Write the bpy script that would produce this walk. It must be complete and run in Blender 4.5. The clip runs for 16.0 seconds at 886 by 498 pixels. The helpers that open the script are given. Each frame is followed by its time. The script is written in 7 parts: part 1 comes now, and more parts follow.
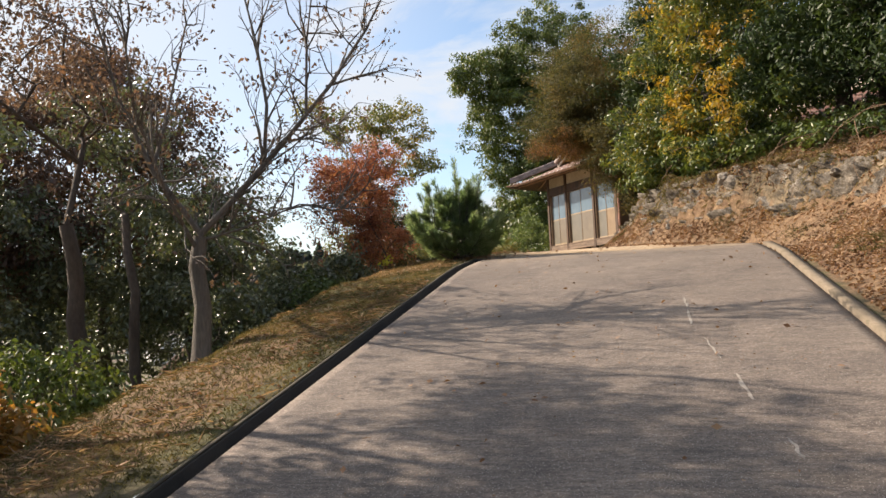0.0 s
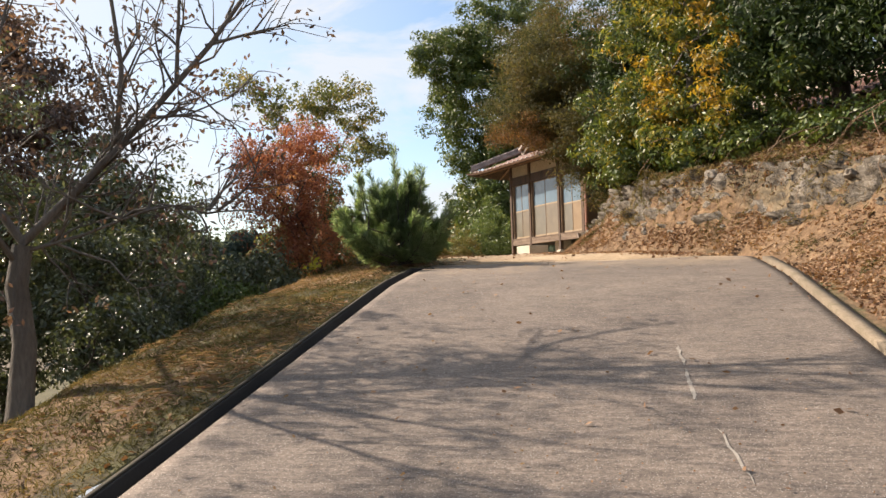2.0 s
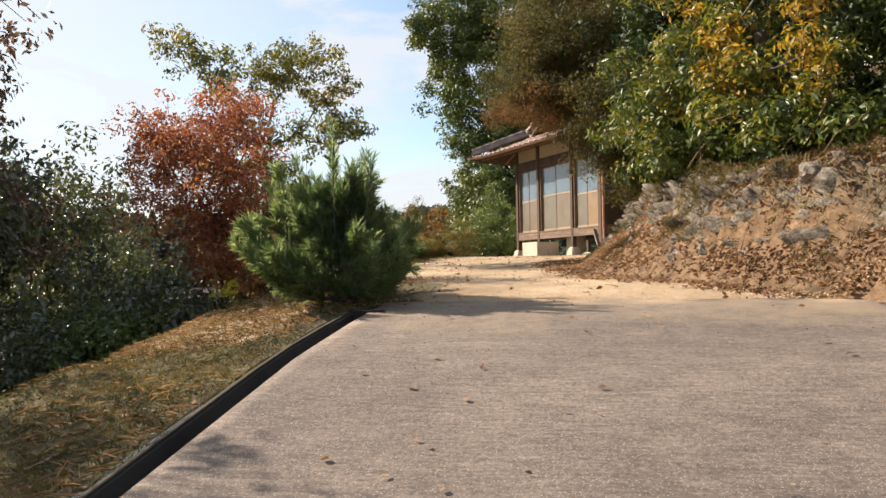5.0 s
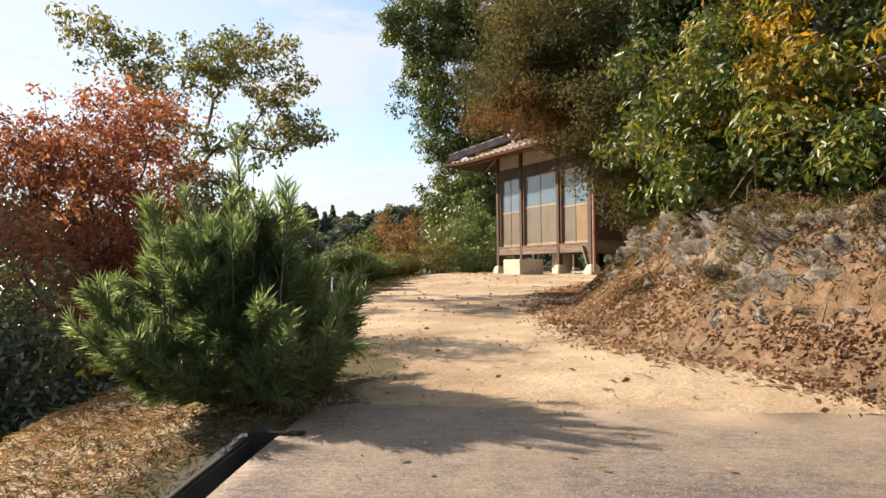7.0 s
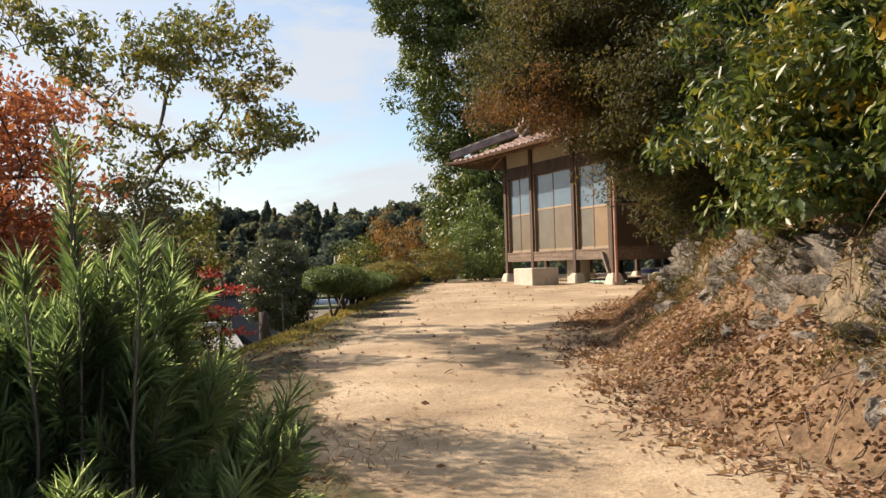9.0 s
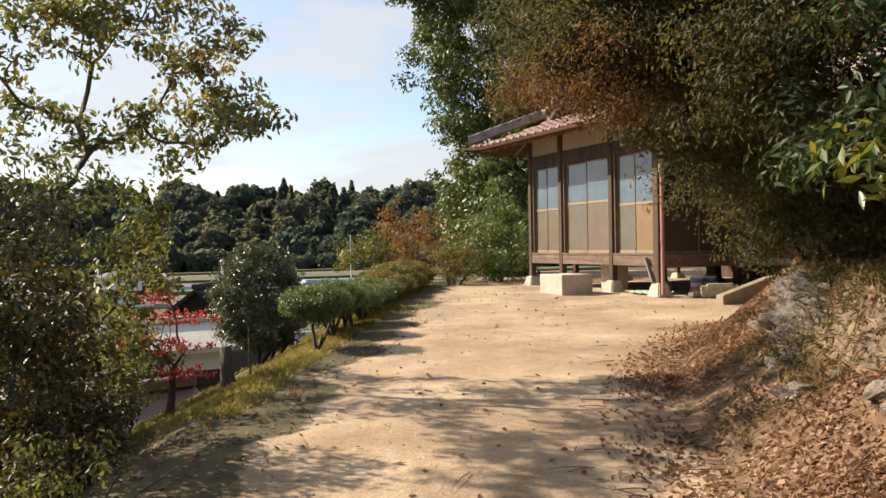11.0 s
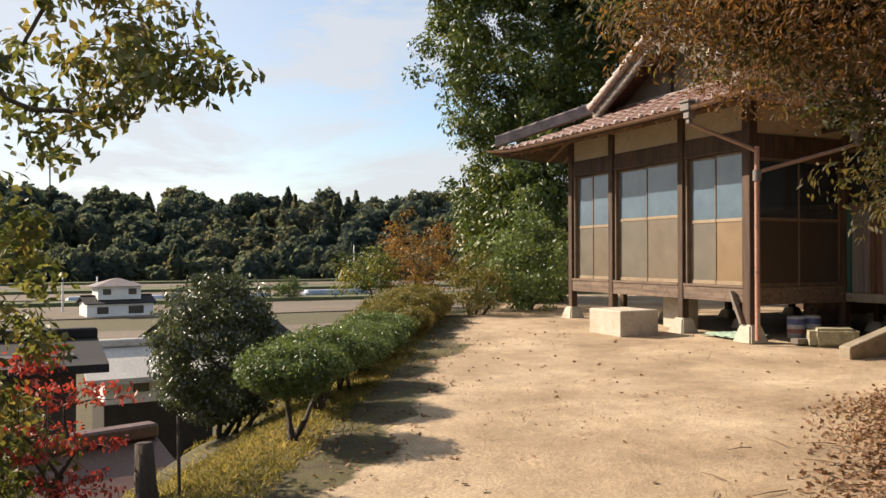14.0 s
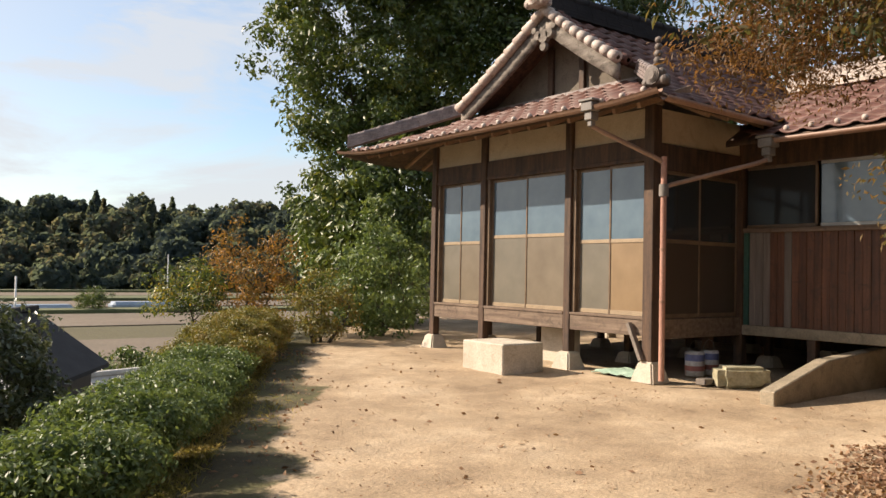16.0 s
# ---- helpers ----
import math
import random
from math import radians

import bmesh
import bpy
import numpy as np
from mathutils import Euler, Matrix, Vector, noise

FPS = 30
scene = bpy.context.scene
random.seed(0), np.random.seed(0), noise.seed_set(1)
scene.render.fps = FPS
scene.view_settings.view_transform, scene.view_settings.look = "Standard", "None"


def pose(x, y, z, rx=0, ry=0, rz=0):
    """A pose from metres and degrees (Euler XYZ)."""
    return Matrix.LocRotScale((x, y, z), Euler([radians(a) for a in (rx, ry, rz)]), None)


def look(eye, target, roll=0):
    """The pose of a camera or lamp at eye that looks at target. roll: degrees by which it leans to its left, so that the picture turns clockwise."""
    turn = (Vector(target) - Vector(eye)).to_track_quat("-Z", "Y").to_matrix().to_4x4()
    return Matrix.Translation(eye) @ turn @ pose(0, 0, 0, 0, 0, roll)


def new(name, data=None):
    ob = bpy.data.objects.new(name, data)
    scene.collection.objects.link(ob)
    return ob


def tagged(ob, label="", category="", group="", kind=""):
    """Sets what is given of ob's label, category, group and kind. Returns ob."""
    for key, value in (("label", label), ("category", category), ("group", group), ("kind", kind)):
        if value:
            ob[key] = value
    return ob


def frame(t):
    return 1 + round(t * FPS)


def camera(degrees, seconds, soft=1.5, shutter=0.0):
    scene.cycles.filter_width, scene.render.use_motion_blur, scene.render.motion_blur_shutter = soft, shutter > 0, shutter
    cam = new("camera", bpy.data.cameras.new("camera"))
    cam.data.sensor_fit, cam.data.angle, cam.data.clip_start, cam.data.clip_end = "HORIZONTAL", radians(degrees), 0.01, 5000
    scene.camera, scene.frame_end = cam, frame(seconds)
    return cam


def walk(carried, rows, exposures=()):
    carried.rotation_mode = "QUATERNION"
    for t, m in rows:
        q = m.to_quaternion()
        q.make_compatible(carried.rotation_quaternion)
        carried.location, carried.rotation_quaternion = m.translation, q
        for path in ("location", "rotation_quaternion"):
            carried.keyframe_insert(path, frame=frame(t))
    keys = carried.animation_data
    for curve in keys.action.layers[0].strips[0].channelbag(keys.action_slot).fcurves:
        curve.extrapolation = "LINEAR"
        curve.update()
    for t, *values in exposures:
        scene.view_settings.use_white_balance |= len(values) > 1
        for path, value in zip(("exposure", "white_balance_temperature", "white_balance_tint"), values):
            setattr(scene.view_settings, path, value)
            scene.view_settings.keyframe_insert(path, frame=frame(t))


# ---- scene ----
cam = camera(57.2, 16.0)
PATH = [
    (0, (-0.707, 1.069, 2.062), (0.055, 2.913, 2.203), -2.7),
    (0.5, (-0.452, 1.531, 2.126), (0.373, 3.347, 2.272), -2.9),
    (1, (-0.221, 1.887, 2.243), (0.602, 3.705, 2.373), -2.5),
    (1.5, (0.056, 2.334, 2.347), (0.877, 4.155, 2.451), -2.0),
    (2, (0.403, 2.749, 2.454), (1.243, 4.561, 2.552), -1.7),
    (2.5, (0.675, 3.13, 2.509), (1.504, 4.949, 2.57), -0.9),
    (3, (0.929, 3.583, 2.619), (1.771, 5.397, 2.653), -0.9),
    (3.2, (1.052, 3.761, 2.627), (1.896, 5.574, 2.658), -1.2),
    (5.3, (2.337, 5.969, 3.09), (3.157, 7.792, 3.146), -1.0),
    (5.5, (2.432, 6.184, 3.149), (3.27, 7.999, 3.2), -1.2),
    (6, (2.688, 6.632, 3.223), (3.575, 8.425, 3.262), -1.5),
    (6.5, (2.953, 7.093, 3.352), (3.826, 8.892, 3.395), -1.0),
    (7, (3.183, 7.553, 3.484), (4.054, 9.352, 3.536), -0.6),
    (7.5, (3.431, 7.972, 3.579), (4.266, 9.788, 3.665), -0.7),
    (8, (3.639, 8.406, 3.663), (4.434, 10.238, 3.767), -0.4),
    (8.5, (3.834, 8.896, 3.778), (4.68, 10.707, 3.858), -1.1),
    (8.7, (3.934, 9.102, 3.808), (4.8, 10.904, 3.866), -1.7),
    (10.8, (5.138, 11.455, 4.287), (5.977, 13.27, 4.283), -1.1),
    (11, (5.228, 11.676, 4.341), (6.054, 13.498, 4.329), -1.0),
    (11.5, (5.449, 12.121, 4.347), (6.233, 13.961, 4.339), -0.5),
    (12, (5.647, 12.659, 4.389), (6.399, 14.513, 4.39), 0.0),
    (12.5, (5.815, 13.206, 4.441), (6.622, 15.036, 4.434), -0.2),
    (13, (5.999, 13.746, 4.464), (6.812, 15.573, 4.442), 0.1),
    (13.5, (6.158, 14.256, 4.484), (6.936, 16.098, 4.472), 0.3),
    (14, (6.287, 14.791, 4.537), (7.105, 16.616, 4.553), -0.1),
    (14.5, (6.44, 15.349, 4.6), (7.287, 17.16, 4.655), 0.0),
    (15, (6.555, 15.877, 4.576), (7.468, 17.655, 4.618), -0.3),
    (15.5, (6.736, 16.374, 4.574), (7.792, 18.072, 4.614), -0.1),
    (16, (6.904, 16.924, 4.605), (8.095, 18.53, 4.66), 1.2),
]
EXPOSURES = [(0.0, 1.04), (1.5, 1.06), (3.0, 1.18), (5.5, 1.05), (7.0, 1.1), (8.5, 0.89), (11.0, 0.93), (12.5, 0.9), (14.5, 0.82), (16.0, 0.86)]
walk(cam, [(t, look(eye, target, roll)) for t, eye, target, roll in PATH], EXPOSURES)

# ---- light ----
SUN_AZ, SUN_EL = 45.0, 34.0   # degrees from +y towards -x, and above the horizon
world = bpy.data.worlds.new("sky")
scene.world = world
world.use_nodes = True
wt = world.node_tree
wt.nodes.clear()
w_out = wt.nodes.new("ShaderNodeOutputWorld")
w_bg = wt.nodes.new("ShaderNodeBackground")
sky = wt.nodes.new("ShaderNodeTexSky")
sky.sky_type = "NISHITA"
sky.sun_disc = False
sky.sun_elevation = radians(SUN_EL)
sky.sun_rotation = radians(-SUN_AZ)
sky.dust_density = 1.2
w_co = wt.nodes.new("ShaderNodeTexCoord")
w_map = wt.nodes.new("ShaderNodeMapping")
w_map.inputs["Scale"].default_value = (1.6, 1.1, 5.5)
w_map.inputs["Rotation"].default_value = (0.25, -0.2, 0.5)
w_map.inputs["Location"].default_value = (0.3, 0.75, 0.1)
w_noise = wt.nodes.new("ShaderNodeTexNoise")
w_noise.inputs["Scale"].default_value = 2.3
w_noise.inputs["Detail"].default_value = 9
w_noise.inputs["Roughness"].default_value = 0.6
w_noise.inputs["Distortion"].default_value = 0.5
w_ramp = wt.nodes.new("ShaderNodeValToRGB")
w_ramp.color_ramp.elements[0].position = 0.40
w_ramp.color_ramp.elements[1].position = 0.575
w_mix = wt.nodes.new("ShaderNodeMix")
w_mix.data_type = "RGBA"
w_mix.inputs["B"].default_value = (4.1, 4.2, 4.4, 1)
w_fac = wt.nodes.new("ShaderNodeMath")
w_fac.operation = "MULTIPLY"
w_fac.inputs[1].default_value = 0.85
wt.links.new(w_co.outputs["Generated"], w_map.inputs["Vector"])
wt.links.new(w_map.outputs["Vector"], w_noise.inputs["Vector"])
wt.links.new(w_noise.outputs["Fac"], w_ramp.inputs["Fac"])
wt.links.new(w_ramp.outputs["Color"], w_fac.inputs[0])
w_dot = wt.nodes.new("ShaderNodeVectorMath")
w_dot.operation = "DOT_PRODUCT"
w_dot.inputs[1].default_value = (-math.sin(radians(SUN_AZ)) * math.cos(radians(SUN_EL)), math.cos(radians(SUN_AZ)) * math.cos(radians(SUN_EL)), math.sin(radians(SUN_EL)))
w_glow = wt.nodes.new("ShaderNodeMapRange")
w_glow.inputs["From Min"].default_value = 0.44
w_glow.inputs["From Max"].default_value = 0.8
w_glow.inputs["To Max"].default_value = 0.9
w_max = wt.nodes.new("ShaderNodeMath")
w_max.operation = "MAXIMUM"
wt.links.new(w_co.outputs["Generated"], w_dot.inputs[0])
wt.links.new(w_dot.outputs["Value"], w_glow.inputs["Value"])
wt.links.new(w_fac.outputs[0], w_max.inputs[0])
wt.links.new(w_glow.outputs["Result"], w_max.inputs[1])
wt.links.new(w_max.outputs[0], w_mix.inputs["Factor"])
wt.links.new(sky.outputs["Color"], w_mix.inputs["A"])
wt.links.new(w_mix.outputs["Result"], w_bg.inputs["Color"])
w_bg.inputs["Strength"].default_value = 0.103
wt.links.new(w_bg.outputs[0], w_out.inputs[0])

sun_dir = Vector((-math.sin(radians(SUN_AZ)) * math.cos(radians(SUN_EL)), math.cos(radians(SUN_AZ)) * math.cos(radians(SUN_EL)), math.sin(radians(SUN_EL))))
sun = new("sun", bpy.data.lights.new("sun", "SUN"))
sun.data.energy = 5.0
sun.data.angle = radians(0.6)
sun.data.color = (1.0, 0.835, 0.665)
sun.matrix_world = look(sun_dir * 60, (0, 0, 0))


# ---- materials ----
def nodes_of(name):
    m = bpy.data.materials.new(name)
    m.use_nodes = True
    nt = m.node_tree
    return m, nt, nt.nodes["Principled BSDF"]


def noise_node(nt, scale, detail=5, rough=0.6, coords=None, stretch=None, distortion=0.0):
    n = nt.nodes.new("ShaderNodeTexNoise")
    n.inputs["Scale"].default_value = scale
    n.inputs["Detail"].default_value = detail
    n.inputs["Roughness"].default_value = rough
    n.inputs["Distortion"].default_value = distortion
    co = coords or nt.nodes.new("ShaderNodeTexCoord").outputs["Object"]
    if stretch:
        mp = nt.nodes.new("ShaderNodeMapping")
        mp.inputs["Scale"].default_value = stretch
        nt.links.new(co, mp.inputs["Vector"])
        co = mp.outputs["Vector"]
    nt.links.new(co, n.inputs["Vector"])
    return n


def ramp_node(nt, fac, stops):
    r = nt.nodes.new("ShaderNodeValToRGB")
    cr = r.color_ramp
    while len(cr.elements) < len(stops):
        cr.elements.new(0.5)
    for e, (p, c) in zip(cr.elements, stops):
        e.position = p
        e.color = (*c, 1) if len(c) == 3 else c
    nt.links.new(fac, r.inputs["Fac"])
    return r


def mix_node(nt, fac, a, b, blend="MIX"):
    n = nt.nodes.new("ShaderNodeMix")
    n.data_type = "RGBA"
    n.blend_type = blend
    for sock, val in ((n.inputs["Factor"], fac), (n.inputs["A"], a), (n.inputs["B"], b)):
        if isinstance(val, (int, float)):
            sock.default_value = val
        elif isinstance(val, tuple):
            sock.default_value = (*val, 1)
        else:
            nt.links.new(val, sock)
    return n.outputs["Result"]


def bump_node(nt, bsdf, height, strength, dist=0.01):
    b = nt.nodes.new("ShaderNodeBump")
    b.inputs["Strength"].default_value = strength
    b.inputs["Distance"].default_value = dist
    nt.links.new(height, b.inputs["Height"])
    nt.links.new(b.outputs["Normal"], bsdf.inputs["Normal"])


def surface(name, c1, c2, big=1.5, fine=40, rough=0.8, bump=0.3, dist=0.006, stain=None, stretch=None, metallic=0.0, contrast=(0.3, 0.7), per_piece=0.0):
    """Two-scale mottled surface: large blotches between c1 and c2, fine grain over them."""
    m, nt, bsdf = nodes_of(name)
    n1 = noise_node(nt, big, 4, 0.6, stretch=stretch)
    n2 = noise_node(nt, fine, 4, 0.7, stretch=stretch)
    col = ramp_node(nt, n1.outputs["Fac"], [(contrast[0], c1), (contrast[1], c2)]).outputs["Color"]
    grain = ramp_node(nt, n2.outputs["Fac"], [(0.25, (0.62, 0.62, 0.62)), (0.75, (1.25, 1.25, 1.25))]).outputs["Color"]
    col = mix_node(nt, 1.0, col, grain, "MULTIPLY")
    if stain:
        n3 = noise_node(nt, big * 3.1, 6, 0.7, distortion=0.6)
        f = ramp_node(nt, n3.outputs["Fac"], [(0.52, (0, 0, 0)), (0.68, (0.8, 0.8, 0.8))]).outputs["Color"]
        col = mix_node(nt, f, col, stain)
    if per_piece:
        oi = nt.nodes.new("ShaderNodeObjectInfo")
        pr = ramp_node(nt, oi.outputs["Random"], [(0.0, (1 - per_piece,) * 3), (1.0, (1 + per_piece,) * 3)]).outputs["Color"]
        col = mix_node(nt, 1.0, col, pr, "MULTIPLY")
    nt.links.new(col, bsdf.inputs["Base Color"])
    bsdf.inputs["Roughness"].default_value = rough
    bsdf.inputs["Metallic"].default_value = metallic
    bump_node(nt, bsdf, n2.outputs["Fac"], bump, dist)
    return m


def leaf_material(name, colours, translucency=0.35, rough=0.5, patch=0.6, drift=1.6, gloss=0.5):
    """Leaves: each takes a colour of its own, drifting in patches through the crown."""
    m, nt, bsdf = nodes_of(name)
    geo = nt.nodes.new("ShaderNodeNewGeometry")
    n = noise_node(nt, patch, 3, 0.6)
    add = nt.nodes.new("ShaderNodeMath")
    add.operation = "MULTIPLY_ADD"
    add.inputs[1].default_value = 0.55
    half = nt.nodes.new("ShaderNodeMath")
    half.operation = "MULTIPLY_ADD"
    half.inputs[1].default_value = drift
    half.inputs[2].default_value = 0.22 - drift * 0.5
    nt.links.new(n.outputs["Fac"], half.inputs[0])
    nt.links.new(geo.outputs["Random Per Island"], add.inputs[0])
    nt.links.new(half.outputs[0], add.inputs[2])
    k = len(colours)
    col = ramp_node(nt, add.outputs[0], [(0.08 + 0.84 * i / max(1, k - 1), c) for i, c in enumerate(colours)]).outputs["Color"]
    nt.links.new(col, bsdf.inputs["Base Color"])
    bsdf.inputs["Roughness"].default_value = rough
    bsdf.inputs["Specular IOR Level"].default_value = gloss
    tr = nt.nodes.new("ShaderNodeBsdfTranslucent")
    bright = mix_node(nt, 1.0, col, (1.5, 1.35, 0.8), "MULTIPLY")
    nt.links.new(bright, tr.inputs["Color"])
    ms = nt.nodes.new("ShaderNodeMixShader")
    ms.inputs["Fac"].default_value = translucency
    nt.links.new(bsdf.outputs[0], ms.inputs[1])
    nt.links.new(tr.outputs[0], ms.inputs[2])
    nt.links.new(ms.outputs[0], nt.nodes["Material Output"].inputs["Surface"])
    return m


M_BARK = surface("bark", (0.075, 0.065, 0.055), (0.18, 0.16, 0.14), 3, 45, 0.9, 0.7, 0.02, stretch=(1, 1, 0.25))
M_BARK_DARK = surface("bark_dark", (0.045, 0.035, 0.03), (0.10, 0.08, 0.065), 3, 40, 0.9, 0.7, 0.02, stretch=(1, 1, 0.3))
M_WOOD = surface("weathered_wood", (0.034, 0.021, 0.015), (0.125, 0.07, 0.04), 2.5, 60, 0.75, 0.35, 0.004, stretch=(6, 6, 0.5), stain=(0.035, 0.024, 0.018))
M_WOOD_H = surface("weathered_beam", (0.10, 0.065, 0.045), (0.24, 0.175, 0.125), 2.5, 60, 0.8, 0.35, 0.004, stretch=(6, 0.5, 8), stain=(0.07, 0.05, 0.035))
M_BOARD = surface("board_wall", (0.07, 0.03, 0.018), (0.17, 0.075, 0.04), 2.0, 50, 0.6, 0.3, 0.004, stretch=(8, 8, 0.6), stain=(0.05, 0.03, 0.022), per_piece=0.14)
M_BARGE = surface("weathered_barge_board", (0.10, 0.082, 0.068), (0.30, 0.26, 0.22), 3.0, 40, 0.85, 0.5, 0.006, stretch=(2, 1, 4), stain=(0.05, 0.04, 0.032))
M_BOARD_GREY = surface("board_grey", (0.13, 0.105, 0.085), (0.24, 0.205, 0.175), 2.0, 50, 0.7, 0.3, 0.004, stretch=(8, 8, 0.6), per_piece=0.2)
M_RAFTER = surface("rafter_wood", (0.22, 0.13, 0.075), (0.36, 0.23, 0.14), 3, 50, 0.8, 0.3, 0.004)
M_PLASTER = surface("plaster", (0.50, 0.41, 0.29), (0.62, 0.53, 0.40), 1.5, 70, 0.9, 0.2, 0.003, stain=(0.42, 0.33, 0.23))
M_TILE = surface("glazed_tile", (0.085, 0.034, 0.025), (0.15, 0.064, 0.045), 1.4, 30, 0.6, 0.12, 0.003, per_piece=0.2, stain=(0.12, 0.066, 0.054))
M_TILE_GREY = surface("ridge_tile", (0.16, 0.13, 0.125), (0.34, 0.28, 0.26), 2.5, 40, 0.5, 0.3, 0.004, stain=(0.09, 0.07, 0.065))
M_TILE_PALE = surface("pale_ridge_tile", (0.38, 0.31, 0.27), (0.6, 0.52, 0.46), 3, 40, 0.6, 0.3, 0.004, stain=(0.2, 0.14, 0.11))
M_GUTTER = surface("copper_gutter", (0.235, 0.135, 0.095), (0.36, 0.235, 0.17), 2, 40, 0.5, 0.1, 0.002)
M_HOPPER = surface("zinc_hopper", (0.15, 0.135, 0.12), (0.25, 0.225, 0.2), 5, 60, 0.5, 0.1, 0.002)
M_PIPE = surface("rust_red_pipe", (0.34, 0.165, 0.12), (0.46, 0.26, 0.195), 2, 40, 0.5, 0.1, 0.002)
M_CONC = surface("concrete", (0.44, 0.39, 0.31), (0.60, 0.54, 0.45), 2.2, 60, 0.9, 0.35, 0.005, stain=(0.36, 0.31, 0.24))
M_CONC_OLD = surface("old_concrete", (0.20, 0.165, 0.115), (0.36, 0.30, 0.215), 2.5, 60, 0.9, 0.45, 0.006, stain=(0.16, 0.13, 0.09))
M_RIM = surface("mossy_rim", (0.025, 0.021, 0.015), (0.06, 0.05, 0.035), 3, 60, 0.95, 0.4, 0.006, stain=(0.045, 0.045, 0.02))
M_KERB = surface("kerb_concrete", (0.13, 0.105, 0.075), (0.25, 0.20, 0.145), 2.5, 60, 0.95, 0.45, 0.006, stain=(0.10, 0.085, 0.05))
# drain: the channel's shade is put into this near-black colour
M_DRAIN = surface("drain_shade_concrete", (0.008, 0.007, 0.007), (0.02, 0.018, 0.016), 2.5, 60, 0.95, 0.4, 0.006)
M_ROCK = surface("rock", (0.075, 0.062, 0.048), (0.34, 0.30, 0.25), 6.5, 40, 0.95, 1.0, 0.03, stain=(0.14, 0.10, 0.05), contrast=(0.38, 0.64), per_piece=0.2)
M_STONE = surface("yellow_stone", (0.30, 0.27, 0.17), (0.45, 0.41, 0.29), 3, 30, 0.9, 0.5, 0.01, stain=(0.2, 0.18, 0.1))
M_FRAME = surface("bronze_frame", (0.13, 0.085, 0.052), (0.20, 0.14, 0.09), 6, 80, 0.45, 0.05, 0.001)
# lighter than bronze_frame: sun on the front rails is put into the tan
M_RAIL = surface("sunlit_tan_rail", (0.27, 0.2, 0.125), (0.36, 0.275, 0.18), 5, 80, 0.5, 0.05, 0.001)
M_ORNAMENT = surface("weathered_ornament_tile", (0.085, 0.066, 0.056), (0.21, 0.165, 0.14), 9, 60, 0.6, 0.4, 0.005, stain=(0.05, 0.04, 0.034))
M_FRAME_GREY = surface("grey_sash_frame", (0.36, 0.35, 0.33), (0.46, 0.45, 0.42), 6, 80, 0.4, 0.05, 0.001, metallic=0.3)
# underfloor, rooms and open bay: their shade is put into this near-black
M_DARK = surface("interior_shade", (0.03, 0.025, 0.02), (0.05, 0.04, 0.03), 4, 40, 0.9, 0.1)
M_WHITE = surface("white_wall", (0.68, 0.68, 0.66), (0.8, 0.8, 0.78), 0.8, 30, 0.85, 0.1, stain=(0.6, 0.58, 0.55))
M_BROWN_WALL = surface("brown_sheet_wall", (0.035, 0.026, 0.023), (0.06, 0.046, 0.04), 1.0, 30, 0.7, 0.1, stretch=(6, 6, 0.5))
M_ROOF_DARK = surface("dark_roof", (0.014, 0.013, 0.015), (0.028, 0.026, 0.028), 1.0, 20, 0.97, 0.3)
M_ROOF_RED = surface("red_brown_roof", (0.085, 0.045, 0.036), (0.15, 0.085, 0.066), 1.0, 20, 0.5, 0.3)
M_ROOF_PALE = surface("pale_roof", (0.42, 0.40, 0.37), (0.55, 0.52, 0.48), 1.0, 20, 0.6, 0.3)
M_FIELD = surface("stubble_field", (0.12, 0.094, 0.066), (0.165, 0.13, 0.092), 0.06, 1.5, 0.95, 0.2)
M_GREENSTRIP = surface("field_bank", (0.07, 0.085, 0.035), (0.13, 0.135, 0.06), 0.1, 1.2, 0.95, 0.2)
M_BLUE = surface("blue_sheet", (0.2, 0.26, 0.33), (0.3, 0.36, 0.44), 0.2, 3, 0.5, 0.05)
M_POLE = surface("pole_concrete", (0.5, 0.5, 0.48), (0.62, 0.62, 0.6), 1, 20, 0.8, 0.05)
M_CAN = surface("can_white", (0.6, 0.58, 0.56), (0.72, 0.7, 0.68), 4, 40, 0.5, 0.1)
M_CAN_BLUE = surface("can_band", (0.12, 0.15, 0.32), (0.2, 0.22, 0.42), 4, 40, 0.5, 0.1)
M_CAN_RED = surface("can_print", (0.35, 0.12, 0.1), (0.45, 0.2, 0.16), 4, 40, 0.5, 0.1)
M_GREEN = surface("green_net", (0.22, 0.33, 0.25), (0.34, 0.45, 0.36), 8, 80, 0.8, 0.3)
M_TWIG = surface("twig", (0.12, 0.075, 0.045), (0.24, 0.16, 0.10), 6, 60, 0.9, 0.2)
M_PAINT = surface("pale_scuff", (0.25, 0.22, 0.19), (0.40, 0.37, 0.33), 9, 60, 0.9, 0.2)

L_BROAD = leaf_material("leaf_evergreen", [(0.026, 0.046, 0.013), (0.052, 0.085, 0.02), (0.095, 0.135, 0.03), (0.17, 0.19, 0.045)], 0.28, 0.42, 0.8)
L_DARKGREEN = leaf_material("leaf_dark_green", [(0.018, 0.036, 0.014), (0.036, 0.062, 0.02), (0.07, 0.105, 0.035)], 0.3, 0.5, 0.6, 1.6, 0.35)
L_YELLOW = leaf_material("leaf_yellow_green", [(0.022, 0.042, 0.013), (0.05, 0.08, 0.02), (0.10, 0.14, 0.032), (0.20, 0.21, 0.04), (0.36, 0.28, 0.035)], 0.35, 0.4, 1.3, 2.2)
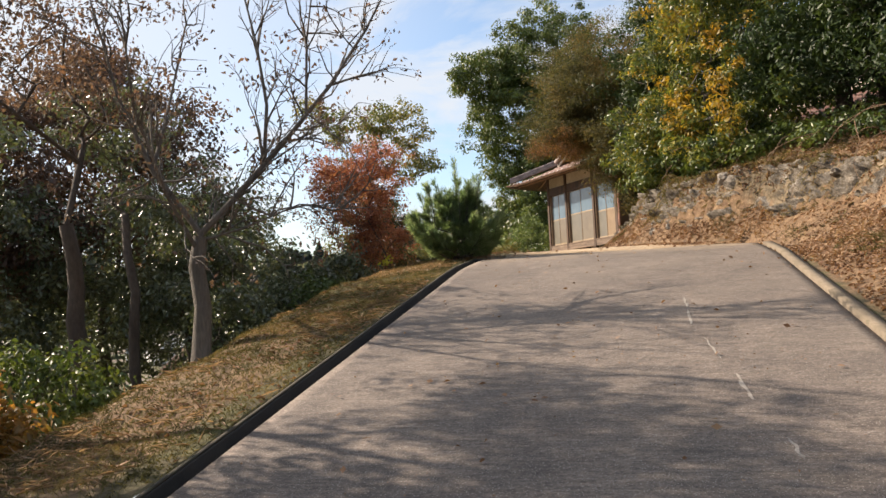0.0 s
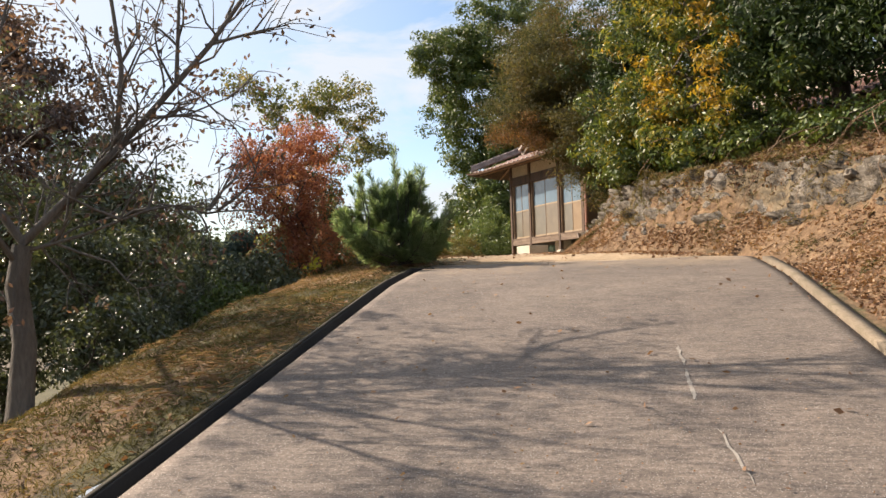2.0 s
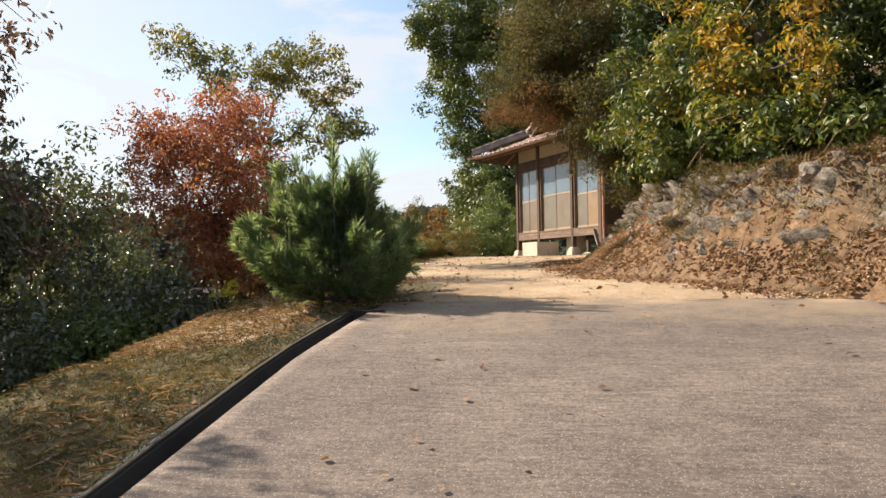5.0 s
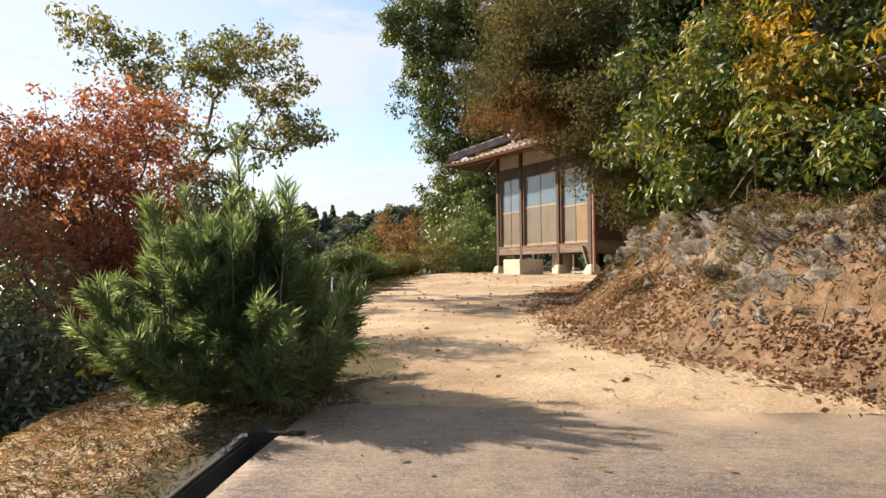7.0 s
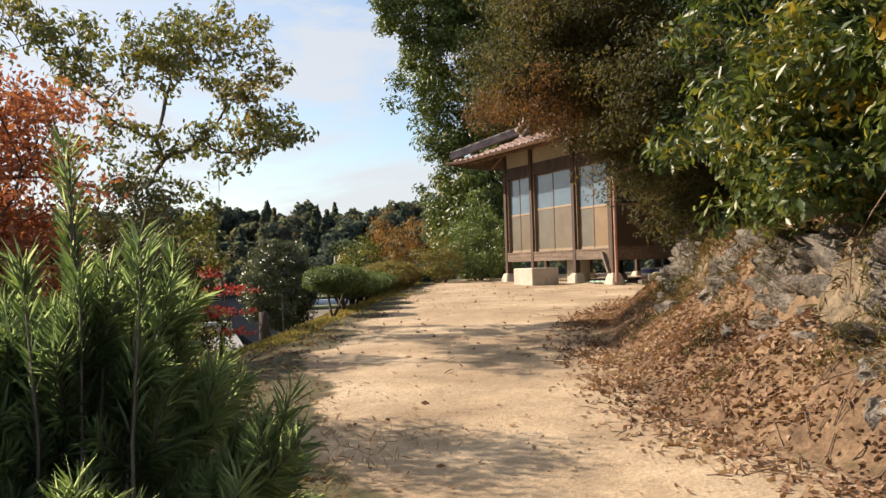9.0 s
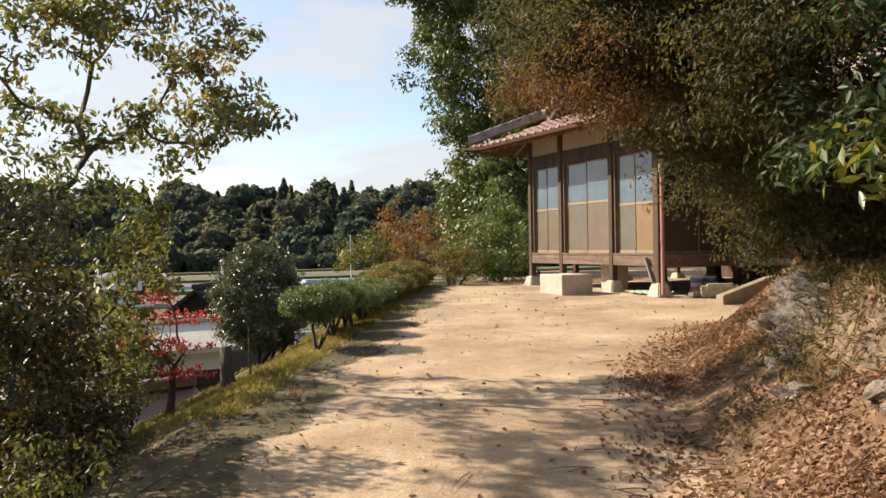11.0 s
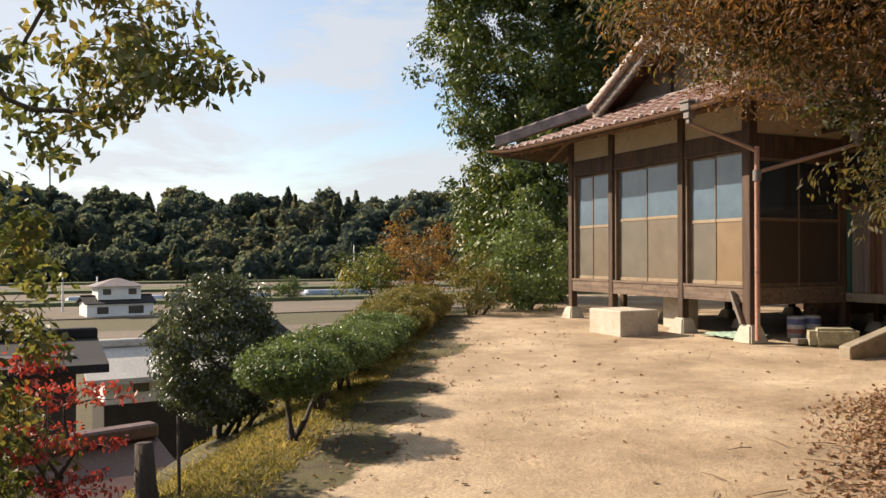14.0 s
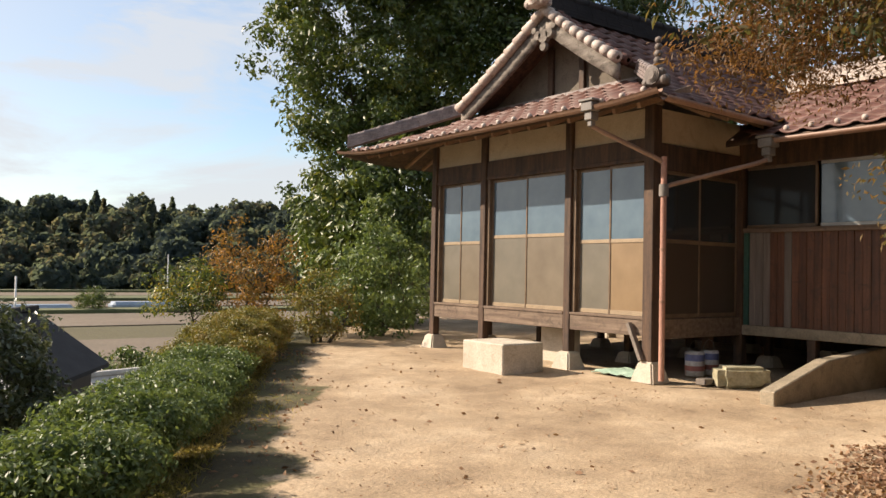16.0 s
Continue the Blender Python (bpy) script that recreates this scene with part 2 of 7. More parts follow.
L_BROWN = leaf_material("leaf_brown_green", [(0.034, 0.043, 0.019), (0.058, 0.064, 0.027), (0.09, 0.088, 0.038), (0.115, 0.098, 0.042), (0.17, 0.115, 0.046)], 0.48, 0.6, 0.8, 2.0, 0.3)
L_PURPLE = leaf_material("leaf_dark_purple", [(0.065, 0.048, 0.046), (0.11, 0.078, 0.07), (0.19, 0.11, 0.085)], 0.42, 0.6)
L_RED = leaf_material("leaf_rust_red", [(0.15, 0.055, 0.04), (0.26, 0.095, 0.06), (0.35, 0.145, 0.08), (0.38, 0.2, 0.09)], 0.42, 0.6, 1.2)
L_SCARLET = leaf_material("leaf_scarlet", [(0.22, 0.025, 0.028), (0.36, 0.05, 0.048), (0.44, 0.12, 0.09)], 0.4)
L_AIRY = leaf_material("leaf_olive", [(0.042, 0.063, 0.02), (0.09, 0.115, 0.036), (0.17, 0.18, 0.064), (0.26, 0.19, 0.06)], 0.42)
L_OLIVE_DARK = leaf_material("leaf_dark_olive", [(0.018, 0.026, 0.01), (0.04, 0.046, 0.016), (0.075, 0.07, 0.024), (0.17, 0.09, 0.03)], 0.25)
L_HEDGE = leaf_material("leaf_hedge", [(0.055, 0.09, 0.03), (0.105, 0.155, 0.052), (0.19, 0.245, 0.085)], 0.35, 0.45, 1.5, 1.6, 0.5)
L_HEDGE_OLD = leaf_material("leaf_hedge_rust", [(0.09, 0.10, 0.022), (0.17, 0.16, 0.035), (0.28, 0.18, 0.05)], 0.3, 0.5, 1.5)
L_ORANGE = leaf_material("leaf_orange", [(0.10, 0.085, 0.025), (0.24, 0.14, 0.04), (0.38, 0.19, 0.05)], 0.4)
L_PINE = leaf_material("pine_needles", [(0.135, 0.205, 0.135), (0.235, 0.335, 0.22), (0.42, 0.52, 0.39)], 0.72, 0.38, 1.5, 1.6, 0.7)
# far forest: distance haze is put into these blue-grey leaf colours
L_FOREST = leaf_material("hazed_forest_leaves", [(0.06, 0.083, 0.094), (0.075, 0.102, 0.10), (0.094, 0.118, 0.10), (0.125, 0.122, 0.098)], 0.62, 0.95, 0.028, 2.4, 0.05)
L_LITTER = leaf_material("fallen_leaves", [(0.10, 0.055, 0.033), (0.20, 0.112, 0.064), (0.29, 0.178, 0.105), (0.40, 0.29, 0.19)], 0.2, 0.85, 1.0)
L_GRASS = leaf_material("dry_grass", [(0.075, 0.08, 0.024), (0.14, 0.125, 0.042), (0.22, 0.165, 0.078), (0.33, 0.25, 0.14)], 0.3, 0.8, 1.6, 2.2)
L_STRAW = leaf_material("pinkish_straw", [(0.20, 0.13, 0.085), (0.33, 0.225, 0.15), (0.46, 0.34, 0.25)], 0.25, 0.8, 1.2)
L_MOSS = leaf_material("dry_moss", [(0.05, 0.047, 0.017), (0.095, 0.092, 0.03), (0.155, 0.135, 0.05), (0.28, 0.215, 0.10)], 0.2, 0.9, 1.4, 2.4)
L_RUST = leaf_material("leaf_bronze_tip", [(0.055, 0.038, 0.018), (0.12, 0.068, 0.028), (0.23, 0.12, 0.046)], 0.48, 0.6)
L_GOLD = leaf_material("leaf_gold", [(0.14, 0.13, 0.022), (0.32, 0.23, 0.03), (0.46, 0.27, 0.035)], 0.45, 0.45, 1.3)
L_CAMELLIA = leaf_material("leaf_glossy_grey_green", [(0.032, 0.048, 0.026), (0.07, 0.092, 0.045), (0.15, 0.17, 0.095)], 0.3, 0.34, 0.8, 1.8, 0.8)
L_FRESH = leaf_material("fresh_grass", [(0.13, 0.13, 0.04), (0.24, 0.215, 0.075), (0.38, 0.32, 0.15)], 0.45, 0.7, 0.8)


def glass_pane(name, tint, rough, tint2=None):
    m, nt, bsdf = nodes_of(name)
    n = noise_node(nt, 3.0, 3)
    col = ramp_node(nt, n.outputs["Fac"], [(0.3, tint), (0.7, tint2 or tint)]).outputs["Color"]
    nt.links.new(col, bsdf.inputs["Base Color"])
    bsdf.inputs["Roughness"].default_value = rough
    bsdf.inputs["IOR"].default_value = 1.6
    bsdf.inputs["Coat Weight"].default_value = 0.6
    bsdf.inputs["Coat Roughness"].default_value = rough * 0.6
    return m


# upper panes: the sky's reflection is put into the blue base
M_GLASS_UP = glass_pane("frosted_sky_glass", (0.085, 0.13, 0.175), 0.13, (0.12, 0.175, 0.22))
M_GLASS_LOW = glass_pane("frosted_panel", (0.135, 0.105, 0.07), 0.38, (0.18, 0.145, 0.10))
M_GLASS_OCHRE = glass_pane("ochre_panel", (0.2, 0.13, 0.065), 0.38, (0.25, 0.17, 0.09))
M_GLASS_GREY = glass_pane("grey_panel", (0.125, 0.112, 0.085), 0.36, (0.17, 0.15, 0.115))
# dark panes; on the side wall they hold the eaves' shade as colour
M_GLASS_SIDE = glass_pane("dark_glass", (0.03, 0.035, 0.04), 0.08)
M_GLASS_DIM = glass_pane("shaded_panel", (0.05, 0.037, 0.025), 0.4)

# concrete of the driveway: brushed, with exposed grit and darker worn patches
M_ROAD, nt, bsdf = nodes_of("brushed_concrete")
r1 = noise_node(nt, 0.55, 5, 0.65)
r2 = noise_node(nt, 4.0, 5, 0.7)
r3 = noise_node(nt, 42, 5, 0.9)
turn = nt.nodes.new("ShaderNodeMapping")
turn.inputs["Rotation"].default_value = (0, 0, -0.937)
nt.links.new(nt.nodes.new("ShaderNodeTexCoord").outputs["Object"], turn.inputs["Vector"])
r5 = noise_node(nt, 1.0, 5, 0.75, turn.outputs["Vector"], (46, 5, 1))
r4 = nt.nodes.new("ShaderNodeTexVoronoi")
r4.inputs["Scale"].default_value = 75
nt.links.new(nt.nodes.new("ShaderNodeTexCoord").outputs["Object"], r4.inputs["Vector"])
c = ramp_node(nt, r1.outputs["Fac"], [(0.32, (0.112, 0.092, 0.082)), (0.7, (0.19, 0.156, 0.132))]).outputs["Color"]
c = mix_node(nt, 1.0, c, ramp_node(nt, r2.outputs["Fac"], [(0.3, (0.78, 0.78, 0.78)), (0.7, (1.18, 1.16, 1.12))]).outputs["Color"], "MULTIPLY")
c = mix_node(nt, 1.0, c, ramp_node(nt, r5.outputs["Fac"], [(0.3, (0.6, 0.6, 0.6)), (0.68, (1.28, 1.28, 1.28))]).outputs["Color"], "MULTIPLY")
c = mix_node(nt, 1.0, c, ramp_node(nt, r3.outputs["Fac"], [(0.3, (0.3, 0.3, 0.3)), (0.7, (1.75, 1.75, 1.75))]).outputs["Color"], "MULTIPLY")
c = mix_node(nt, ramp_node(nt, r4.outputs["Distance"], [(0.12, (0.85, 0.85, 0.85)), (0.24, (0, 0, 0))]).outputs["Color"], c, (0.46, 0.43, 0.39))
r6 = nt.nodes.new("ShaderNodeTexVoronoi")
r6.inputs["Scale"].default_value = 34
nt.links.new(nt.nodes.new("ShaderNodeTexCoord").outputs["Object"], r6.inputs["Vector"])
c = mix_node(nt, ramp_node(nt, r6.outputs["Distance"], [(0.10, (0.8, 0.8, 0.8)), (0.2, (0, 0, 0))]).outputs["Color"], c, (0.085, 0.07, 0.06))
along = nt.nodes.new("ShaderNodeVectorMath")
along.operation = "DOT_PRODUCT"
along.inputs[1].default_value = (0.592, 0.806, 0)
nt.links.new(nt.nodes.new("ShaderNodeTexCoord").outputs["Object"], along.inputs[0])
swept = nt.nodes.new("ShaderNodeMath")
swept.operation = "MULTIPLY_ADD"
swept.inputs[1].default_value = 2.2
r7 = noise_node(nt, 2.1, 7, 0.72)
nt.links.new(r7.outputs["Fac"], swept.inputs[0])
shift = nt.nodes.new("ShaderNodeMath")
shift.operation = "SUBTRACT"
shift.inputs[1].default_value = 6.0
scaled = nt.nodes.new("ShaderNodeMath")
scaled.operation = "MULTIPLY"
scaled.inputs[1].default_value = 0.45
nt.links.new(along.outputs["Value"], scaled.inputs[0])
nt.links.new(scaled.outputs[0], shift.inputs[0])
nt.links.new(shift.outputs[0], swept.inputs[2])
c = mix_node(nt, ramp_node(nt, swept.outputs[0], [(0.05, (0, 0, 0)), (0.95, (0.8, 0.8, 0.8))]).outputs["Color"], c, (0.34, 0.26, 0.175))
nt.links.new(c, bsdf.inputs["Base Color"])
bsdf.inputs["Roughness"].default_value = 0.85
bump_node(nt, bsdf, r5.outputs["Fac"], 0.6, 0.008)

# ground: the share of bare dirt, leaf litter, grass and rock comes from the sheet's own map
M_GROUND, nt, bsdf = nodes_of("earth")
at = nt.nodes.new("ShaderNodeAttribute")
at.attribute_name = "cover"
sep = nt.nodes.new("ShaderNodeSeparateColor")
nt.links.new(at.outputs["Color"], sep.inputs["Color"])
g1 = noise_node(nt, 0.7, 6, 0.65)
g2 = noise_node(nt, 9, 5, 0.7)
g3 = noise_node(nt, 48, 4, 0.85)
g4 = noise_node(nt, 2.4, 6, 0.7, distortion=0.4)
dirt = ramp_node(nt, g1.outputs["Fac"], [(0.34, (0.31, 0.22, 0.135)), (0.5, (0.445, 0.33, 0.21)), (0.68, (0.585, 0.455, 0.31))]).outputs["Color"]
dirt = mix_node(nt, 1.0, dirt, ramp_node(nt, g4.outputs["Fac"], [(0.3, (0.76, 0.76, 0.76)), (0.7, (1.1, 1.1, 1.1))]).outputs["Color"], "MULTIPLY")
litter = ramp_node(nt, g2.outputs["Fac"], [(0.3, (0.085, 0.05, 0.027)), (0.5, (0.17, 0.105, 0.056)), (0.72, (0.30, 0.20, 0.112))]).outputs["Color"]
grass = ramp_node(nt, g4.outputs["Fac"], [(0.32, (0.05, 0.04, 0.022)), (0.48, (0.085, 0.07, 0.032)), (0.62, (0.10, 0.095, 0.033)), (0.78, (0.22, 0.155, 0.085))]).outputs["Color"]
rock = ramp_node(nt, g2.outputs["Fac"], [(0.3, (0.06, 0.048, 0.034)), (0.48, (0.15, 0.115, 0.07)), (0.7, (0.30, 0.235, 0.155))]).outputs["Color"]
wob = noise_node(nt, 3.2, 6, 0.75)


def cover_mask(sock):
    add = nt.nodes.new("ShaderNodeMath")
    add.operation = "MULTIPLY_ADD"
    add.inputs[1].default_value = 0.9
    nt.links.new(wob.outputs["Fac"], add.inputs[0])
    nt.links.new(sock, add.inputs[2])
    return ramp_node(nt, add.outputs[0], [(0.82, (0, 0, 0)), (1.08, (1, 1, 1))]).outputs["Color"]


c = mix_node(nt, cover_mask(sep.outputs["Red"]), grass, dirt)
c = mix_node(nt, cover_mask(sep.outputs["Green"]), c, litter)
c = mix_node(nt, cover_mask(sep.outputs["Blue"]), c, rock)
c = mix_node(nt, 1.0, c, ramp_node(nt, g3.outputs["Fac"], [(0.28, (0.52, 0.52, 0.52)), (0.72, (1.34, 1.34, 1.34))]).outputs["Color"], "MULTIPLY")
nt.links.new(c, bsdf.inputs["Base Color"])
bsdf.inputs["Roughness"].default_value = 0.95
hsum = nt.nodes.new("ShaderNodeMath")
hsum.operation = "MULTIPLY_ADD"
hsum.inputs[1].default_value = 0.4
nt.links.new(g3.outputs["Fac"], hsum.inputs[0])
nt.links.new(g2.outputs["Fac"], hsum.inputs[2])
bump_node(nt, bsdf, hsum.outputs[0], 0.75, 0.022)


# ---- lie of the land: u runs up the drive, v across it to the right ----
AX, AY = 0.592, 0.806


def to_uv(x, y):
    return AX * x + AY * y, AY * x - AX * y


def to_xy(u, v):
    return AX * u + AY * v, AY * u - AX * v


def sstep(a, b, x):
    t = np.clip((np.asarray(x, float) - a) / (b - a), 0, 1)
    return t * t * (3 - 2 * t)


PROF_U = (-60, -30, 0, 6.9, 10.3, 11.4, 12.3, 13.2, 16, 21.3, 23.1, 28.4, 40, 60, 90)
PROF_Z = (-8, -5.2, 0.47, 1.83, 2.50, 2.65, 2.745, 2.85, 2.985, 3.165, 3.225, 3.37, 3.42, -3, -8)
ROAD_L, ROAD_R, ROAD_END = -3.42, 0.27, 12.25
DRAIN_END = 11.75


def left_edge(u):
    return np.interp(u, (11.7, 13.4, 15, 16.7, 18.5, 20, 26, 31, 36, 45), (-3.66, -3.75, -4.4, -5.15, -5.45, -5.6, -6.15, -6.9, -6.5, -5))


def bank_line(u):
    return np.interp(u, (11.0, 12.2, 13, 14, 15, 18, 20.5, 23, 24.3, 26), (0.58, 0.1, -0.55, -1.25, -1.85, -2.15, -2.1, -1.5, -0.6, 2.5))


def bank_foot(u):
    return np.interp(u, (9, 11, 12.2, 13, 14, 15.3, 17, 20, 22), (1.75, 0.95, 0.6, 0.5, 0.5, 0.85, 0.75, 0.7, 0.9))


def fbm(u, v, s, seed=0.0):
    """Cheap smooth noise by summed waves, for broad unevenness."""
    r = 0
    for k, (a, b, ph) in enumerate(((1.0, 0.3, 0.4), (-0.5, 1.1, 2.1), (1.7, -1.3, 4.4), (2.3, 1.9, 1.3), (-3.1, 2.7, 5.2), (4.3, 3.7, 0.7))):
        r = r + np.sin((a * u + b * v) * s + ph + seed * (k + 1.7)) / (1.35 ** k)
    return r / 3.0


def ground_z(x, y):
    x, y = np.asarray(x, float), np.asarray(y, float)
    u, v = to_uv(x, y)
    z = np.interp(u, PROF_U, PROF_Z)
    base = z.copy()
    # left: a verge, then the bank down to the terrace and the valley
    w = np.maximum(0, left_edge(u) - v)
    steep = sstep(13, 17, u)
    drop = (1 - steep) * (0.085 * np.minimum(w, 1.35) + 0.62 * np.maximum(0, w - 1.35)) + steep * (0.10 * np.minimum(w, 0.5) + 0.42 * np.clip(w - 0.5, 0, 1.6) + 0.75 * np.maximum(0, w - 2.1))
    floor_z = np.interp(w, (0, 14, 40, 75, 130), (-2.2, -2.2, -3.2, -7.6, -8))
    zl = np.maximum(base - drop, np.minimum(floor_z, base))
    z = np.where(w > 0, zl, z)
    # right: littered foot, rock face, wooded hillside
    w = np.maximum(0, v - bank_line(u))
    foot = bank_foot(u)
    up = np.interp(u, (19.5, 23.5), (1.0, 0.35))
    rag = 0.16 * fbm(u, v, 2.3, 1.0)
    face = sstep(-0.1, 0.15, w - foot) * (1 - sstep(0.5, 1.0, w - foot))
    crag = np.abs(fbm(u, v + 0.6 * fbm(u, v, 2.0, 3.0), 5.3, 2.0)) * 0.14 + 0.06 * np.abs(fbm(u, v, 12.0, 4.0))
    high = np.interp(u, (8, 11, 13, 15, 20), (0.6, 0.6, 0.66, 0.55, 0.45))
    rise = np.interp(u, (8, 10, 11.5, 13, 14.2, 15.3, 20), (0.3, 0.36, 0.6, 0.85, 0.88, 0.6, 0.8)) * np.minimum(w, foot) + high * up * sstep(-0.06, 0.27, w - foot + rag * sstep(0, 0.5, w)) + 0.3 * np.maximum(0, w - foot - 0.5) * up - crag * face * up
    rise = np.where(u > 26, 0, rise)
    fade = 1 - sstep(24.2, 26, u) * (1 - sstep(3, 9, w))
    z = np.where(w > 0, z + np.minimum(rise, 9) * fade, z)
    # uneven surface
    bump = sstep(-0.2, 0.5, v - bank_line(u)) * (1 - sstep(22, 25, u))
    z = z + bump * (0.035 * fbm(u, v, 6.0, 8.0) + 0.03 * np.abs(fbm(u, v, 13.0, 9.0)))
    rough = 0.012 + 0.035 * sstep(0.1, 0.6, np.maximum(left_edge(u) - v, v - bank_line(u)))
    z = z + rough * fbm(u, v, 3.1) * (1 - sstep(45, 90, np.abs(u)))
    # far wooded hills across the valley
    r = np.hypot(x - 6, y - 16)
    ahead = sstep(-0.75, -0.35, (y - 16) / np.maximum(r, 1))
    z = z + ahead * sstep(390, 520, r) * (40 + 9 * fbm(x, y, 0.016))
    return z


def gz(x, y):
    return float(ground_z(x, y))


# ---- builders ----
def link(name, me, material=None, parent=None, label=""):
    ob = new(name, me)
    if material:
        me.materials.append(material)
    if parent:
        ob.parent = parent
    if label:
        ob["label"] = label
    return ob


def part(name, bm, material, parent=None, label="", smooth=False):
    me = bpy.data.meshes.new(name)
    bm.normal_update()
    bm.to_mesh(me)
    bm.free()
    if smooth:
        me.polygons.foreach_set("use_smooth", [True] * len(me.polygons))
    return link(name, me, material, parent, label)


def raw(name, verts, faces, material, parent=None, label="", smooth=False):
    """A mesh from numpy vertices and same-sided faces."""
    verts, faces = np.asarray(verts, np.float32), np.asarray(faces, np.int32)
    me = bpy.data.meshes.new(name)
    k = faces.shape[1]
    me.vertices.add(len(verts))
    me.vertices.foreach_set("co", verts.ravel())
    me.loops.add(faces.size)
    me.loops.foreach_set("vertex_index", faces.ravel())
    me.polygons.add(len(faces))
    me.polygons.foreach_set("loop_start", np.arange(0, faces.size, k, dtype=np.int32))
    if smooth:
        me.polygons.foreach_set("use_smooth", np.ones(len(faces), bool))
    me.update(calc_edges=True)
    return link(name, me, material, parent, label)


def empty(name, x, y, z, label, category, group="", turn=0.0):
    e = new(name)
    e.empty_display_size = 0.2
    e.matrix_world = pose(x, y, z, 0, 0, turn)
    return tagged(e, label, category, group)


def box(bm, x0, y0, z0, x1, y1, z1, bevel=0.0):
    r = bmesh.ops.create_cube(bm, size=1)
    vs = r["verts"]
    for v in vs:
        v.co = Vector(((x0 + x1) / 2 + v.co.x * (x1 - x0), (y0 + y1) / 2 + v.co.y * (y1 - y0), (z0 + z1) / 2 + v.co.z * (z1 - z0)))
    if bevel:
        es = list({e for v in vs for e in v.link_edges})
        bmesh.ops.bevel(bm, geom=es, offset=bevel, segments=1, affect="EDGES")
    return bm


def boxed(name, dims, material, parent=None, bevel=0.006, label=""):
    """A bevelled block from (x0, y0, z0, x1, y1, z1)."""
    return part(name, box(bmesh.new(), *dims, bevel), material, parent, label)


def bar(name, a, b, w, h, material, parent=None, bevel=0.004, label=""):
    """A straight bar of section w by h from a to b."""
    a, b = Vector(a), Vector(b)
    bm = box(bmesh.new(), -w / 2, -h / 2, 0, w / 2, h / 2, (b - a).length, bevel)
    bmesh.ops.transform(bm, matrix=Matrix.Translation(a) @ (b - a).to_track_quat("Z", "Y").to_matrix().to_4x4(), verts=bm.verts)
    return part(name, bm, material, parent, label)


def tube_arrays(paths, sides=6):
    """Tapered tubes: each path is a list of (point, radius)."""
    vs, fs, base = [], [], 0
    ang = np.arange(sides) * 2 * np.pi / sides
    for path in paths:
        pts = np.array([p for p, _ in path], float)
        rad = np.array([r for _, r in path], float)
        tan = np.gradient(pts, axis=0)
        tan /= np.linalg.norm(tan, axis=1)[:, None] + 1e-9
        ref = np.where(np.abs(tan[:, 2:3]) > 0.9, np.array([[1.0, 0, 0]]), np.array([[0, 0, 1.0]]))
        s = np.cross(tan, ref)
        s /= np.linalg.norm(s, axis=1)[:, None] + 1e-9
        q = np.cross(s, tan)
        ring = pts[:, None, :] + rad[:, None, None] * (np.cos(ang)[None, :, None] * s[:, None, :] + np.sin(ang)[None, :, None] * q[:, None, :])
        vs.append(ring.reshape(-1, 3))
        n = len(path)
        i, j = np.meshgrid(np.arange(n - 1), np.arange(sides), indexing="ij")
        a = base + i * sides + j
        b = base + i * sides + (j + 1) % sides
        fs.append(np.stack([a, b, b + sides, a + sides], -1).reshape(-1, 4))
        base += n * sides
    return np.concatenate(vs), np.concatenate(fs)


def tubes(name, paths, material, parent=None, sides=6, label=""):
    v, f = tube_arrays(paths, sides)
    return raw(name, v, f, material, parent, label, smooth=True)


def curve_path(a, b, r0, r1, rng, n=6, sag=0.0, wobble=0.06):
    """A gently crooked limb from a to b."""
    a, b = np.array(a, float), np.array(b, float)
    length = np.linalg.norm(b - a)
    out = []
    side = rng.normal(0, 1, 3)
    for i in range(n + 1):
        t = i / n
        p = a + (b - a) * t + side * wobble * length * math.sin(math.pi * t) + np.array([0, 0, sag * length * math.sin(math.pi * t)])
        if 0 < i < n:
            p = p + rng.normal(0, 0.012 * length, 3)
        out.append((p, r0 + (r1 - r0) * t))
    return out


def leaf_arrays(c, size, rng, width=0.45, droop=0.25, flat=0.0, aim=None, out=None, scatter_=0.8):
    """Folded leaves, two triangles each, at the points c."""
    n = len(c)
    d = rng.normal(0, 1, (n, 3))
    d[:, 2] = d[:, 2] * (1 - flat) - droop
    if aim is not None:
        d = d * 0.55 + aim
    d /= np.linalg.norm(d, axis=1)[:, None] + 1e-9
    up = rng.normal(0, 0.55 if out is None else scatter_, (n, 3)) + (np.array([0, 0, 1.0]) if out is None else out)
    if out is not None:
        d = d - 0.75 * np.sum(d * out, 1)[:, None] * out
        d /= np.linalg.norm(d, axis=1)[:, None] + 1e-9
    s = np.cross(d, up)
    s /= np.linalg.norm(s, axis=1)[:, None] + 1e-9
    nrm = np.cross(s, d)
    ln = size * rng.uniform(0.65, 1.3, n)[:, None]
    base = c - d * ln * 0.5
    tip = c + d * ln * 0.5 - nrm * ln * 0.08
    mid = c + d * ln * 0.02 - nrm * ln * 0.10
    le = mid + s * ln * width * 0.5 + nrm * ln * 0.13
    ri = mid - s * ln * width * 0.5 + nrm * ln * 0.13
    v = np.stack([base, le, tip, ri], 1).reshape(-1, 3)
    k = np.arange(n)[:, None] * 4
    f = np.concatenate([k + np.array([[0, 2, 1]]), k + np.array([[0, 3, 2]])], 0)
    return v, f


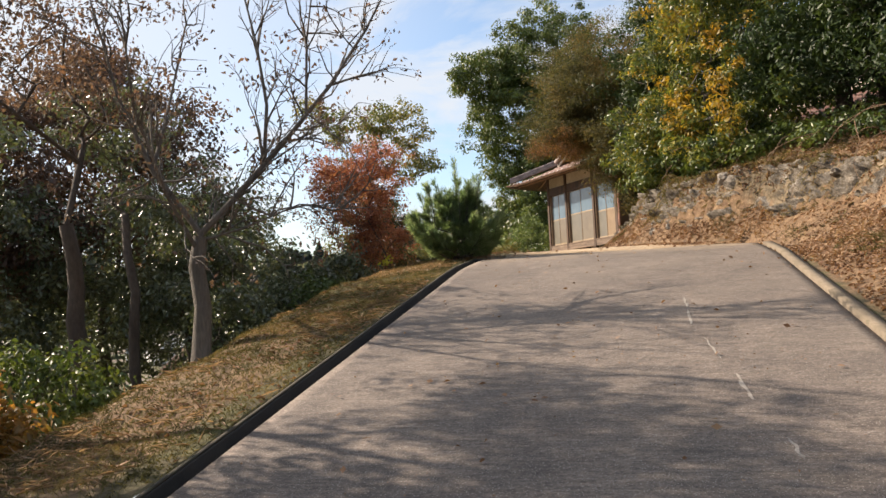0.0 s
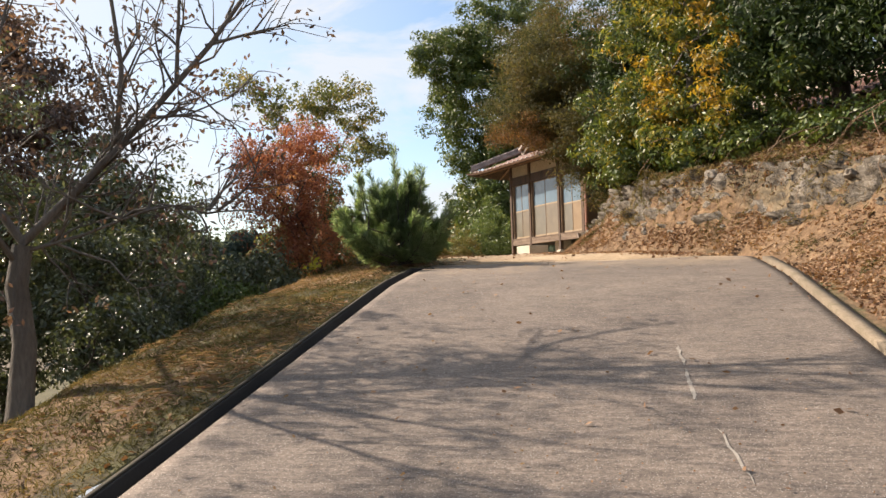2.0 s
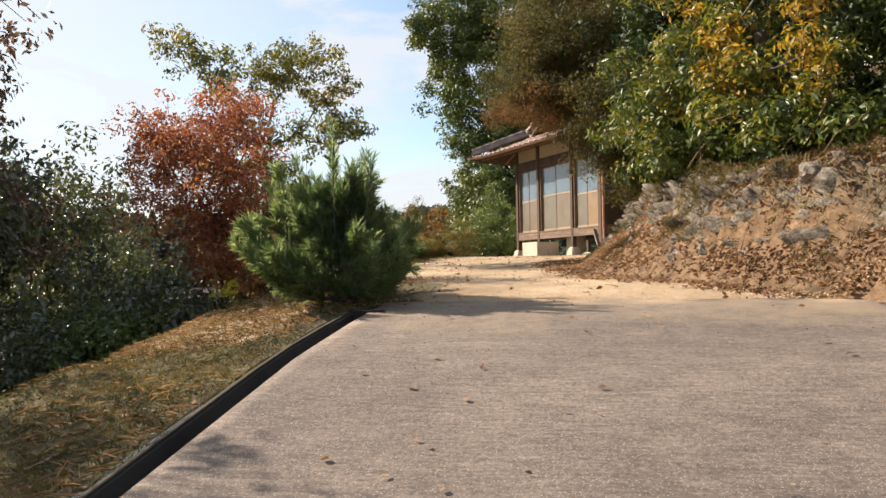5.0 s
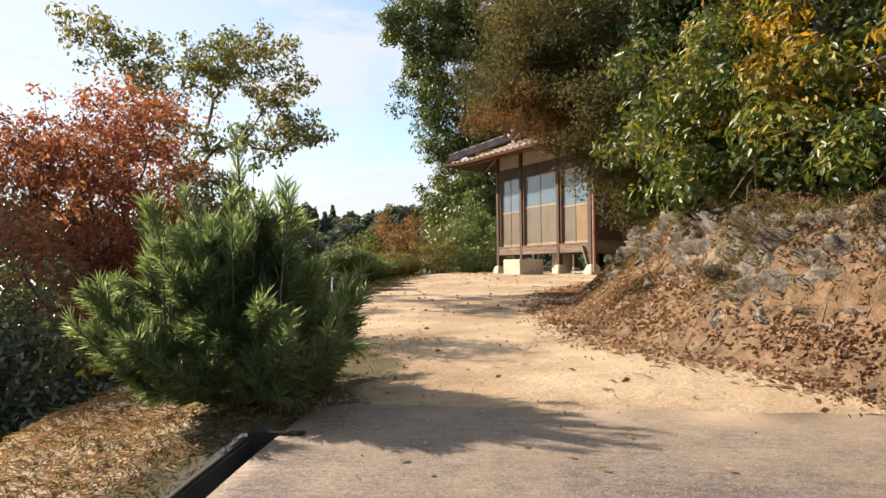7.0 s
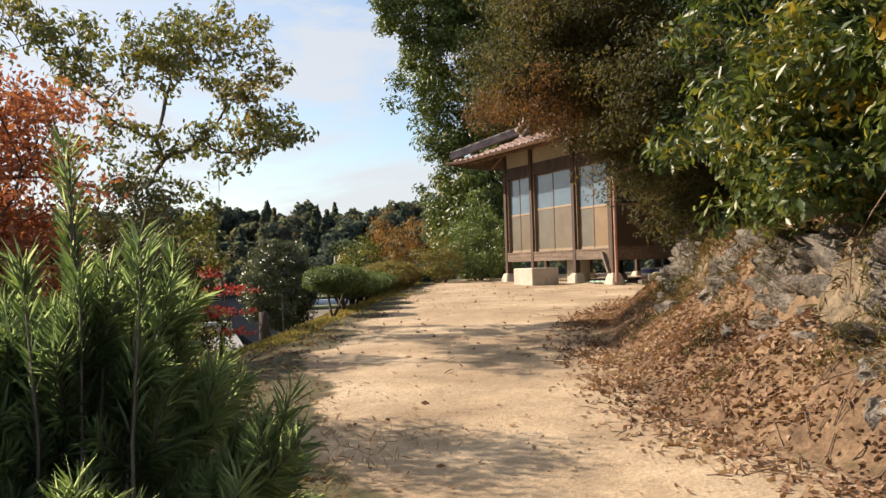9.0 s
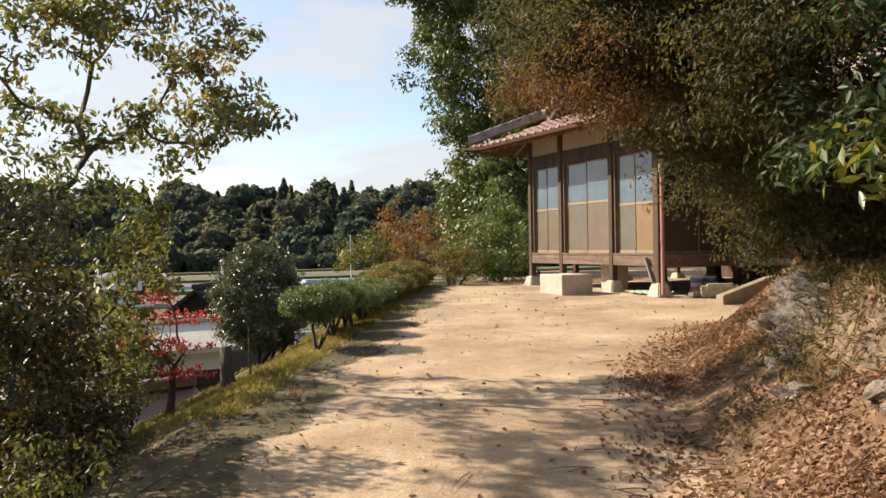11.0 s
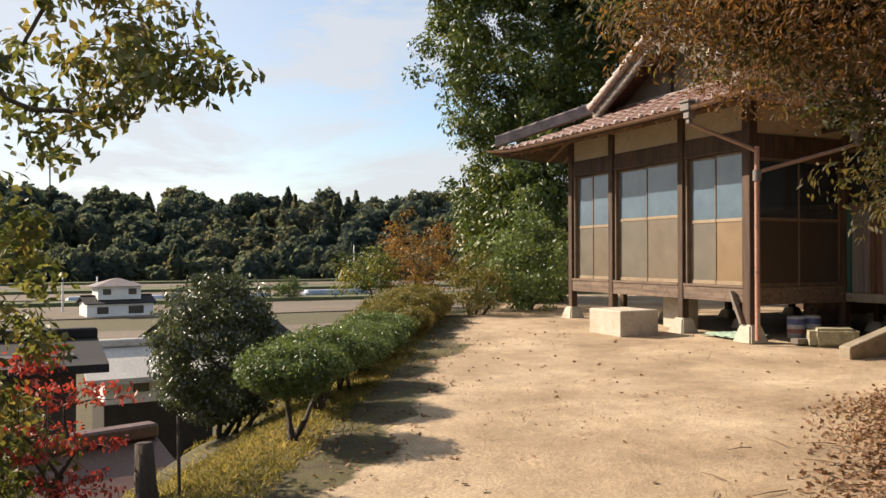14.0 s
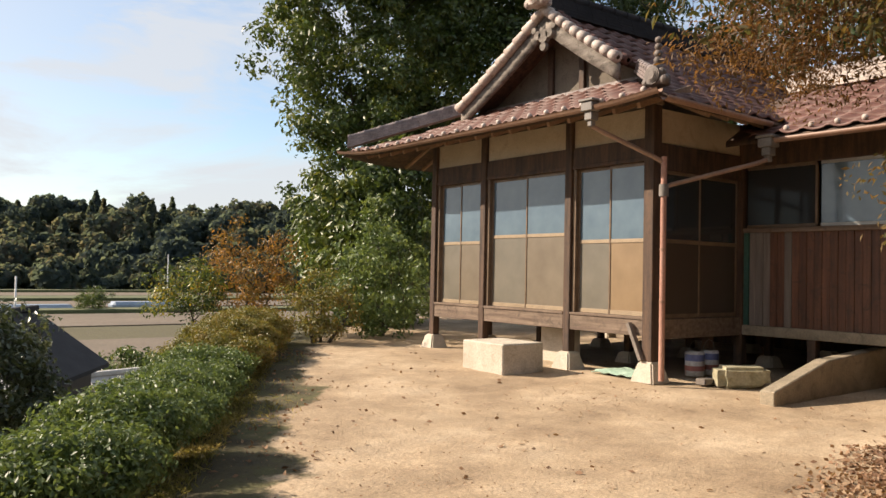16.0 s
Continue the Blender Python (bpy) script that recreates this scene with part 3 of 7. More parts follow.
def clumps(blobs, rng, shell=0.55, ragged=0.24):
    """Clump centres scattered in ellipsoids (cx, cy, cz, rx, ry, rz, count), thicker towards the outside, with gaps."""
    out = []
    for cx, cy, cz, rx, ry, rz, n in blobs:
        d = rng.normal(0, 1, (n, 3))
        d /= np.linalg.norm(d, axis=1)[:, None]
        r = rng.uniform(shell ** 3, 1.0, n) ** (1 / 3) * (1 + ragged * np.clip(rng.normal(0, 1, n), -1.5, 1.2))
        out.append(np.array([cx, cy, cz]) + d * r[:, None] * np.array([rx, ry, rz]))
    return np.concatenate(out)


def foliage(centres, radius, per, size, rng, flatten=0.7, **kw):
    """Leaves round each clump centre."""
    n = len(centres)
    p = np.repeat(centres, per, 0)
    d = rng.normal(0, 1, (n * per, 3)) * np.repeat(radius * rng.uniform(0.6, 1.3, n), per)[:, None] * 0.55
    over = np.linalg.norm(d, axis=1) / (np.repeat(np.full(n, radius), per) * 0.95)
    d /= np.maximum(1.0, over ** 0.8)[:, None]
    d[:, 2] *= flatten
    o = d / (np.linalg.norm(d, axis=1)[:, None] + 1e-9) + np.array([0, 0, 0.45])
    o /= np.linalg.norm(o, axis=1)[:, None] + 1e-9
    return leaf_arrays(p + d, size, rng, out=o, **kw)


def branch_net(stems, tips, trunk_r, rng, most=240):
    """Limbs and twigs that fork from one another: each clump is joined to the nearest wood that leads to it."""
    pts, parent, run = [], [], []
    for path in stems:
        for i, (p, _) in enumerate(path):
            if i >= 3:
                pts.append(np.array(p, float))
                parent.append(-1)
                run.append(0.0)
    top = np.array(stems[0][-1][0], float)
    if len(tips) > most:
        tips = tips[rng.permutation(len(tips))[:most]]
    tips = tips[np.argsort(np.linalg.norm(tips - top, axis=1))]
    joints, count = [], [0] * len(pts)
    for c in tips:
        P = np.array(pts)
        d = np.linalg.norm(P - c, axis=1)
        k = int(np.argmin(d + 0.22 * np.array(run) + 0.5 * np.maximum(0, P[:, 2] - c[2])))
        n = max(2, min(6, int(d[k] / 0.3) + 2))
        idx, src = [k], pts[k]
        bend = rng.normal(0, 0.07, 3) * d[k] + np.array((0, 0, -0.06 * d[k]))
        for i in range(1, n + 1):
            t = i / n
            pts.append(src + (c - src) * t + bend * math.sin(math.pi * t))
            parent.append(idx[-1])
            run.append(run[idx[-1]] + d[k] / n)
            count.append(0)
            idx.append(len(pts) - 1)
        joints.append(idx)
        q = idx[-1]
        while q >= 0:
            count[q] += 1
            q = parent[q]
    tip_r = 0.0028
    rad = np.clip(tip_r * np.array(count, float) ** 0.56, tip_r, trunk_r * 0.5)
    return [[(pts[q], float(rad[q] if i else min(rad[q], rad[idx[1]] * 1.25))) for i, q in enumerate(idx)] for idx in joints]


def tree(name, label, base, fork, blobs, seed, leaf, bark=None, trunk_r=0.12, clump_r=0.35, per=60, size=0.09, category="tree", twigs=True, stems=1, shell=0.5, group="", ragged=0.24, **kw):
    """Trunk, limbs to each part of the crown, twigs to each clump, and the leaves."""
    rng = np.random.default_rng(seed)
    e = empty(name, *base, label, category, group)
    b = np.array(base, float)
    fork = np.array(fork, float) - b
    cs = clumps(blobs, rng, shell, ragged) - b
    low = ground_z(cs[:, 0] + b[0], cs[:, 1] + b[1]) - b[2] + 0.12
    cs[:, 2] = np.maximum(cs[:, 2], low + rng.uniform(0, 0.2, len(cs)))
    stem_paths = []
    for k in range(stems):
        off = rng.normal(0, trunk_r * 1.3, 3) * (1 if stems > 1 else 0)
        off[2] = -0.12
        top = fork + (rng.normal(0, 0.25, 3) * np.array([1, 1, 0.4]) if stems > 1 else 0)
        path = curve_path(off, top, trunk_r * 1.15, trunk_r * (0.72 if stems == 1 else 0.4), rng, 7, 0, 0.05)
        if stems == 1:
            path[0] = (path[0][0], trunk_r * 1.5)
        stem_paths.append(path)
    tubes("trunk", stem_paths, bark or M_BARK, e, 8)
    chains = branch_net(stem_paths, cs if twigs else cs[:40], trunk_r, rng)
    thick = sorted(range(len(chains)), key=lambda k: -chains[k][0][1])[:12]
    for k in thick:
        tubes("limb", [chains[k]], bark or M_BARK, e, 6)
    rest = [ch for k, ch in enumerate(chains) if k not in set(thick)]
    if rest:
        tubes("twig_mass", rest, bark or M_BARK, e, 4)["kind"] = "stuff"
    v, f = foliage(cs, clump_r, per, size, rng, **kw)
    raw("crown", v, f, leaf, e)
    return e


def bush(name, label, x, y, blobs, seed, leaf, clump_r=0.16, per=60, size=0.05, trunk_r=0.03, stems=5, category="shrub", bark=None, **kw):
    z = gz(x, y)
    return tree(name, label, (x, y, z), (x, y, z + 0.3), blobs, seed, leaf, bark or M_BARK_DARK, trunk_r, clump_r, per, size, category, True, stems, **kw)


# ---- ground: one sheet to the horizon ----
def axis_lines(marks):
    """Coordinates from (start, end, step) stretches."""
    out = []
    for a, b, s in marks:
        out += list(np.arange(a, b - s * 0.5, s))
    out.append(marks[-1][1])
    return np.array(out)


GU = axis_lines([(-1500, -300, 150), (-300, -60, 30), (-60, -10, 4), (-10, 0, 0.6), (0, 11.75, 0.125), (11.75, 26, 0.125), (26, 36, 0.3), (36, 60, 1.5), (60, 130, 5), (130, 700, 15), (700, 1600, 150)])
GV = axis_lines([(-1500, -700, 100), (-700, -130, 15), (-130, -40, 5), (-40, -16, 1.2), (-16, -9, 0.4), (-9, -3.545, 0.1345), (-3.545, -3.30, 0.245), (-3.30, 0.30, 0.12), (0.30, 4.5, 0.1), (4.5, 14, 0.5), (14, 60, 3), (60, 200, 14), (200, 1500, 130)])
uu, vv = np.meshgrid(GU, GV, indexing="ij")
xx, yy = to_xy(uu, vv)
zz = ground_z(xx, yy)
under = (uu < ROAD_END + 0.01) & (uu > -12) & (vv > -3.31) & (vv < ROAD_R + 0.01)
zz = np.where(under, zz - 0.09, zz)
ni, nj = uu.shape
ii, jj = np.meshgrid(np.arange(ni - 1), np.arange(nj - 1), indexing="ij")
um, vm = (uu[:-1, :-1] + uu[1:, 1:]) / 2, (vv[:-1, :-1] + vv[1:, 1:]) / 2
keep = ~((um > -12) & (um < DRAIN_END) & (vm > -3.62) & (vm < -3.30))
a = ii * nj + jj
quads = np.stack([a, a + 1, a + nj + 1, a + nj], -1)[keep]
ground = raw("ground", np.stack([xx, yy, zz], -1).reshape(-1, 3), quads, M_GROUND, smooth=True)
if ground.data.polygons[0].normal.z < 0:
    ground.data.flip_normals()
tagged(ground, "sandy earth yard with leaf litter, grassy verge and banks", "ground", kind="structure")
wig = 0.28 * fbm(uu, vv, 2.6, 6.0) + 0.15 * fbm(uu, vv, 6.0, 7.0)
path_c = sstep(11.9, 12.6, uu) * sstep(-0.1, 0.6, vv - left_edge(uu) - 0.15 + wig) * (1 - sstep(-0.5, 0.35, vv - bank_line(uu)))
path_c = np.maximum(path_c, sstep(24.3, 25.5, uu) * (1 - sstep(40, 45, uu)) * sstep(-0.1, 0.6, vv - left_edge(uu) - 0.15 + wig))
# upper verge: bare earth, spread wider to put sunlight into the ground colour
path_c = np.maximum(path_c, 0.6 * sstep(10.2, 11.2, uu) * (1 - sstep(14.5, 16, uu)) * sstep(0.1, 0.3, left_edge(uu) - vv) * (1 - sstep(1.6, 2.2, left_edge(uu) - vv)))
wr = vv - bank_line(uu)
litter_c = np.clip(sstep(-0.6, 0.25, wr) * (1 - sstep(24.5, 26, uu)), 0, 1) * 0.75
litter_c = np.maximum(litter_c, np.interp(uu, (7, 10), (0.55, 0.3)) * sstep(0.0, 0.3, left_edge(uu) - vv) * (1 - sstep(5, 12, left_edge(uu) - vv)) * (1 - sstep(15, 19, uu)))
foot_c = bank_foot(uu)
rock_c = sstep(-0.1, 0.1, wr - foot_c) * (1 - sstep(0.35, 0.6, wr - foot_c)) * (1 - sstep(20, 23.5, uu)) * 0.62
cover = np.stack([path_c, litter_c, rock_c, np.ones_like(uu)], -1).reshape(-1, 4).astype(np.float32)
ca = ground.data.color_attributes.new("cover", "FLOAT_COLOR", "POINT")
ca.data.foreach_set("color", cover.ravel())

# ---- driveway slab and its open drain ----
ru = np.arange(-12, ROAD_END + 0.001, 0.25)
rv = np.linspace(ROAD_L, ROAD_R, 40)
ruu, rvv = np.meshgrid(ru, rv, indexing="ij")
rx_, ry_ = to_xy(ruu + np.where(ruu > ROAD_END - 0.13, 0.14 + 0.09 * np.sin(rvv * 4.1) + 0.05 * np.sin(rvv * 9.7), 0), rvv)
rz_ = np.interp(ruu, PROF_U, PROF_Z) + 0.006
nr, nc = ruu.shape
top = np.stack([rx_, ry_, rz_], -1).reshape(-1, 3)
bot = top - np.array([0, 0, 0.15])
i_, j_ = np.meshgrid(np.arange(nr - 1), np.arange(nc - 1), indexing="ij")
a = (i_ * nc + j_).ravel()
tq = np.stack([a, a + 1, a + nc + 1, a + nc], -1)[:, ::-1]
ring = list(range(0, nc)) + [k * nc + nc - 1 for k in range(1, nr)] + [(nr - 1) * nc + k for k in range(nc - 2, -1, -1)] + [k * nc for k in range(nr - 2, 0, -1)]
side = [(ring[k], ring[(k + 1) % len(ring)], ring[(k + 1) % len(ring)] + nr * nc, ring[k] + nr * nc) for k in range(len(ring))]
road = raw("road", np.concatenate([top, bot]), np.concatenate([tq, np.array(side)]), M_ROAD)
tagged(road, "sloping driveway of worn brushed grey concrete", "driveway", kind="structure")


def strip(name, section, u0, u1, step, material, parent=None, dz=0.0, label=""):
    """A closed section in (v, height) drawn out along the drive."""
    us = np.arange(u0, u1 + 0.001, step)
    k = len(section)
    vs = []
    for u_ in us:
        zb = float(np.interp(u_, PROF_U, PROF_Z)) + dz
        for v_, h_ in section:
            x_, y_ = to_xy(u_, v_)
            vs.append((x_, y_, zb + h_))
    fs = [(i * k + j, i * k + (j + 1) % k, (i + 1) * k + (j + 1) % k, (i + 1) * k + j) for i in range(len(us) - 1) for j in range(k)]
    fs += [(0, *[k - 1 - q for q in range(k - 1)])[:4]] if k == 4 else []
    if k == 4:
        e0 = (len(us) - 1) * k
        fs += [(e0, e0 + 1, e0 + 2, e0 + 3)]
    return raw(name, vs, fs, material, parent, label)


drain = empty("drain", *to_xy(0, -3.48), 0.4, "open concrete roadside drain, dark with silt and shade", "drain")
drain["kind"] = "structure"
drain.matrix_world = Matrix.Identity(4)
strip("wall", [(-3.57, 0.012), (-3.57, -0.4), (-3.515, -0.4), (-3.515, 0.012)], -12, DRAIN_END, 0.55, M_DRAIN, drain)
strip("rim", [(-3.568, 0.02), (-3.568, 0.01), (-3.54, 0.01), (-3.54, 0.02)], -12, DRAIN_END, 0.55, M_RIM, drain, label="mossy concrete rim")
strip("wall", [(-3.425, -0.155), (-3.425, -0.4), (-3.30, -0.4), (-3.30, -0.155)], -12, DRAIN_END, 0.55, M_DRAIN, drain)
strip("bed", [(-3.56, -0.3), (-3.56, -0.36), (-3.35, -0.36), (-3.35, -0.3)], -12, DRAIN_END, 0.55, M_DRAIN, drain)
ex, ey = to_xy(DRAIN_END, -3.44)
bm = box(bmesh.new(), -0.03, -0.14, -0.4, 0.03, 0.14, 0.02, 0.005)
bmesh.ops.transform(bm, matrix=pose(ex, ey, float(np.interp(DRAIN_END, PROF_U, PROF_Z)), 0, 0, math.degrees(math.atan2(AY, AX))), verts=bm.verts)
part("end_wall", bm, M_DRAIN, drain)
kerb = strip("kerb", [(0.275, 0.045), (0.275, -0.2), (0.375, -0.2), (0.375, 0.045)], -12, 11.7, 0.6, M_KERB)
tagged(kerb, "low weathered concrete kerb along the leaf-covered verge", "kerb", kind="structure")


# ---- the house ----
WX = 14.66                      # front wall
PY = (27.58, 26.33, 24.56, 23.21)   # post centres along the front
SILL, HEAD, LINTEL, PLATE = 4.11, 5.98, 6.26, 6.62
YARD = 3.37
EAVE_X, EAVE_R, EAVE_L, EAVE_Z = 13.78, 22.42, 29.1, 6.52
RIDGE_Y, RIDGE_Z, GABLE_X = 25.48, 8.40, 15.32
BACK_X = 20.2
house = empty("house", WX, PY[3], YARD, "old raised wooden Japanese house with brown tiled hip-and-gable roof", "house")
house.matrix_world = Matrix.Identity(4)


def base_stone(x, y, z=YARD):
    bm = bmesh.new()
    r = bmesh.ops.create_cone(bm, cap_ends=True, segments=4, radius1=0.25, radius2=0.145, depth=0.26)
    bmesh.ops.rotate(bm, verts=bm.verts, matrix=Matrix.Rotation(radians(45), 3, "Z"))
    bmesh.ops.bevel(bm, geom=list(bm.edges), offset=0.02, segments=2, affect="EDGES")
    bmesh.ops.translate(bm, verts=bm.verts, vec=(x, y, z + 0.09))
    return part("base_stone", bm, M_CONC, house, "tapered pale concrete post base")


# posts, beams and bays of the front
for y in PY:
    w = 0.075 if y == PY[3] else 0.06
    boxed("post", (WX - w, y - w, YARD + 0.2, WX + w, y + w, PLATE + 0.02), M_WOOD, house, 0.008, "weathered dark brown post")
    base_stone(WX, y)
for (ya, yb) in zip(PY[1:], PY[:-1]):
    ya, yb = ya + 0.062, yb - 0.062
    boxed("sill_beam", (WX - 0.05, ya, SILL - 0.23, WX + 0.06, yb, SILL - 0.035), M_WOOD_H, house, 0.006, "grey weathered sill beam")
    boxed("sill_rail", (WX - 0.062, ya, SILL - 0.035, WX + 0.07, yb, SILL), M_WOOD_H, house, 0.004)
    boxed("lintel", (WX - 0.03, ya, HEAD + 0.05, WX + 0.05, yb, LINTEL), M_WOOD, house, 0.004, "dark lintel board")
    boxed("head_rail", (WX - 0.045, ya, HEAD, WX + 0.05, yb, HEAD + 0.05), M_WOOD, house, 0.004)
    boxed("plaster_panel", (WX - 0.005, ya, LINTEL, WX + 0.045, yb, PLATE), M_PLASTER, house, 0.0, "cream plaster infill panel")
boxed("wall_plate", (WX - 0.06, PY[3] - 0.1, PLATE + 0.02, WX + 0.08, PY[0] + 0.1, PLATE + 0.16), M_WOOD_H, house)


def sash(parent, origin, along, out, width, z0, z1, rail, upper, lower, frame_mat):
    """A glazed sliding sash: frame, mid rail, upper and lower pane. along and out are unit vectors."""
    o, al, ou = Vector(origin), Vector(along), Vector(out)
    s = empty("sash", 0, 0, 0, "", "")
    s.parent = parent

    def slab(name, a0, a1, b0, b1, d0, d1, material, bevel=0.003):
        p, q = o + al * a0 + ou * d0, o + al * a1 + ou * d1
        dims = (min(p.x, q.x), min(p.y, q.y), b0, max(p.x, q.x), max(p.y, q.y), b1)
        return boxed(name, dims, material, s, bevel)
    t = 0.028
    rail_mat = M_RAIL if upper is M_GLASS_UP else frame_mat
    slab("stile", 0, t, z0, z1, 0, 0.03, frame_mat)
    slab("stile", width - t, width, z0, z1, 0, 0.03, frame_mat)
    slab("bottom_rail", t, width - t, z0, z0 + 0.055, 0.002, 0.028, rail_mat)
    slab("top_rail", t, width - t, z1 - 0.04, z1, 0.002, 0.028, frame_mat)
    slab("mid_rail", t, width - t, rail - 0.024, rail + 0.024, 0.0005, 0.028, rail_mat)
    slab("upper_pane", t, width - t, rail + 0.02, z1 - 0.04, 0.010, 0.016, upper, 0)
    slab("lower_pane", t, width - t, z0 + 0.055, rail - 0.02, 0.010, 0.016, lower, 0)
    return s


RAILS = (5.05, 5.13, 5.03)
for k, (ya, yb) in enumerate(zip(PY[1:], PY[:-1])):
    ya, yb = ya + 0.065, yb - 0.065
    if k == 2:
        ya += 0.02
    jamb = 0.05
    boxed("jamb", (WX - 0.02, yb - jamb, SILL, WX + 0.05, yb, HEAD), M_FRAME, house, 0.003)
    mid = (ya + yb - jamb) / 2
    sash(house, (WX + 0.005, ya, 0), (0, 1, 0), (1, 0, 0), mid - ya + 0.02, SILL + 0.002, HEAD - 0.002, RAILS[k], M_GLASS_UP, M_GLASS_OCHRE if k == 2 else M_GLASS_LOW, M_FRAME)
    sash(house, (WX + 0.038, mid - 0.02, 0), (0, 1, 0), (1, 0, 0), yb - jamb - mid + 0.02, SILL + 0.002, HEAD - 0.002, RAILS[k], M_GLASS_UP, M_GLASS_GREY, M_FRAME)

# side wall facing the yard's near end, deep under the eaves
SX0, SX1, SY = WX, 16.47, PY[3]
boxed("post", (SX1 - 0.06, SY - 0.06, YARD + 0.1, SX1 + 0.06, SY + 0.06, PLATE), M_WOOD, house, 0.006)
boxed("sill_beam", (SX0 + 0.08, SY - 0.05, SILL - 0.26, SX1 - 0.06, SY + 0.05, SILL - 0.02), M_WOOD_H, house)
boxed("lintel", (SX0 + 0.08, SY - 0.04, HEAD - 0.1, SX1 - 0.06, SY + 0.05, LINTEL - 0.06), M_WOOD, house)
boxed("plaster_panel", (SX0 + 0.08, SY - 0.01, LINTEL - 0.06, SX1 - 0.06, SY + 0.04, PLATE), M_PLASTER, house, 0.0, "cream plaster infill panel")
for k in range(2):
    w = (SX1 - SX0 - 0.16) / 2
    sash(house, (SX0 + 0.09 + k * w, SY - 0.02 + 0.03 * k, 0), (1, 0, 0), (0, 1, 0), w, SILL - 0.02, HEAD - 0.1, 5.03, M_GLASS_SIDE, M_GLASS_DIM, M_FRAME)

# wing that runs on towards the near end
WGX = 16.47
WG0, WG1 = 13.5, SY - 0.06
boxed("wing_beam", (WGX - 0.05, WG0, 3.86, WGX + 0.06, WG1, 3.99), M_CONC_OLD, house, 0.006, "grey weathered ground beam of the wing")
boxed("wing_rail", (WGX - 0.05, WG0, 5.19, WGX + 0.06, WG1, 5.25), M_WOOD_H, house)
boxed("wing_head", (WGX - 0.05, WG0, 6.05, WGX + 0.06, WG1, 6.35), M_WOOD, house)
boxed("corner_strip", (WGX - 0.03, WG1 - 0.07, 3.99, WGX + 0.03, WG1 - 0.005, 5.19), surface("green_strip", (0.03, 0.09, 0.07), (0.05, 0.13, 0.10)), house, 0.003, "dull green corner strip")
bw = 0.098
for k in range(62):
    yb_ = WG1 - 0.08 - k * bw
    grey = k in (0, 1, 2, 5)
    boxed("board", (WGX - 0.012 - 0.006 * (k % 2), yb_ - bw + 0.004, 3.99, WGX + 0.02, yb_, 5.19), M_BOARD_GREY if grey else M_BOARD, house, 0.003, "grey bare board" if grey else "")
for k in range(6):
    yb_ = WG1 - 0.02 - k * 1.0
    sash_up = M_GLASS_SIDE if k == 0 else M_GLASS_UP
    p0, p1 = yb_ - 0.98, yb_ - 0.02
    frame_mat = M_FRAME if k == 0 else M_FRAME_GREY
    boxed("window_frame", (WGX - 0.02, p0, 5.25, WGX + 0.02, p0 + 0.03, 6.05), frame_mat, house, 0.002)
    boxed("window_frame", (WGX - 0.02, p0, 5.25, WGX + 0.02, p1, 5.29), frame_mat, house, 0.002)
    boxed("window_frame", (WGX - 0.02, p0, 6.01, WGX + 0.02, p1, 6.05), frame_mat, house, 0.002)
    boxed("window_pane", (WGX - 0.004, p0 + 0.03, 5.29, WGX + 0.004, p1, 6.01), sash_up, house, 0)
for y in (22.2, 20.6, 19.0, 17.4, 15.8, 14.2):
    boxed("post", (WGX - 0.055, y - 0.055, YARD - 0.05, WGX + 0.055, y + 0.055, 3.86), M_WOOD, house)
    boxed("post", (WGX + 2.0, y - 0.055, YARD - 0.1, WGX + 2.1, y + 0.055, 3.95), M_WOOD, house)

# inner posts under the raised floor, floor and back walls
for x in (15.9, 17.3, 18.9):
    for y in (23.3, 24.6, 26.4, 27.7):
        boxed("floor_post", (x - 0.05, y - 0.05, YARD + 0.1, x + 0.05, y + 0.05, SILL - 0.2), M_WOOD, house, 0.004)
        base_stone(x, y, YARD - 0.06)
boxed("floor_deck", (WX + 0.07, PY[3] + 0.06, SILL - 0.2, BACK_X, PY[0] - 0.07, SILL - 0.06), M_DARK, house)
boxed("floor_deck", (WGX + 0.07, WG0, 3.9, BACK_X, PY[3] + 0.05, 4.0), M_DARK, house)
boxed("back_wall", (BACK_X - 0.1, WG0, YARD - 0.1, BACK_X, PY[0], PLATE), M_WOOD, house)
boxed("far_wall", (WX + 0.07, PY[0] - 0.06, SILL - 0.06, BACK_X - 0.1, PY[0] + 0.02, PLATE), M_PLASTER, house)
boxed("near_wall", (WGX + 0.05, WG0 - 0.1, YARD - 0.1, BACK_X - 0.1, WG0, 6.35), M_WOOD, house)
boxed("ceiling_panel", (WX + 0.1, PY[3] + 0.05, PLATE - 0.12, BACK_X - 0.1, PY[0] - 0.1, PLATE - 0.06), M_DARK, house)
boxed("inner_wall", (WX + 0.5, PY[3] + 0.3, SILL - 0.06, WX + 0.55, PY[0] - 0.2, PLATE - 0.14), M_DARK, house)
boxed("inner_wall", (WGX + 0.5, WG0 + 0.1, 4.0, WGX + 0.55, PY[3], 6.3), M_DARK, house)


# ---- roof ----
def front_z(x):
    """Height of the front skirt at x: slightly concave."""
    t = (x - EAVE_X) / (GABLE_X + 0.25 - EAVE_X)
    return EAVE_Z + 0.02 + 0.76 * (0.82 * t + 0.18 * t * t)


def side_z(d):
    """Height of the long slopes at d metres in from the eaves."""
    t = d / (RIDGE_Y - EAVE_R)
    return EAVE_Z + (RIDGE_Z - EAVE_Z) * (0.72 * t + 0.28 * t * t)


def up_corner(y):
    """The eaves lift a little towards both corners."""
    return 0.10 * max(0.0, 1 - (EAVE_L - y) / 1.3) ** 2 + 0.05 * max(0.0, 1 - (y - EAVE_R) / 1.0) ** 2


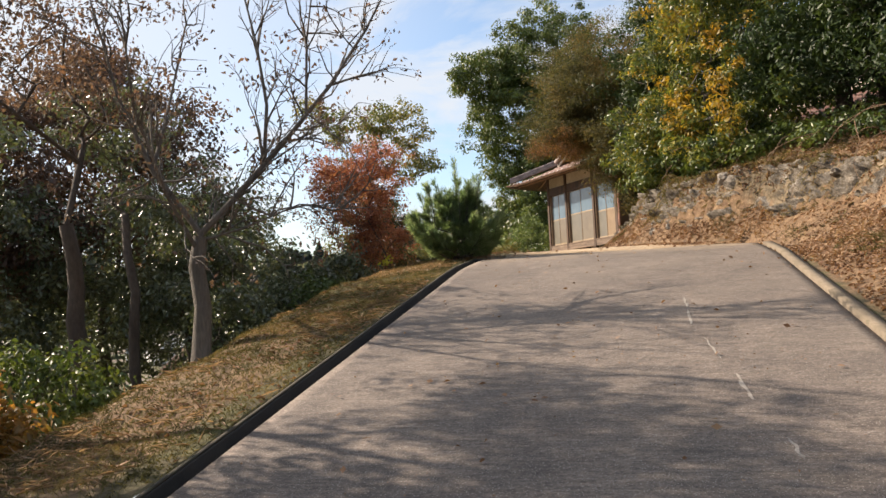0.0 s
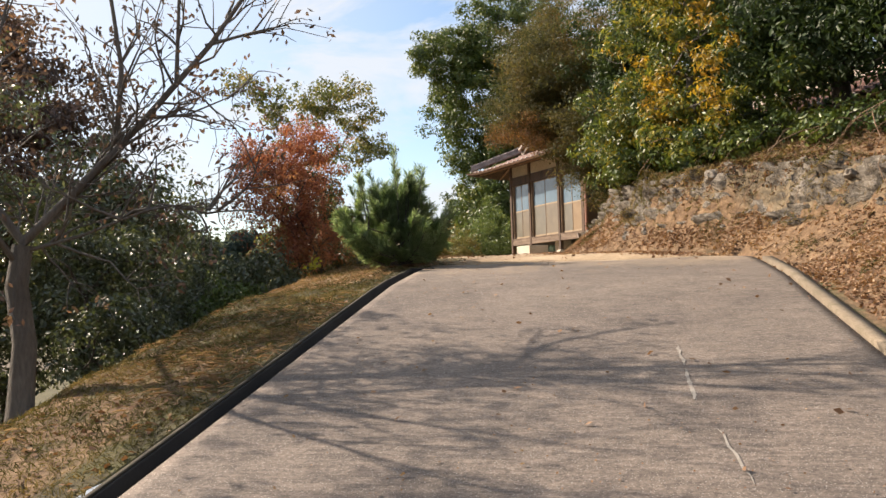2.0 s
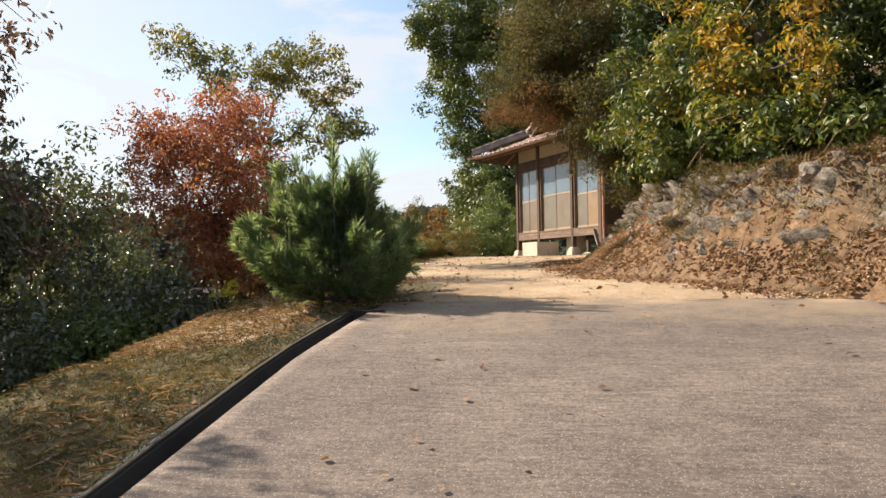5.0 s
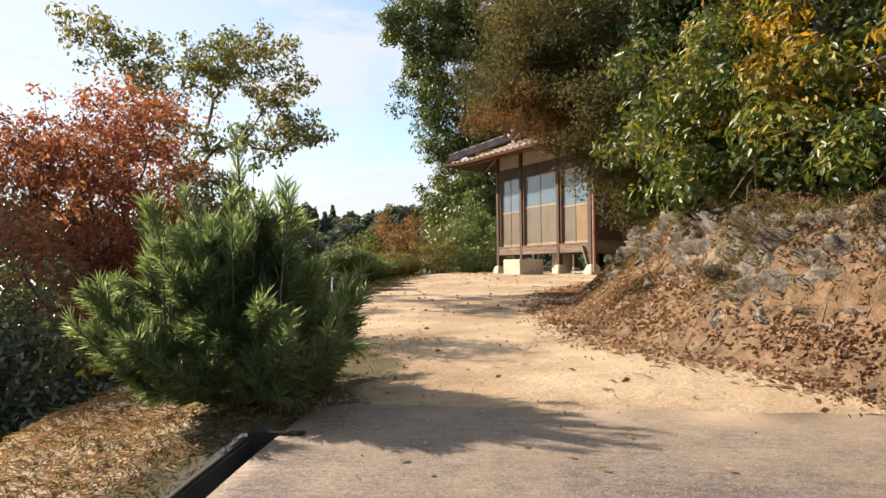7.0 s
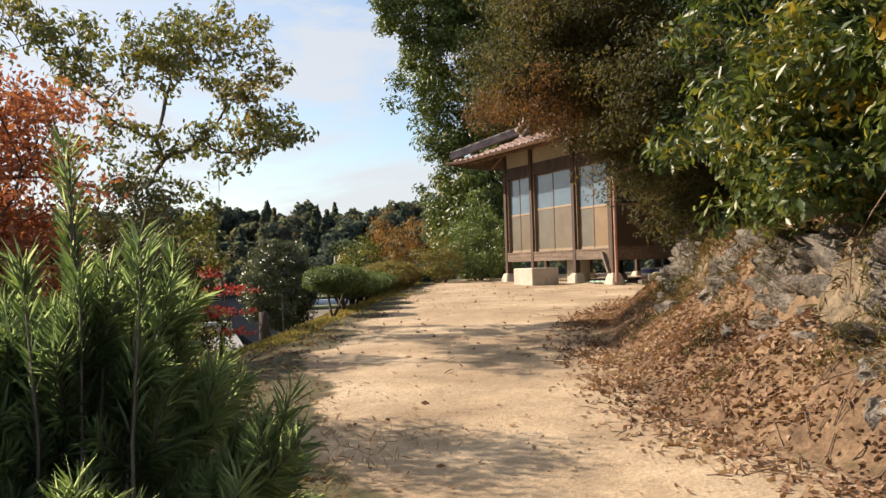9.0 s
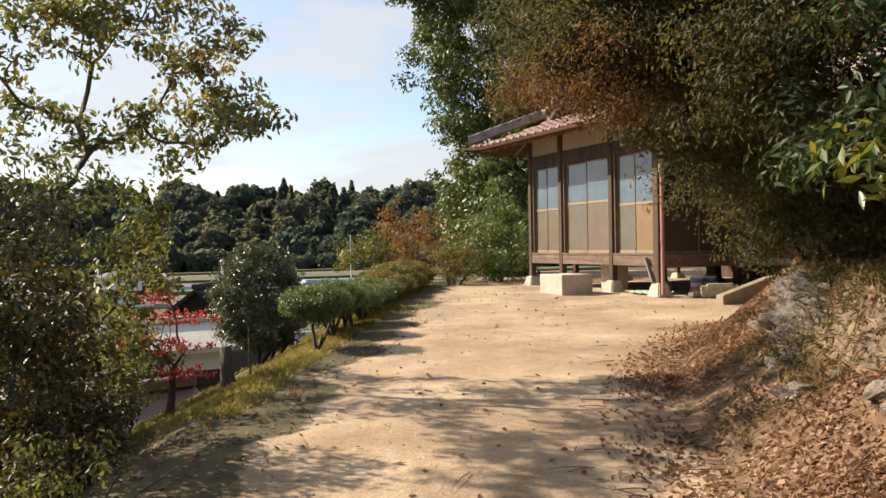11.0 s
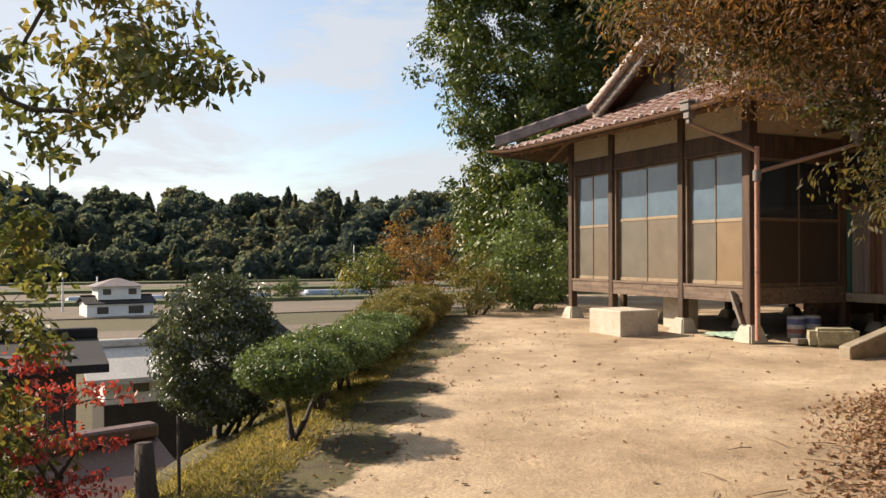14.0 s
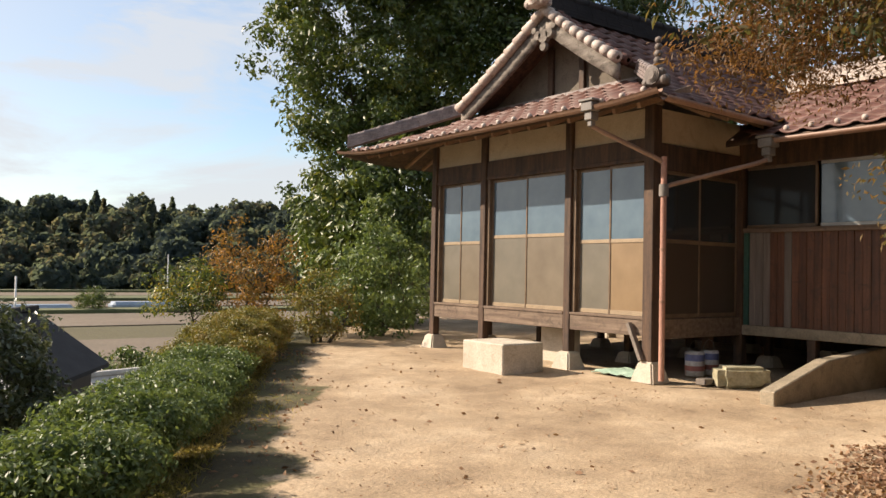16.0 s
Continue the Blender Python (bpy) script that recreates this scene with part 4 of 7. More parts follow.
def grid_sheet(name, f, s0, s1, t0, t1, n, m, thick, material, label=""):
    """A roof sheet from a function (s, t) -> point, with thickness below."""
    ss, ts = np.linspace(s0, s1, n), np.linspace(t0, t1, m)
    topv = [f(s, t) for s in ss for t in ts]
    vs = topv + [(x, y, z - thick) for x, y, z in topv]
    k = n * m
    fs = []
    for i in range(n - 1):
        for j in range(m - 1):
            q = i * m + j
            fs += [(q, q + 1, q + m + 1, q + m), (k + q, k + q + m, k + q + m + 1, k + q + 1)]
    rim = [j for j in range(m)] + [i * m + m - 1 for i in range(1, n)] + [(n - 1) * m + j for j in range(m - 2, -1, -1)] + [i * m for i in range(n - 2, 0, -1)]
    for a_, b_ in zip(rim, rim[1:] + rim[:1]):
        fs.append((a_, a_ + k, b_ + k, b_))
    ob = raw(name, vs, fs, material, house, label)
    bm = bmesh.new()
    bm.from_mesh(ob.data)
    bmesh.ops.recalc_face_normals(bm, faces=bm.faces)
    bm.to_mesh(ob.data)
    bm.free()
    return ob


HIP = GABLE_X + 0.25 - EAVE_X          # depth of the front skirt
RUN_R, RUN_L = RIDGE_Y - EAVE_R, EAVE_L - RIDGE_Y


def skirt(s, t):
    x = EAVE_X + s * HIP
    y0, y1 = EAVE_R + s * HIP * 1.0, EAVE_L - s * HIP * 0.98
    y = y0 + t * (y1 - y0)
    return x, y, front_z(x) - 0.02 + up_corner(y) * (1 - s)


def slope_r(s, t):
    d = s * RUN_R
    y = EAVE_R + d
    x0 = EAVE_X + min(d / 1.0, HIP) if d < HIP * 1.0 else GABLE_X - 0.28
    x = x0 + t * (BACK_X + 0.6 - x0)
    return x, y, side_z(d) - 0.02 + 0.05 * max(0.0, 1 - (x - EAVE_X)) ** 2 * (1 - s)


def slope_l(s, t):
    d = s * RUN_L
    y = EAVE_L - d
    x0 = EAVE_X + min(d / 0.98, HIP) if d < HIP * 0.98 else GABLE_X - 0.28
    x = x0 + t * (BACK_X + 0.6 - x0)
    return x, y, side_z(d * RUN_R / RUN_L) - 0.02 + 0.10 * max(0.0, 1 - (x - EAVE_X) / 1.3) ** 2 * (1 - s)


grid_sheet("roof_front", skirt, 0, 1, 0, 1, 8, 24, 0.07, M_WOOD)
grid_sheet("roof_slope", slope_r, 0, 1, 0, 1, 20, 12, 0.07, M_WOOD)
grid_sheet("roof_slope", slope_l, 0, 1, 0, 1, 20, 12, 0.07, M_WOOD)

# rafters under the eaves
for k in range(18):
    y = EAVE_R + 0.35 + k * 0.355
    if y < EAVE_L - 0.3:
        bar("rafter", (EAVE_X + 0.08, y, EAVE_Z - 0.075 + up_corner(y)), (WX + 0.1, y, front_z(WX + 0.1) - 0.135), 0.05, 0.07, M_RAFTER, house)
for k in range(6):
    x = WX + 0.1 + k * 0.36
    bar("rafter", (x, EAVE_R + 0.08, EAVE_Z - 0.075), (x, SY + 0.05, side_z(SY + 0.05 - EAVE_R) - 0.135), 0.05, 0.07, M_RAFTER, house)
for k in range(6):
    x = WX + 0.35 + k * 0.36
    bar("rafter", (x, EAVE_L - 0.08, EAVE_Z - 0.07), (x, PY[0], side_z((EAVE_L - PY[0]) * RUN_R / RUN_L) - 0.14), 0.05, 0.07, M_RAFTER, house)

# pantiles: one shared tile mesh, laid in rows
TW, TL = 0.30, 0.26


def tile_arrays(w, l):
    prof = [(-0.5, 0.010), (-0.38, 0.030), (-0.22, 0.034), (-0.09, 0.014), (0.1, 0.0), (0.32, 0.002), (0.5, 0.012)]
    vs = []
    for px, pz in prof:
        vs.append((px * w, 0.03, pz - 0.004))
    for px, pz in prof:
        vs.append((px * w, -l, pz + 0.016))
    for px, pz in prof:
        vs.append((px * w, -l - 0.002, pz - 0.006))
    n = len(prof)
    fs = [(i, i + n, i + n + 1, i + 1) for i in range(n - 1)] + [(i + n, i + 2 * n, i + 2 * n + 1, i + n + 1) for i in range(n - 1)]
    return np.array(vs), np.array(fs)


tv, tf = tile_arrays(TW, TL)
front_tiles = []
rows = 6
for r in range(rows):
    s = (r + 0.9) / (rows + 0.1)
    x = EAVE_X + s * HIP
    y0, y1 = EAVE_R + s * HIP * 1.0 - 0.05, EAVE_L - s * HIP * 0.98 + 0.05
    tilt = math.degrees(math.atan2(front_z(x + 0.05) - front_z(x - 0.05), 0.1))
    k0, k1 = math.ceil((y0 - EAVE_R) / TW), math.floor((y1 - EAVE_R) / TW)
    for k in range(k0, k1 + 1):
        y = EAVE_R + k * TW
        front_tiles.append(pose(x, y, front_z(x) + up_corner(y) * (1 - s) + 0.0, 0, 0, -90) @ pose(0, 0, 0, tilt))
tile_src = raw("roof_tile", tv, tf, M_TILE, house, smooth=False)
tile_src.matrix_basis = front_tiles[0]
for m_ in front_tiles[1:]:
    o_ = bpy.data.objects.new("roof_tile", tile_src.data)
    scene.collection.objects.link(o_)
    o_.parent = house
    o_.matrix_basis = m_


def tiles_joined(name, poses, material, label=""):
    vs, fs = [], []
    n = len(tv)
    for i, m_ in enumerate(poses):
        a_ = np.array(m_)
        vs.append(tv @ a_[:3, :3].T + a_[:3, 3])
        fs.append(tf + i * n)
    ob = raw(name, np.concatenate(vs), np.concatenate(fs), material, house, label)
    ob["kind"] = "stuff"
    return ob


def slope_tiles(f_z, run, sign, y_eave, x_left):
    out = []
    n = int(run / (TL * 0.92))
    for r in range(n):
        d = (r + 0.9) * run / n
        tilt = math.degrees(math.atan2(f_z(d + 0.05) - f_z(d - 0.05), 0.1))
        x0 = x_left(d)
        k0 = math.ceil((x0 - EAVE_X) / TW)
        for k in range(k0, int((BACK_X + 0.5 - EAVE_X) / TW)):
            x = EAVE_X + k * TW
            out.append(pose(x, y_eave + sign * d, f_z(d) + 0.0, 0, 0, 0 if sign > 0 else 180) @ pose(0, 0, 0, tilt))
    return out


tiles_joined("roof_tiles", slope_tiles(side_z, RUN_R, 1, EAVE_R, lambda d: EAVE_X + d / 1.0 if d < HIP * 1.0 else GABLE_X - 0.25), M_TILE)
tiles_joined("roof_tiles", slope_tiles(lambda d: side_z(d * RUN_R / RUN_L), RUN_L, -1, EAVE_L, lambda d: EAVE_X + d / 0.98 if d < HIP * 0.98 else GABLE_X - 0.25), M_TILE)


def knob(x, y, z, r=0.035):
    bm = bmesh.new()
    bmesh.ops.create_uvsphere(bm, u_segments=10, v_segments=7, radius=r)
    bmesh.ops.translate(bm, verts=bm.verts, vec=(x, y, z))
    return part("tile_end", bm, M_TILE_PALE, house, "", True)


for k in range(1, 22):
    y = EAVE_R + k * TW - 0.28 * TW
    knob(EAVE_X + 0.0, y, EAVE_Z + 0.055 + up_corner(y))


def stack_ridge(name, a, b, width, courses, material, cap=0.06, course_h=0.045, label=""):
    """A ridge of stacked flat tiles with a round cap, from a to b."""
    a, b = Vector(a), Vector(b)
    e = empty(name, 0, 0, 0, "", "")
    e.parent = house
    if label:
        e["label"] = label
    for c_ in range(courses):
        ww = width * (1 - 0.12 * c_)
        n = max(2, int((b - a).length / 0.3))
        bm = bmesh.new()
        for k in range(n):
            p, q = a.lerp(b, k / n), a.lerp(b, (k + 0.985) / n)
            qd = (q - p).to_track_quat("X", "Z").to_matrix().to_4x4()
            tmp = box(bmesh.new(), 0, -ww / 2, 0, (q - p).length, ww / 2, course_h * 0.8)
            bmesh.ops.transform(tmp, matrix=Matrix.Translation(p + Vector((0, 0, course_h * c_))) @ qd, verts=tmp.verts)
            me = bpy.data.meshes.new("t")
            tmp.to_mesh(me)
            tmp.free()
            bm.from_mesh(me)
            bpy.data.meshes.remove(me)
        part("tile_course", bm, material, e)
    n = max(2, int((b - a).length / 0.28))
    up = Vector((0, 0, course_h * courses + 0.01))
    for k in range(n):
        p, q = a.lerp(b, k / n) + up, a.lerp(b, (k + 1) / n) + up
        tubes("cap_tile", [[(p, cap * 1.08), (p.lerp(q, 0.12), cap * 1.08), (p.lerp(q, 0.13), cap * 0.96), (q, cap * 0.96)]], material, e, 10)
    return e


stack_ridge("main_ridge", (GABLE_X - 0.35, RIDGE_Y, RIDGE_Z - 0.02), (BACK_X + 0.3, RIDGE_Y, RIDGE_Z - 0.02), 0.26, 6, M_ROOF_DARK, 0.07, 0.05, "tall dark stacked ridge")
stack_ridge("hip_ridge", tuple(np.array(skirt(0.03, 1)) + (0, 0, 0.05)), tuple(np.array(skirt(1.0, 1)) + (0.02, 0, 0.10)), 0.17, 4, M_TILE_GREY, 0.055, 0.04, "grey stacked hip ridge")
stack_ridge("hip_ridge", tuple(np.array(skirt(0.06, 0)) + (0, 0, 0.05)), tuple(np.array(skirt(1.0, 0)) + (0.02, 0, 0.10)), 0.16, 3, M_TILE_GREY, 0.055, 0.04, "grey stacked hip ridge")

# gable: barge boards, verge tiles, plaster field, pendant and ridge-end ornament
def verge(side_, d):
    """Point on the verge of a long slope, d from 0 at the foot to 1 at the ridge."""
    run = RUN_R if side_ > 0 else RUN_L
    d0 = HIP * 1.0 if side_ > 0 else HIP * 0.98
    dd = d0 * 0.92 + (run - d0 * 0.92) * d
    y = EAVE_R + dd if side_ > 0 else EAVE_L - dd
    return np.array((GABLE_X - 0.3, y, side_z(dd * RUN_R / run)))


for side_ in (1, -1):
    pts = [verge(side_, t) for t in np.linspace(0.02, 1.0, 10)]
    tops = [p + np.array((0, 0, -0.03)) for p in pts]
    bots = [p + np.array((0, 0, -0.25 - 0.05 * i / 9)) for i, p in enumerate(pts)]
    vs = tops + bots + [p + np.array((0.05, 0, 0)) for p in tops] + [p + np.array((0.05, 0, 0)) for p in bots]
    fs = []
    for i in range(9):
        fs += [(i, i + 1, i + 11, i + 10), (20 + i, 30 + i, 31 + i, 21 + i), (10 + i, 11 + i, 31 + i, 30 + i), (i, 20 + i, 21 + i, i + 1)]
    fs += [(0, 10, 30, 20), (9, 29, 39, 19)]
    raw("barge_board", vs, fs, M_BARGE, house, "grey weathered curved barge board")
    n = 10
    for k in range(n):
        p, q = verge(side_, k / n), verge(side_, (k + 1.12) / n)
        p[2] += 0.05
        q[2] += 0.035
        p[0] -= 0.03
        q[0] -= 0.03
        tubes("verge_tile", [[(p, 0.03), (p + (q - p) * 0.03, 0.082), (p + (q - p) * 0.8, 0.07), (q, 0.045)]], M_TILE_PALE, house, 9, "pale rounded verge tile")
        p2, q2 = p + np.array((0.2, 0, 0.0)), q + np.array((0.2, 0, 0.0))
        tubes("verge_tile", [[(p2, 0.03), (p2 + (q2 - p2) * 0.03, 0.075), (p2 + (q2 - p2) * 0.8, 0.064), (q2, 0.04)]], M_TILE, house, 9)
gz0 = front_z(GABLE_X + 0.1)
bm = bmesh.new()
tri = [bm.verts.new(p) for p in ((GABLE_X + 0.2, RIDGE_Y - 1.75, gz0 + 0.02), (GABLE_X + 0.2, RIDGE_Y + 1.9, gz0 + 0.02), (GABLE_X + 0.2, RIDGE_Y, RIDGE_Z - 0.1))]
fc = bm.faces.new(tri)
r = bmesh.ops.extrude_face_region(bm, geom=[fc])
bmesh.ops.translate(bm, verts=[g for g in r["geom"] if isinstance(g, bmesh.types.BMVert)], vec=(0.06, 0, 0))
bmesh.ops.recalc_face_normals(bm, faces=bm.faces)
# stained plaster, darkened so that its colour holds the verge's shade
part("gable_field", bm, surface("shaded_gable_plaster", (0.12, 0.098, 0.075), (0.20, 0.168, 0.13), 1.5, 60, 0.9, 0.2, stain=(0.08, 0.065, 0.05)), house, "weathered plaster gable field, shade put into its dark colour")
boxed("gable_strut", (GABLE_X + 0.14, RIDGE_Y - 0.35, gz0, GABLE_X + 0.2, RIDGE_Y - 0.25, RIDGE_Z - 0.4), M_WOOD, house)
boxed("gable_strut", (GABLE_X + 0.14, RIDGE_Y + 0.3, gz0, GABLE_X + 0.2, RIDGE_Y + 0.4, RIDGE_Z - 0.4), M_WOOD, house)
boxed("gable_sill", (GABLE_X + 0.08, RIDGE_Y - 1.7, gz0 - 0.03, GABLE_X + 0.2, RIDGE_Y + 1.8, gz0 + 0.05), M_TILE_GREY, house)


def ornament(name, x, y, z, s, material, label):
    """Ridge-end ornament: a stepped body with curled lobes and a crest."""
    bm = bmesh.new()
    box(bm, -0.5 * s, -0.55 * s, 0, 0.5 * s, 0.55 * s, 0.7 * s, 0.12 * s)
    for dy, dz, r in ((-0.6, 0.25, 0.3), (0.6, 0.25, 0.3), (-0.42, 0.7, 0.27), (0.42, 0.7, 0.27), (0, 0.98, 0.32), (-0.2, 0.5, 0.25), (0.2, 0.5, 0.25)):
        q = bmesh.ops.create_uvsphere(bm, u_segments=10, v_segments=7, radius=r * s)
        bmesh.ops.translate(bm, verts=q["verts"], vec=(-0.25 * s, dy * s, dz * s))
    for k in range(4):
        q = bmesh.ops.create_cone(bm, cap_ends=True, segments=12, radius1=0.52 * s - k * 0.08 * s, radius2=0.5 * s - k * 0.08 * s, depth=0.1 * s)
        bmesh.ops.rotate(bm, verts=q["verts"], matrix=Matrix.Rotation(radians(90), 3, "Y"))
        bmesh.ops.translate(bm, verts=q["verts"], vec=(-0.55 * s - k * 0.05 * s, 0, 0.55 * s))
    bmesh.ops.translate(bm, verts=bm.verts, vec=(x, y, z))
    return part(name, bm, material, house, label)


ornament("ridge_ornament", GABLE_X - 0.42, RIDGE_Y, RIDGE_Z + 0.05, 0.26, M_TILE_PALE, "pale curled ridge-end tile")
cx_, cy_, cz_ = skirt(0.06, 0)
ornament("corner_ornament", cx_, cy_, cz_ + 0.04, 0.19, M_ORNAMENT, "curled brown corner tile")
bmn = bmesh.new()
for k in range(5):
    q = bmesh.ops.create_uvsphere(bmn, u_segments=10, v_segments=7, radius=0.055 - k * 0.004)
    bmesh.ops.translate(bmn, verts=q["verts"], vec=(cx_ + 0.02, cy_ + 0.02, cz_ + 0.25 + k * 0.075))
part("corner_finial", bmn, M_ORNAMENT, house, "slender stacked corner finial", True)
bm = bmesh.new()
for dy, dz, r in ((0, 0, 0.12), (-0.12, 0.03, 0.085), (0.12, 0.03, 0.085), (0, -0.15, 0.075), (-0.2, 0.12, 0.06), (0.2, 0.12, 0.06)):
    q = bmesh.ops.create_cone(bm, cap_ends=True, segments=14, radius1=r, radius2=r * 0.8, depth=0.05)
    bmesh.ops.rotate(bm, verts=q["verts"], matrix=Matrix.Rotation(radians(-90), 3, "Y"))
    bmesh.ops.translate(bm, verts=q["verts"], vec=(GABLE_X - 0.33, RIDGE_Y + dy, RIDGE_Z - 0.36 + dz))
part("gable_pendant", bm, M_BARGE, house, "carved grey wooden gable pendant")


# gutters and pipes
def gutter(a, b, r=0.055):
    a, b = Vector(a), Vector(b)
    d = (b - a).normalized()
    s = d.cross(Vector((0, 0, 1))).normalized()
    n, k = 24, 7
    vs, fs = [], []
    for rr in (r, r - 0.008):
        for i in range(n + 1):
            p = a.lerp(b, i / n)
            p.z += up_corner(p.y) if abs(d.y) > 0.9 and p.x < 14.2 else 0
            for j in range(k):
                t = math.pi * j / (k - 1)
                vs.append(p + s * rr * math.cos(t) - Vector((0, 0, rr * math.sin(t))))
    h = (n + 1) * k
    for i in range(n):
        for j in range(k - 1):
            q = i * k + j
            fs += [(q, q + 1, q + k + 1, q + k), (h + q, h + q + k, h + q + k + 1, h + q + 1)]
        for j in (0, k - 1):
            q = i * k + j
            fs.append((q, q + k, h + q + k, h + q))
    return raw("gutter", vs, fs, M_GUTTER, house, "brown copper half-round gutter", smooth=False)


gutter((EAVE_X - 0.06, EAVE_R - 0.05, EAVE_Z + 0.0), (EAVE_X - 0.06, EAVE_L + 0.05, EAVE_Z + 0.0))
gutter((EAVE_X, EAVE_R - 0.06, EAVE_Z - 0.02), (15.75, EAVE_R - 0.06, EAVE_Z - 0.06))
gutter((15.62, 22.25, 6.24), (15.62, WG0, 6.24))


def hopper(x, y, z, s=1.0):
    bm = bmesh.new()
    box(bm, -0.09 * s, -0.09 * s, 0.02, 0.09 * s, 0.09 * s, 0.13 * s, 0.01)
    box(bm, -0.11 * s, -0.11 * s, 0.13 * s, 0.11 * s, 0.11 * s, 0.16 * s, 0.006)
    box(bm, -0.06 * s, -0.06 * s, -0.08 * s, 0.06 * s, 0.06 * s, 0.02, 0.01)
    box(bm, -0.035 * s, -0.035 * s, -0.15 * s, 0.035 * s, 0.035 * s, -0.08 * s, 0.01)
    bmesh.ops.translate(bm, verts=bm.verts, vec=(x, y, z))
    return part("rain_hopper", bm, M_HOPPER, house, "grey metal rain hopper")


def pipe(name, pts, r, material, label=""):
    return tubes(name, [[(Vector(p), r) for p in pts]], material, house, 10, label)


hopper(EAVE_X - 0.04, 23.35, EAVE_Z - 0.08)
hopper(15.62, 22.3, 6.12)
pipe("drain_pipe", [(EAVE_X - 0.04, 23.35, 6.3), (EAVE_X + 0.1, 23.3, 6.24), (WX - 0.25, 23.0, 5.98), (WX - 0.17, 22.93, 5.92)], 0.028, M_GUTTER, "brown slanting drain pipe")
pipe("drain_pipe", [(15.62, 22.3, 6.0), (15.5, 22.36, 5.95), (WX - 0.08, 22.88, 5.66), (WX - 0.15, 22.93, 5.62)], 0.028, M_GUTTER)
pipe("downpipe", [(WX - 0.16, 22.92, 5.98), (WX - 0.16, 22.92, 5.55), (WX - 0.16, 22.92, YARD + 0.03)], 0.034, M_PIPE, "rust-red plastic downpipe")
pipe("pipe_collar", [(WX - 0.16, 22.92, 5.66), (WX - 0.16, 22.92, 5.52)], 0.055, M_HOPPER)
for z in (4.9, 4.3):
    pipe("pipe_clip", [(WX - 0.16, 22.92, z), (WX - 0.16, 22.92, z + 0.02)], 0.04, M_GUTTER)

# wing roof: eaves over the wing's front, tiles and a pale ridge
WE_X, WE_Z, WR_X, WR_Z = 15.66, 6.30, 18.3, 7.35


def wing_sheet(s, t):
    x = WE_X + s * (WR_X - WE_X)
    return x, WG0 - 0.5 + t * (22.9 + 0.9 * s - WG0 + 0.5), WE_Z + s * (WR_Z - WE_Z) - 0.02


def wing_back(s, t):
    x = WR_X + s * 2.6
    return x, WG0 - 0.5 + t * (23.5 - WG0 + 0.5), WR_Z - s * 1.0 - 0.02


grid_sheet("wing_roof", wing_sheet, 0, 1, 0, 1, 6, 8, 0.07, M_WOOD)
grid_sheet("wing_roof", wing_back, 0, 1, 0, 1, 4, 4, 0.07, M_WOOD)
poses_ = []
wt_ = math.degrees(math.atan2(WR_Z - WE_Z, WR_X - WE_X))
for r in range(11):
    s = (r + 0.9) / 11
    x = WE_X + s * (WR_X - WE_X)
    for k in range(int((22.75 + 0.9 * s - WG0 + 0.5) / TW)):
        poses_.append(pose(x, WG0 - 0.4 + k * TW, WE_Z + s * (WR_Z - WE_Z), 0, 0, -90) @ pose(0, 0, 0, wt_))
tiles_joined("roof_tiles", poses_, M_TILE)
stack_ridge("wing_ridge", (WR_X, 23.6, WR_Z + 0.02), (WR_X, WG0 - 0.4, WR_Z + 0.02), 0.24, 5, M_TILE_PALE, 0.06, 0.05, "pale stacked wing ridge")
for k in range(18):
    y = 22.2 - k * 0.45
    bar("rafter", (WE_X + 0.06, y, WE_Z - 0.06), (WGX + 0.1, y, WE_Z + 0.2), 0.05, 0.06, M_RAFTER, house)
for k in range(1, 30):
    knob(WE_X + 0.0, 22.4 - k * TW, WE_Z + 0.05)

# shoe-step block, timber brace, and clutter under the floor
step = boxed("step_block", (13.42, 24.44, YARD - 0.05, 14.1, 25.24, YARD + 0.36), M_CONC, None, 0.015)
tagged(step, "large pale concrete step block before the house", "step block")
step2 = boxed("step_block", (15.0, 25.0, YARD - 0.05, 15.35, 25.45, YARD + 0.55), M_CONC, None, 0.012)
tagged(step2, "narrow pale concrete block under the house floor", "block")
brace = bar("timber_brace", (WX - 0.10, PY[3] + 0.25, SILL - 0.08), (WX - 0.10, PY[3] + 0.05, 3.6), 0.07, 0.05, M_BOARD_GREY)
tagged(brace, "grey weathered plank leaning on the corner post", "plank")


def rough_rock(name, x, y, z, sx, sy, sz, seed, material, parent=None, turn=0.0, craggy=0.1):
    """A broken rock: an icosphere cut by planes, then roughened at two scales."""
    rng = np.random.default_rng(seed)
    bm = bmesh.new()
    bmesh.ops.create_icosphere(bm, subdivisions=3, radius=1.0)
    planes = [Vector(rng.normal(0, 1, 3)).normalized() for _ in range(14)]
    lims = rng.uniform(0.45, 0.9, 14)
    off = Vector(rng.uniform(0, 50, 3))
    for v in bm.verts:
        for pl, l in zip(planes, lims):
            d = v.co.dot(pl)
            if d > l:
                v.co -= pl * (d - l)
        v.co += v.co.normalized() * craggy * (noise.noise(v.co * 2.2 + off) + 0.6 * noise.noise(v.co * 5.5 + off))
    bmesh.ops.transform(bm, matrix=pose(x, y, z, rng.uniform(-15, 15), rng.uniform(-15, 15), turn) @ Matrix.Diagonal((sx, sy, sz, 1)), verts=bm.verts)
    return part(name, bm, material, parent)


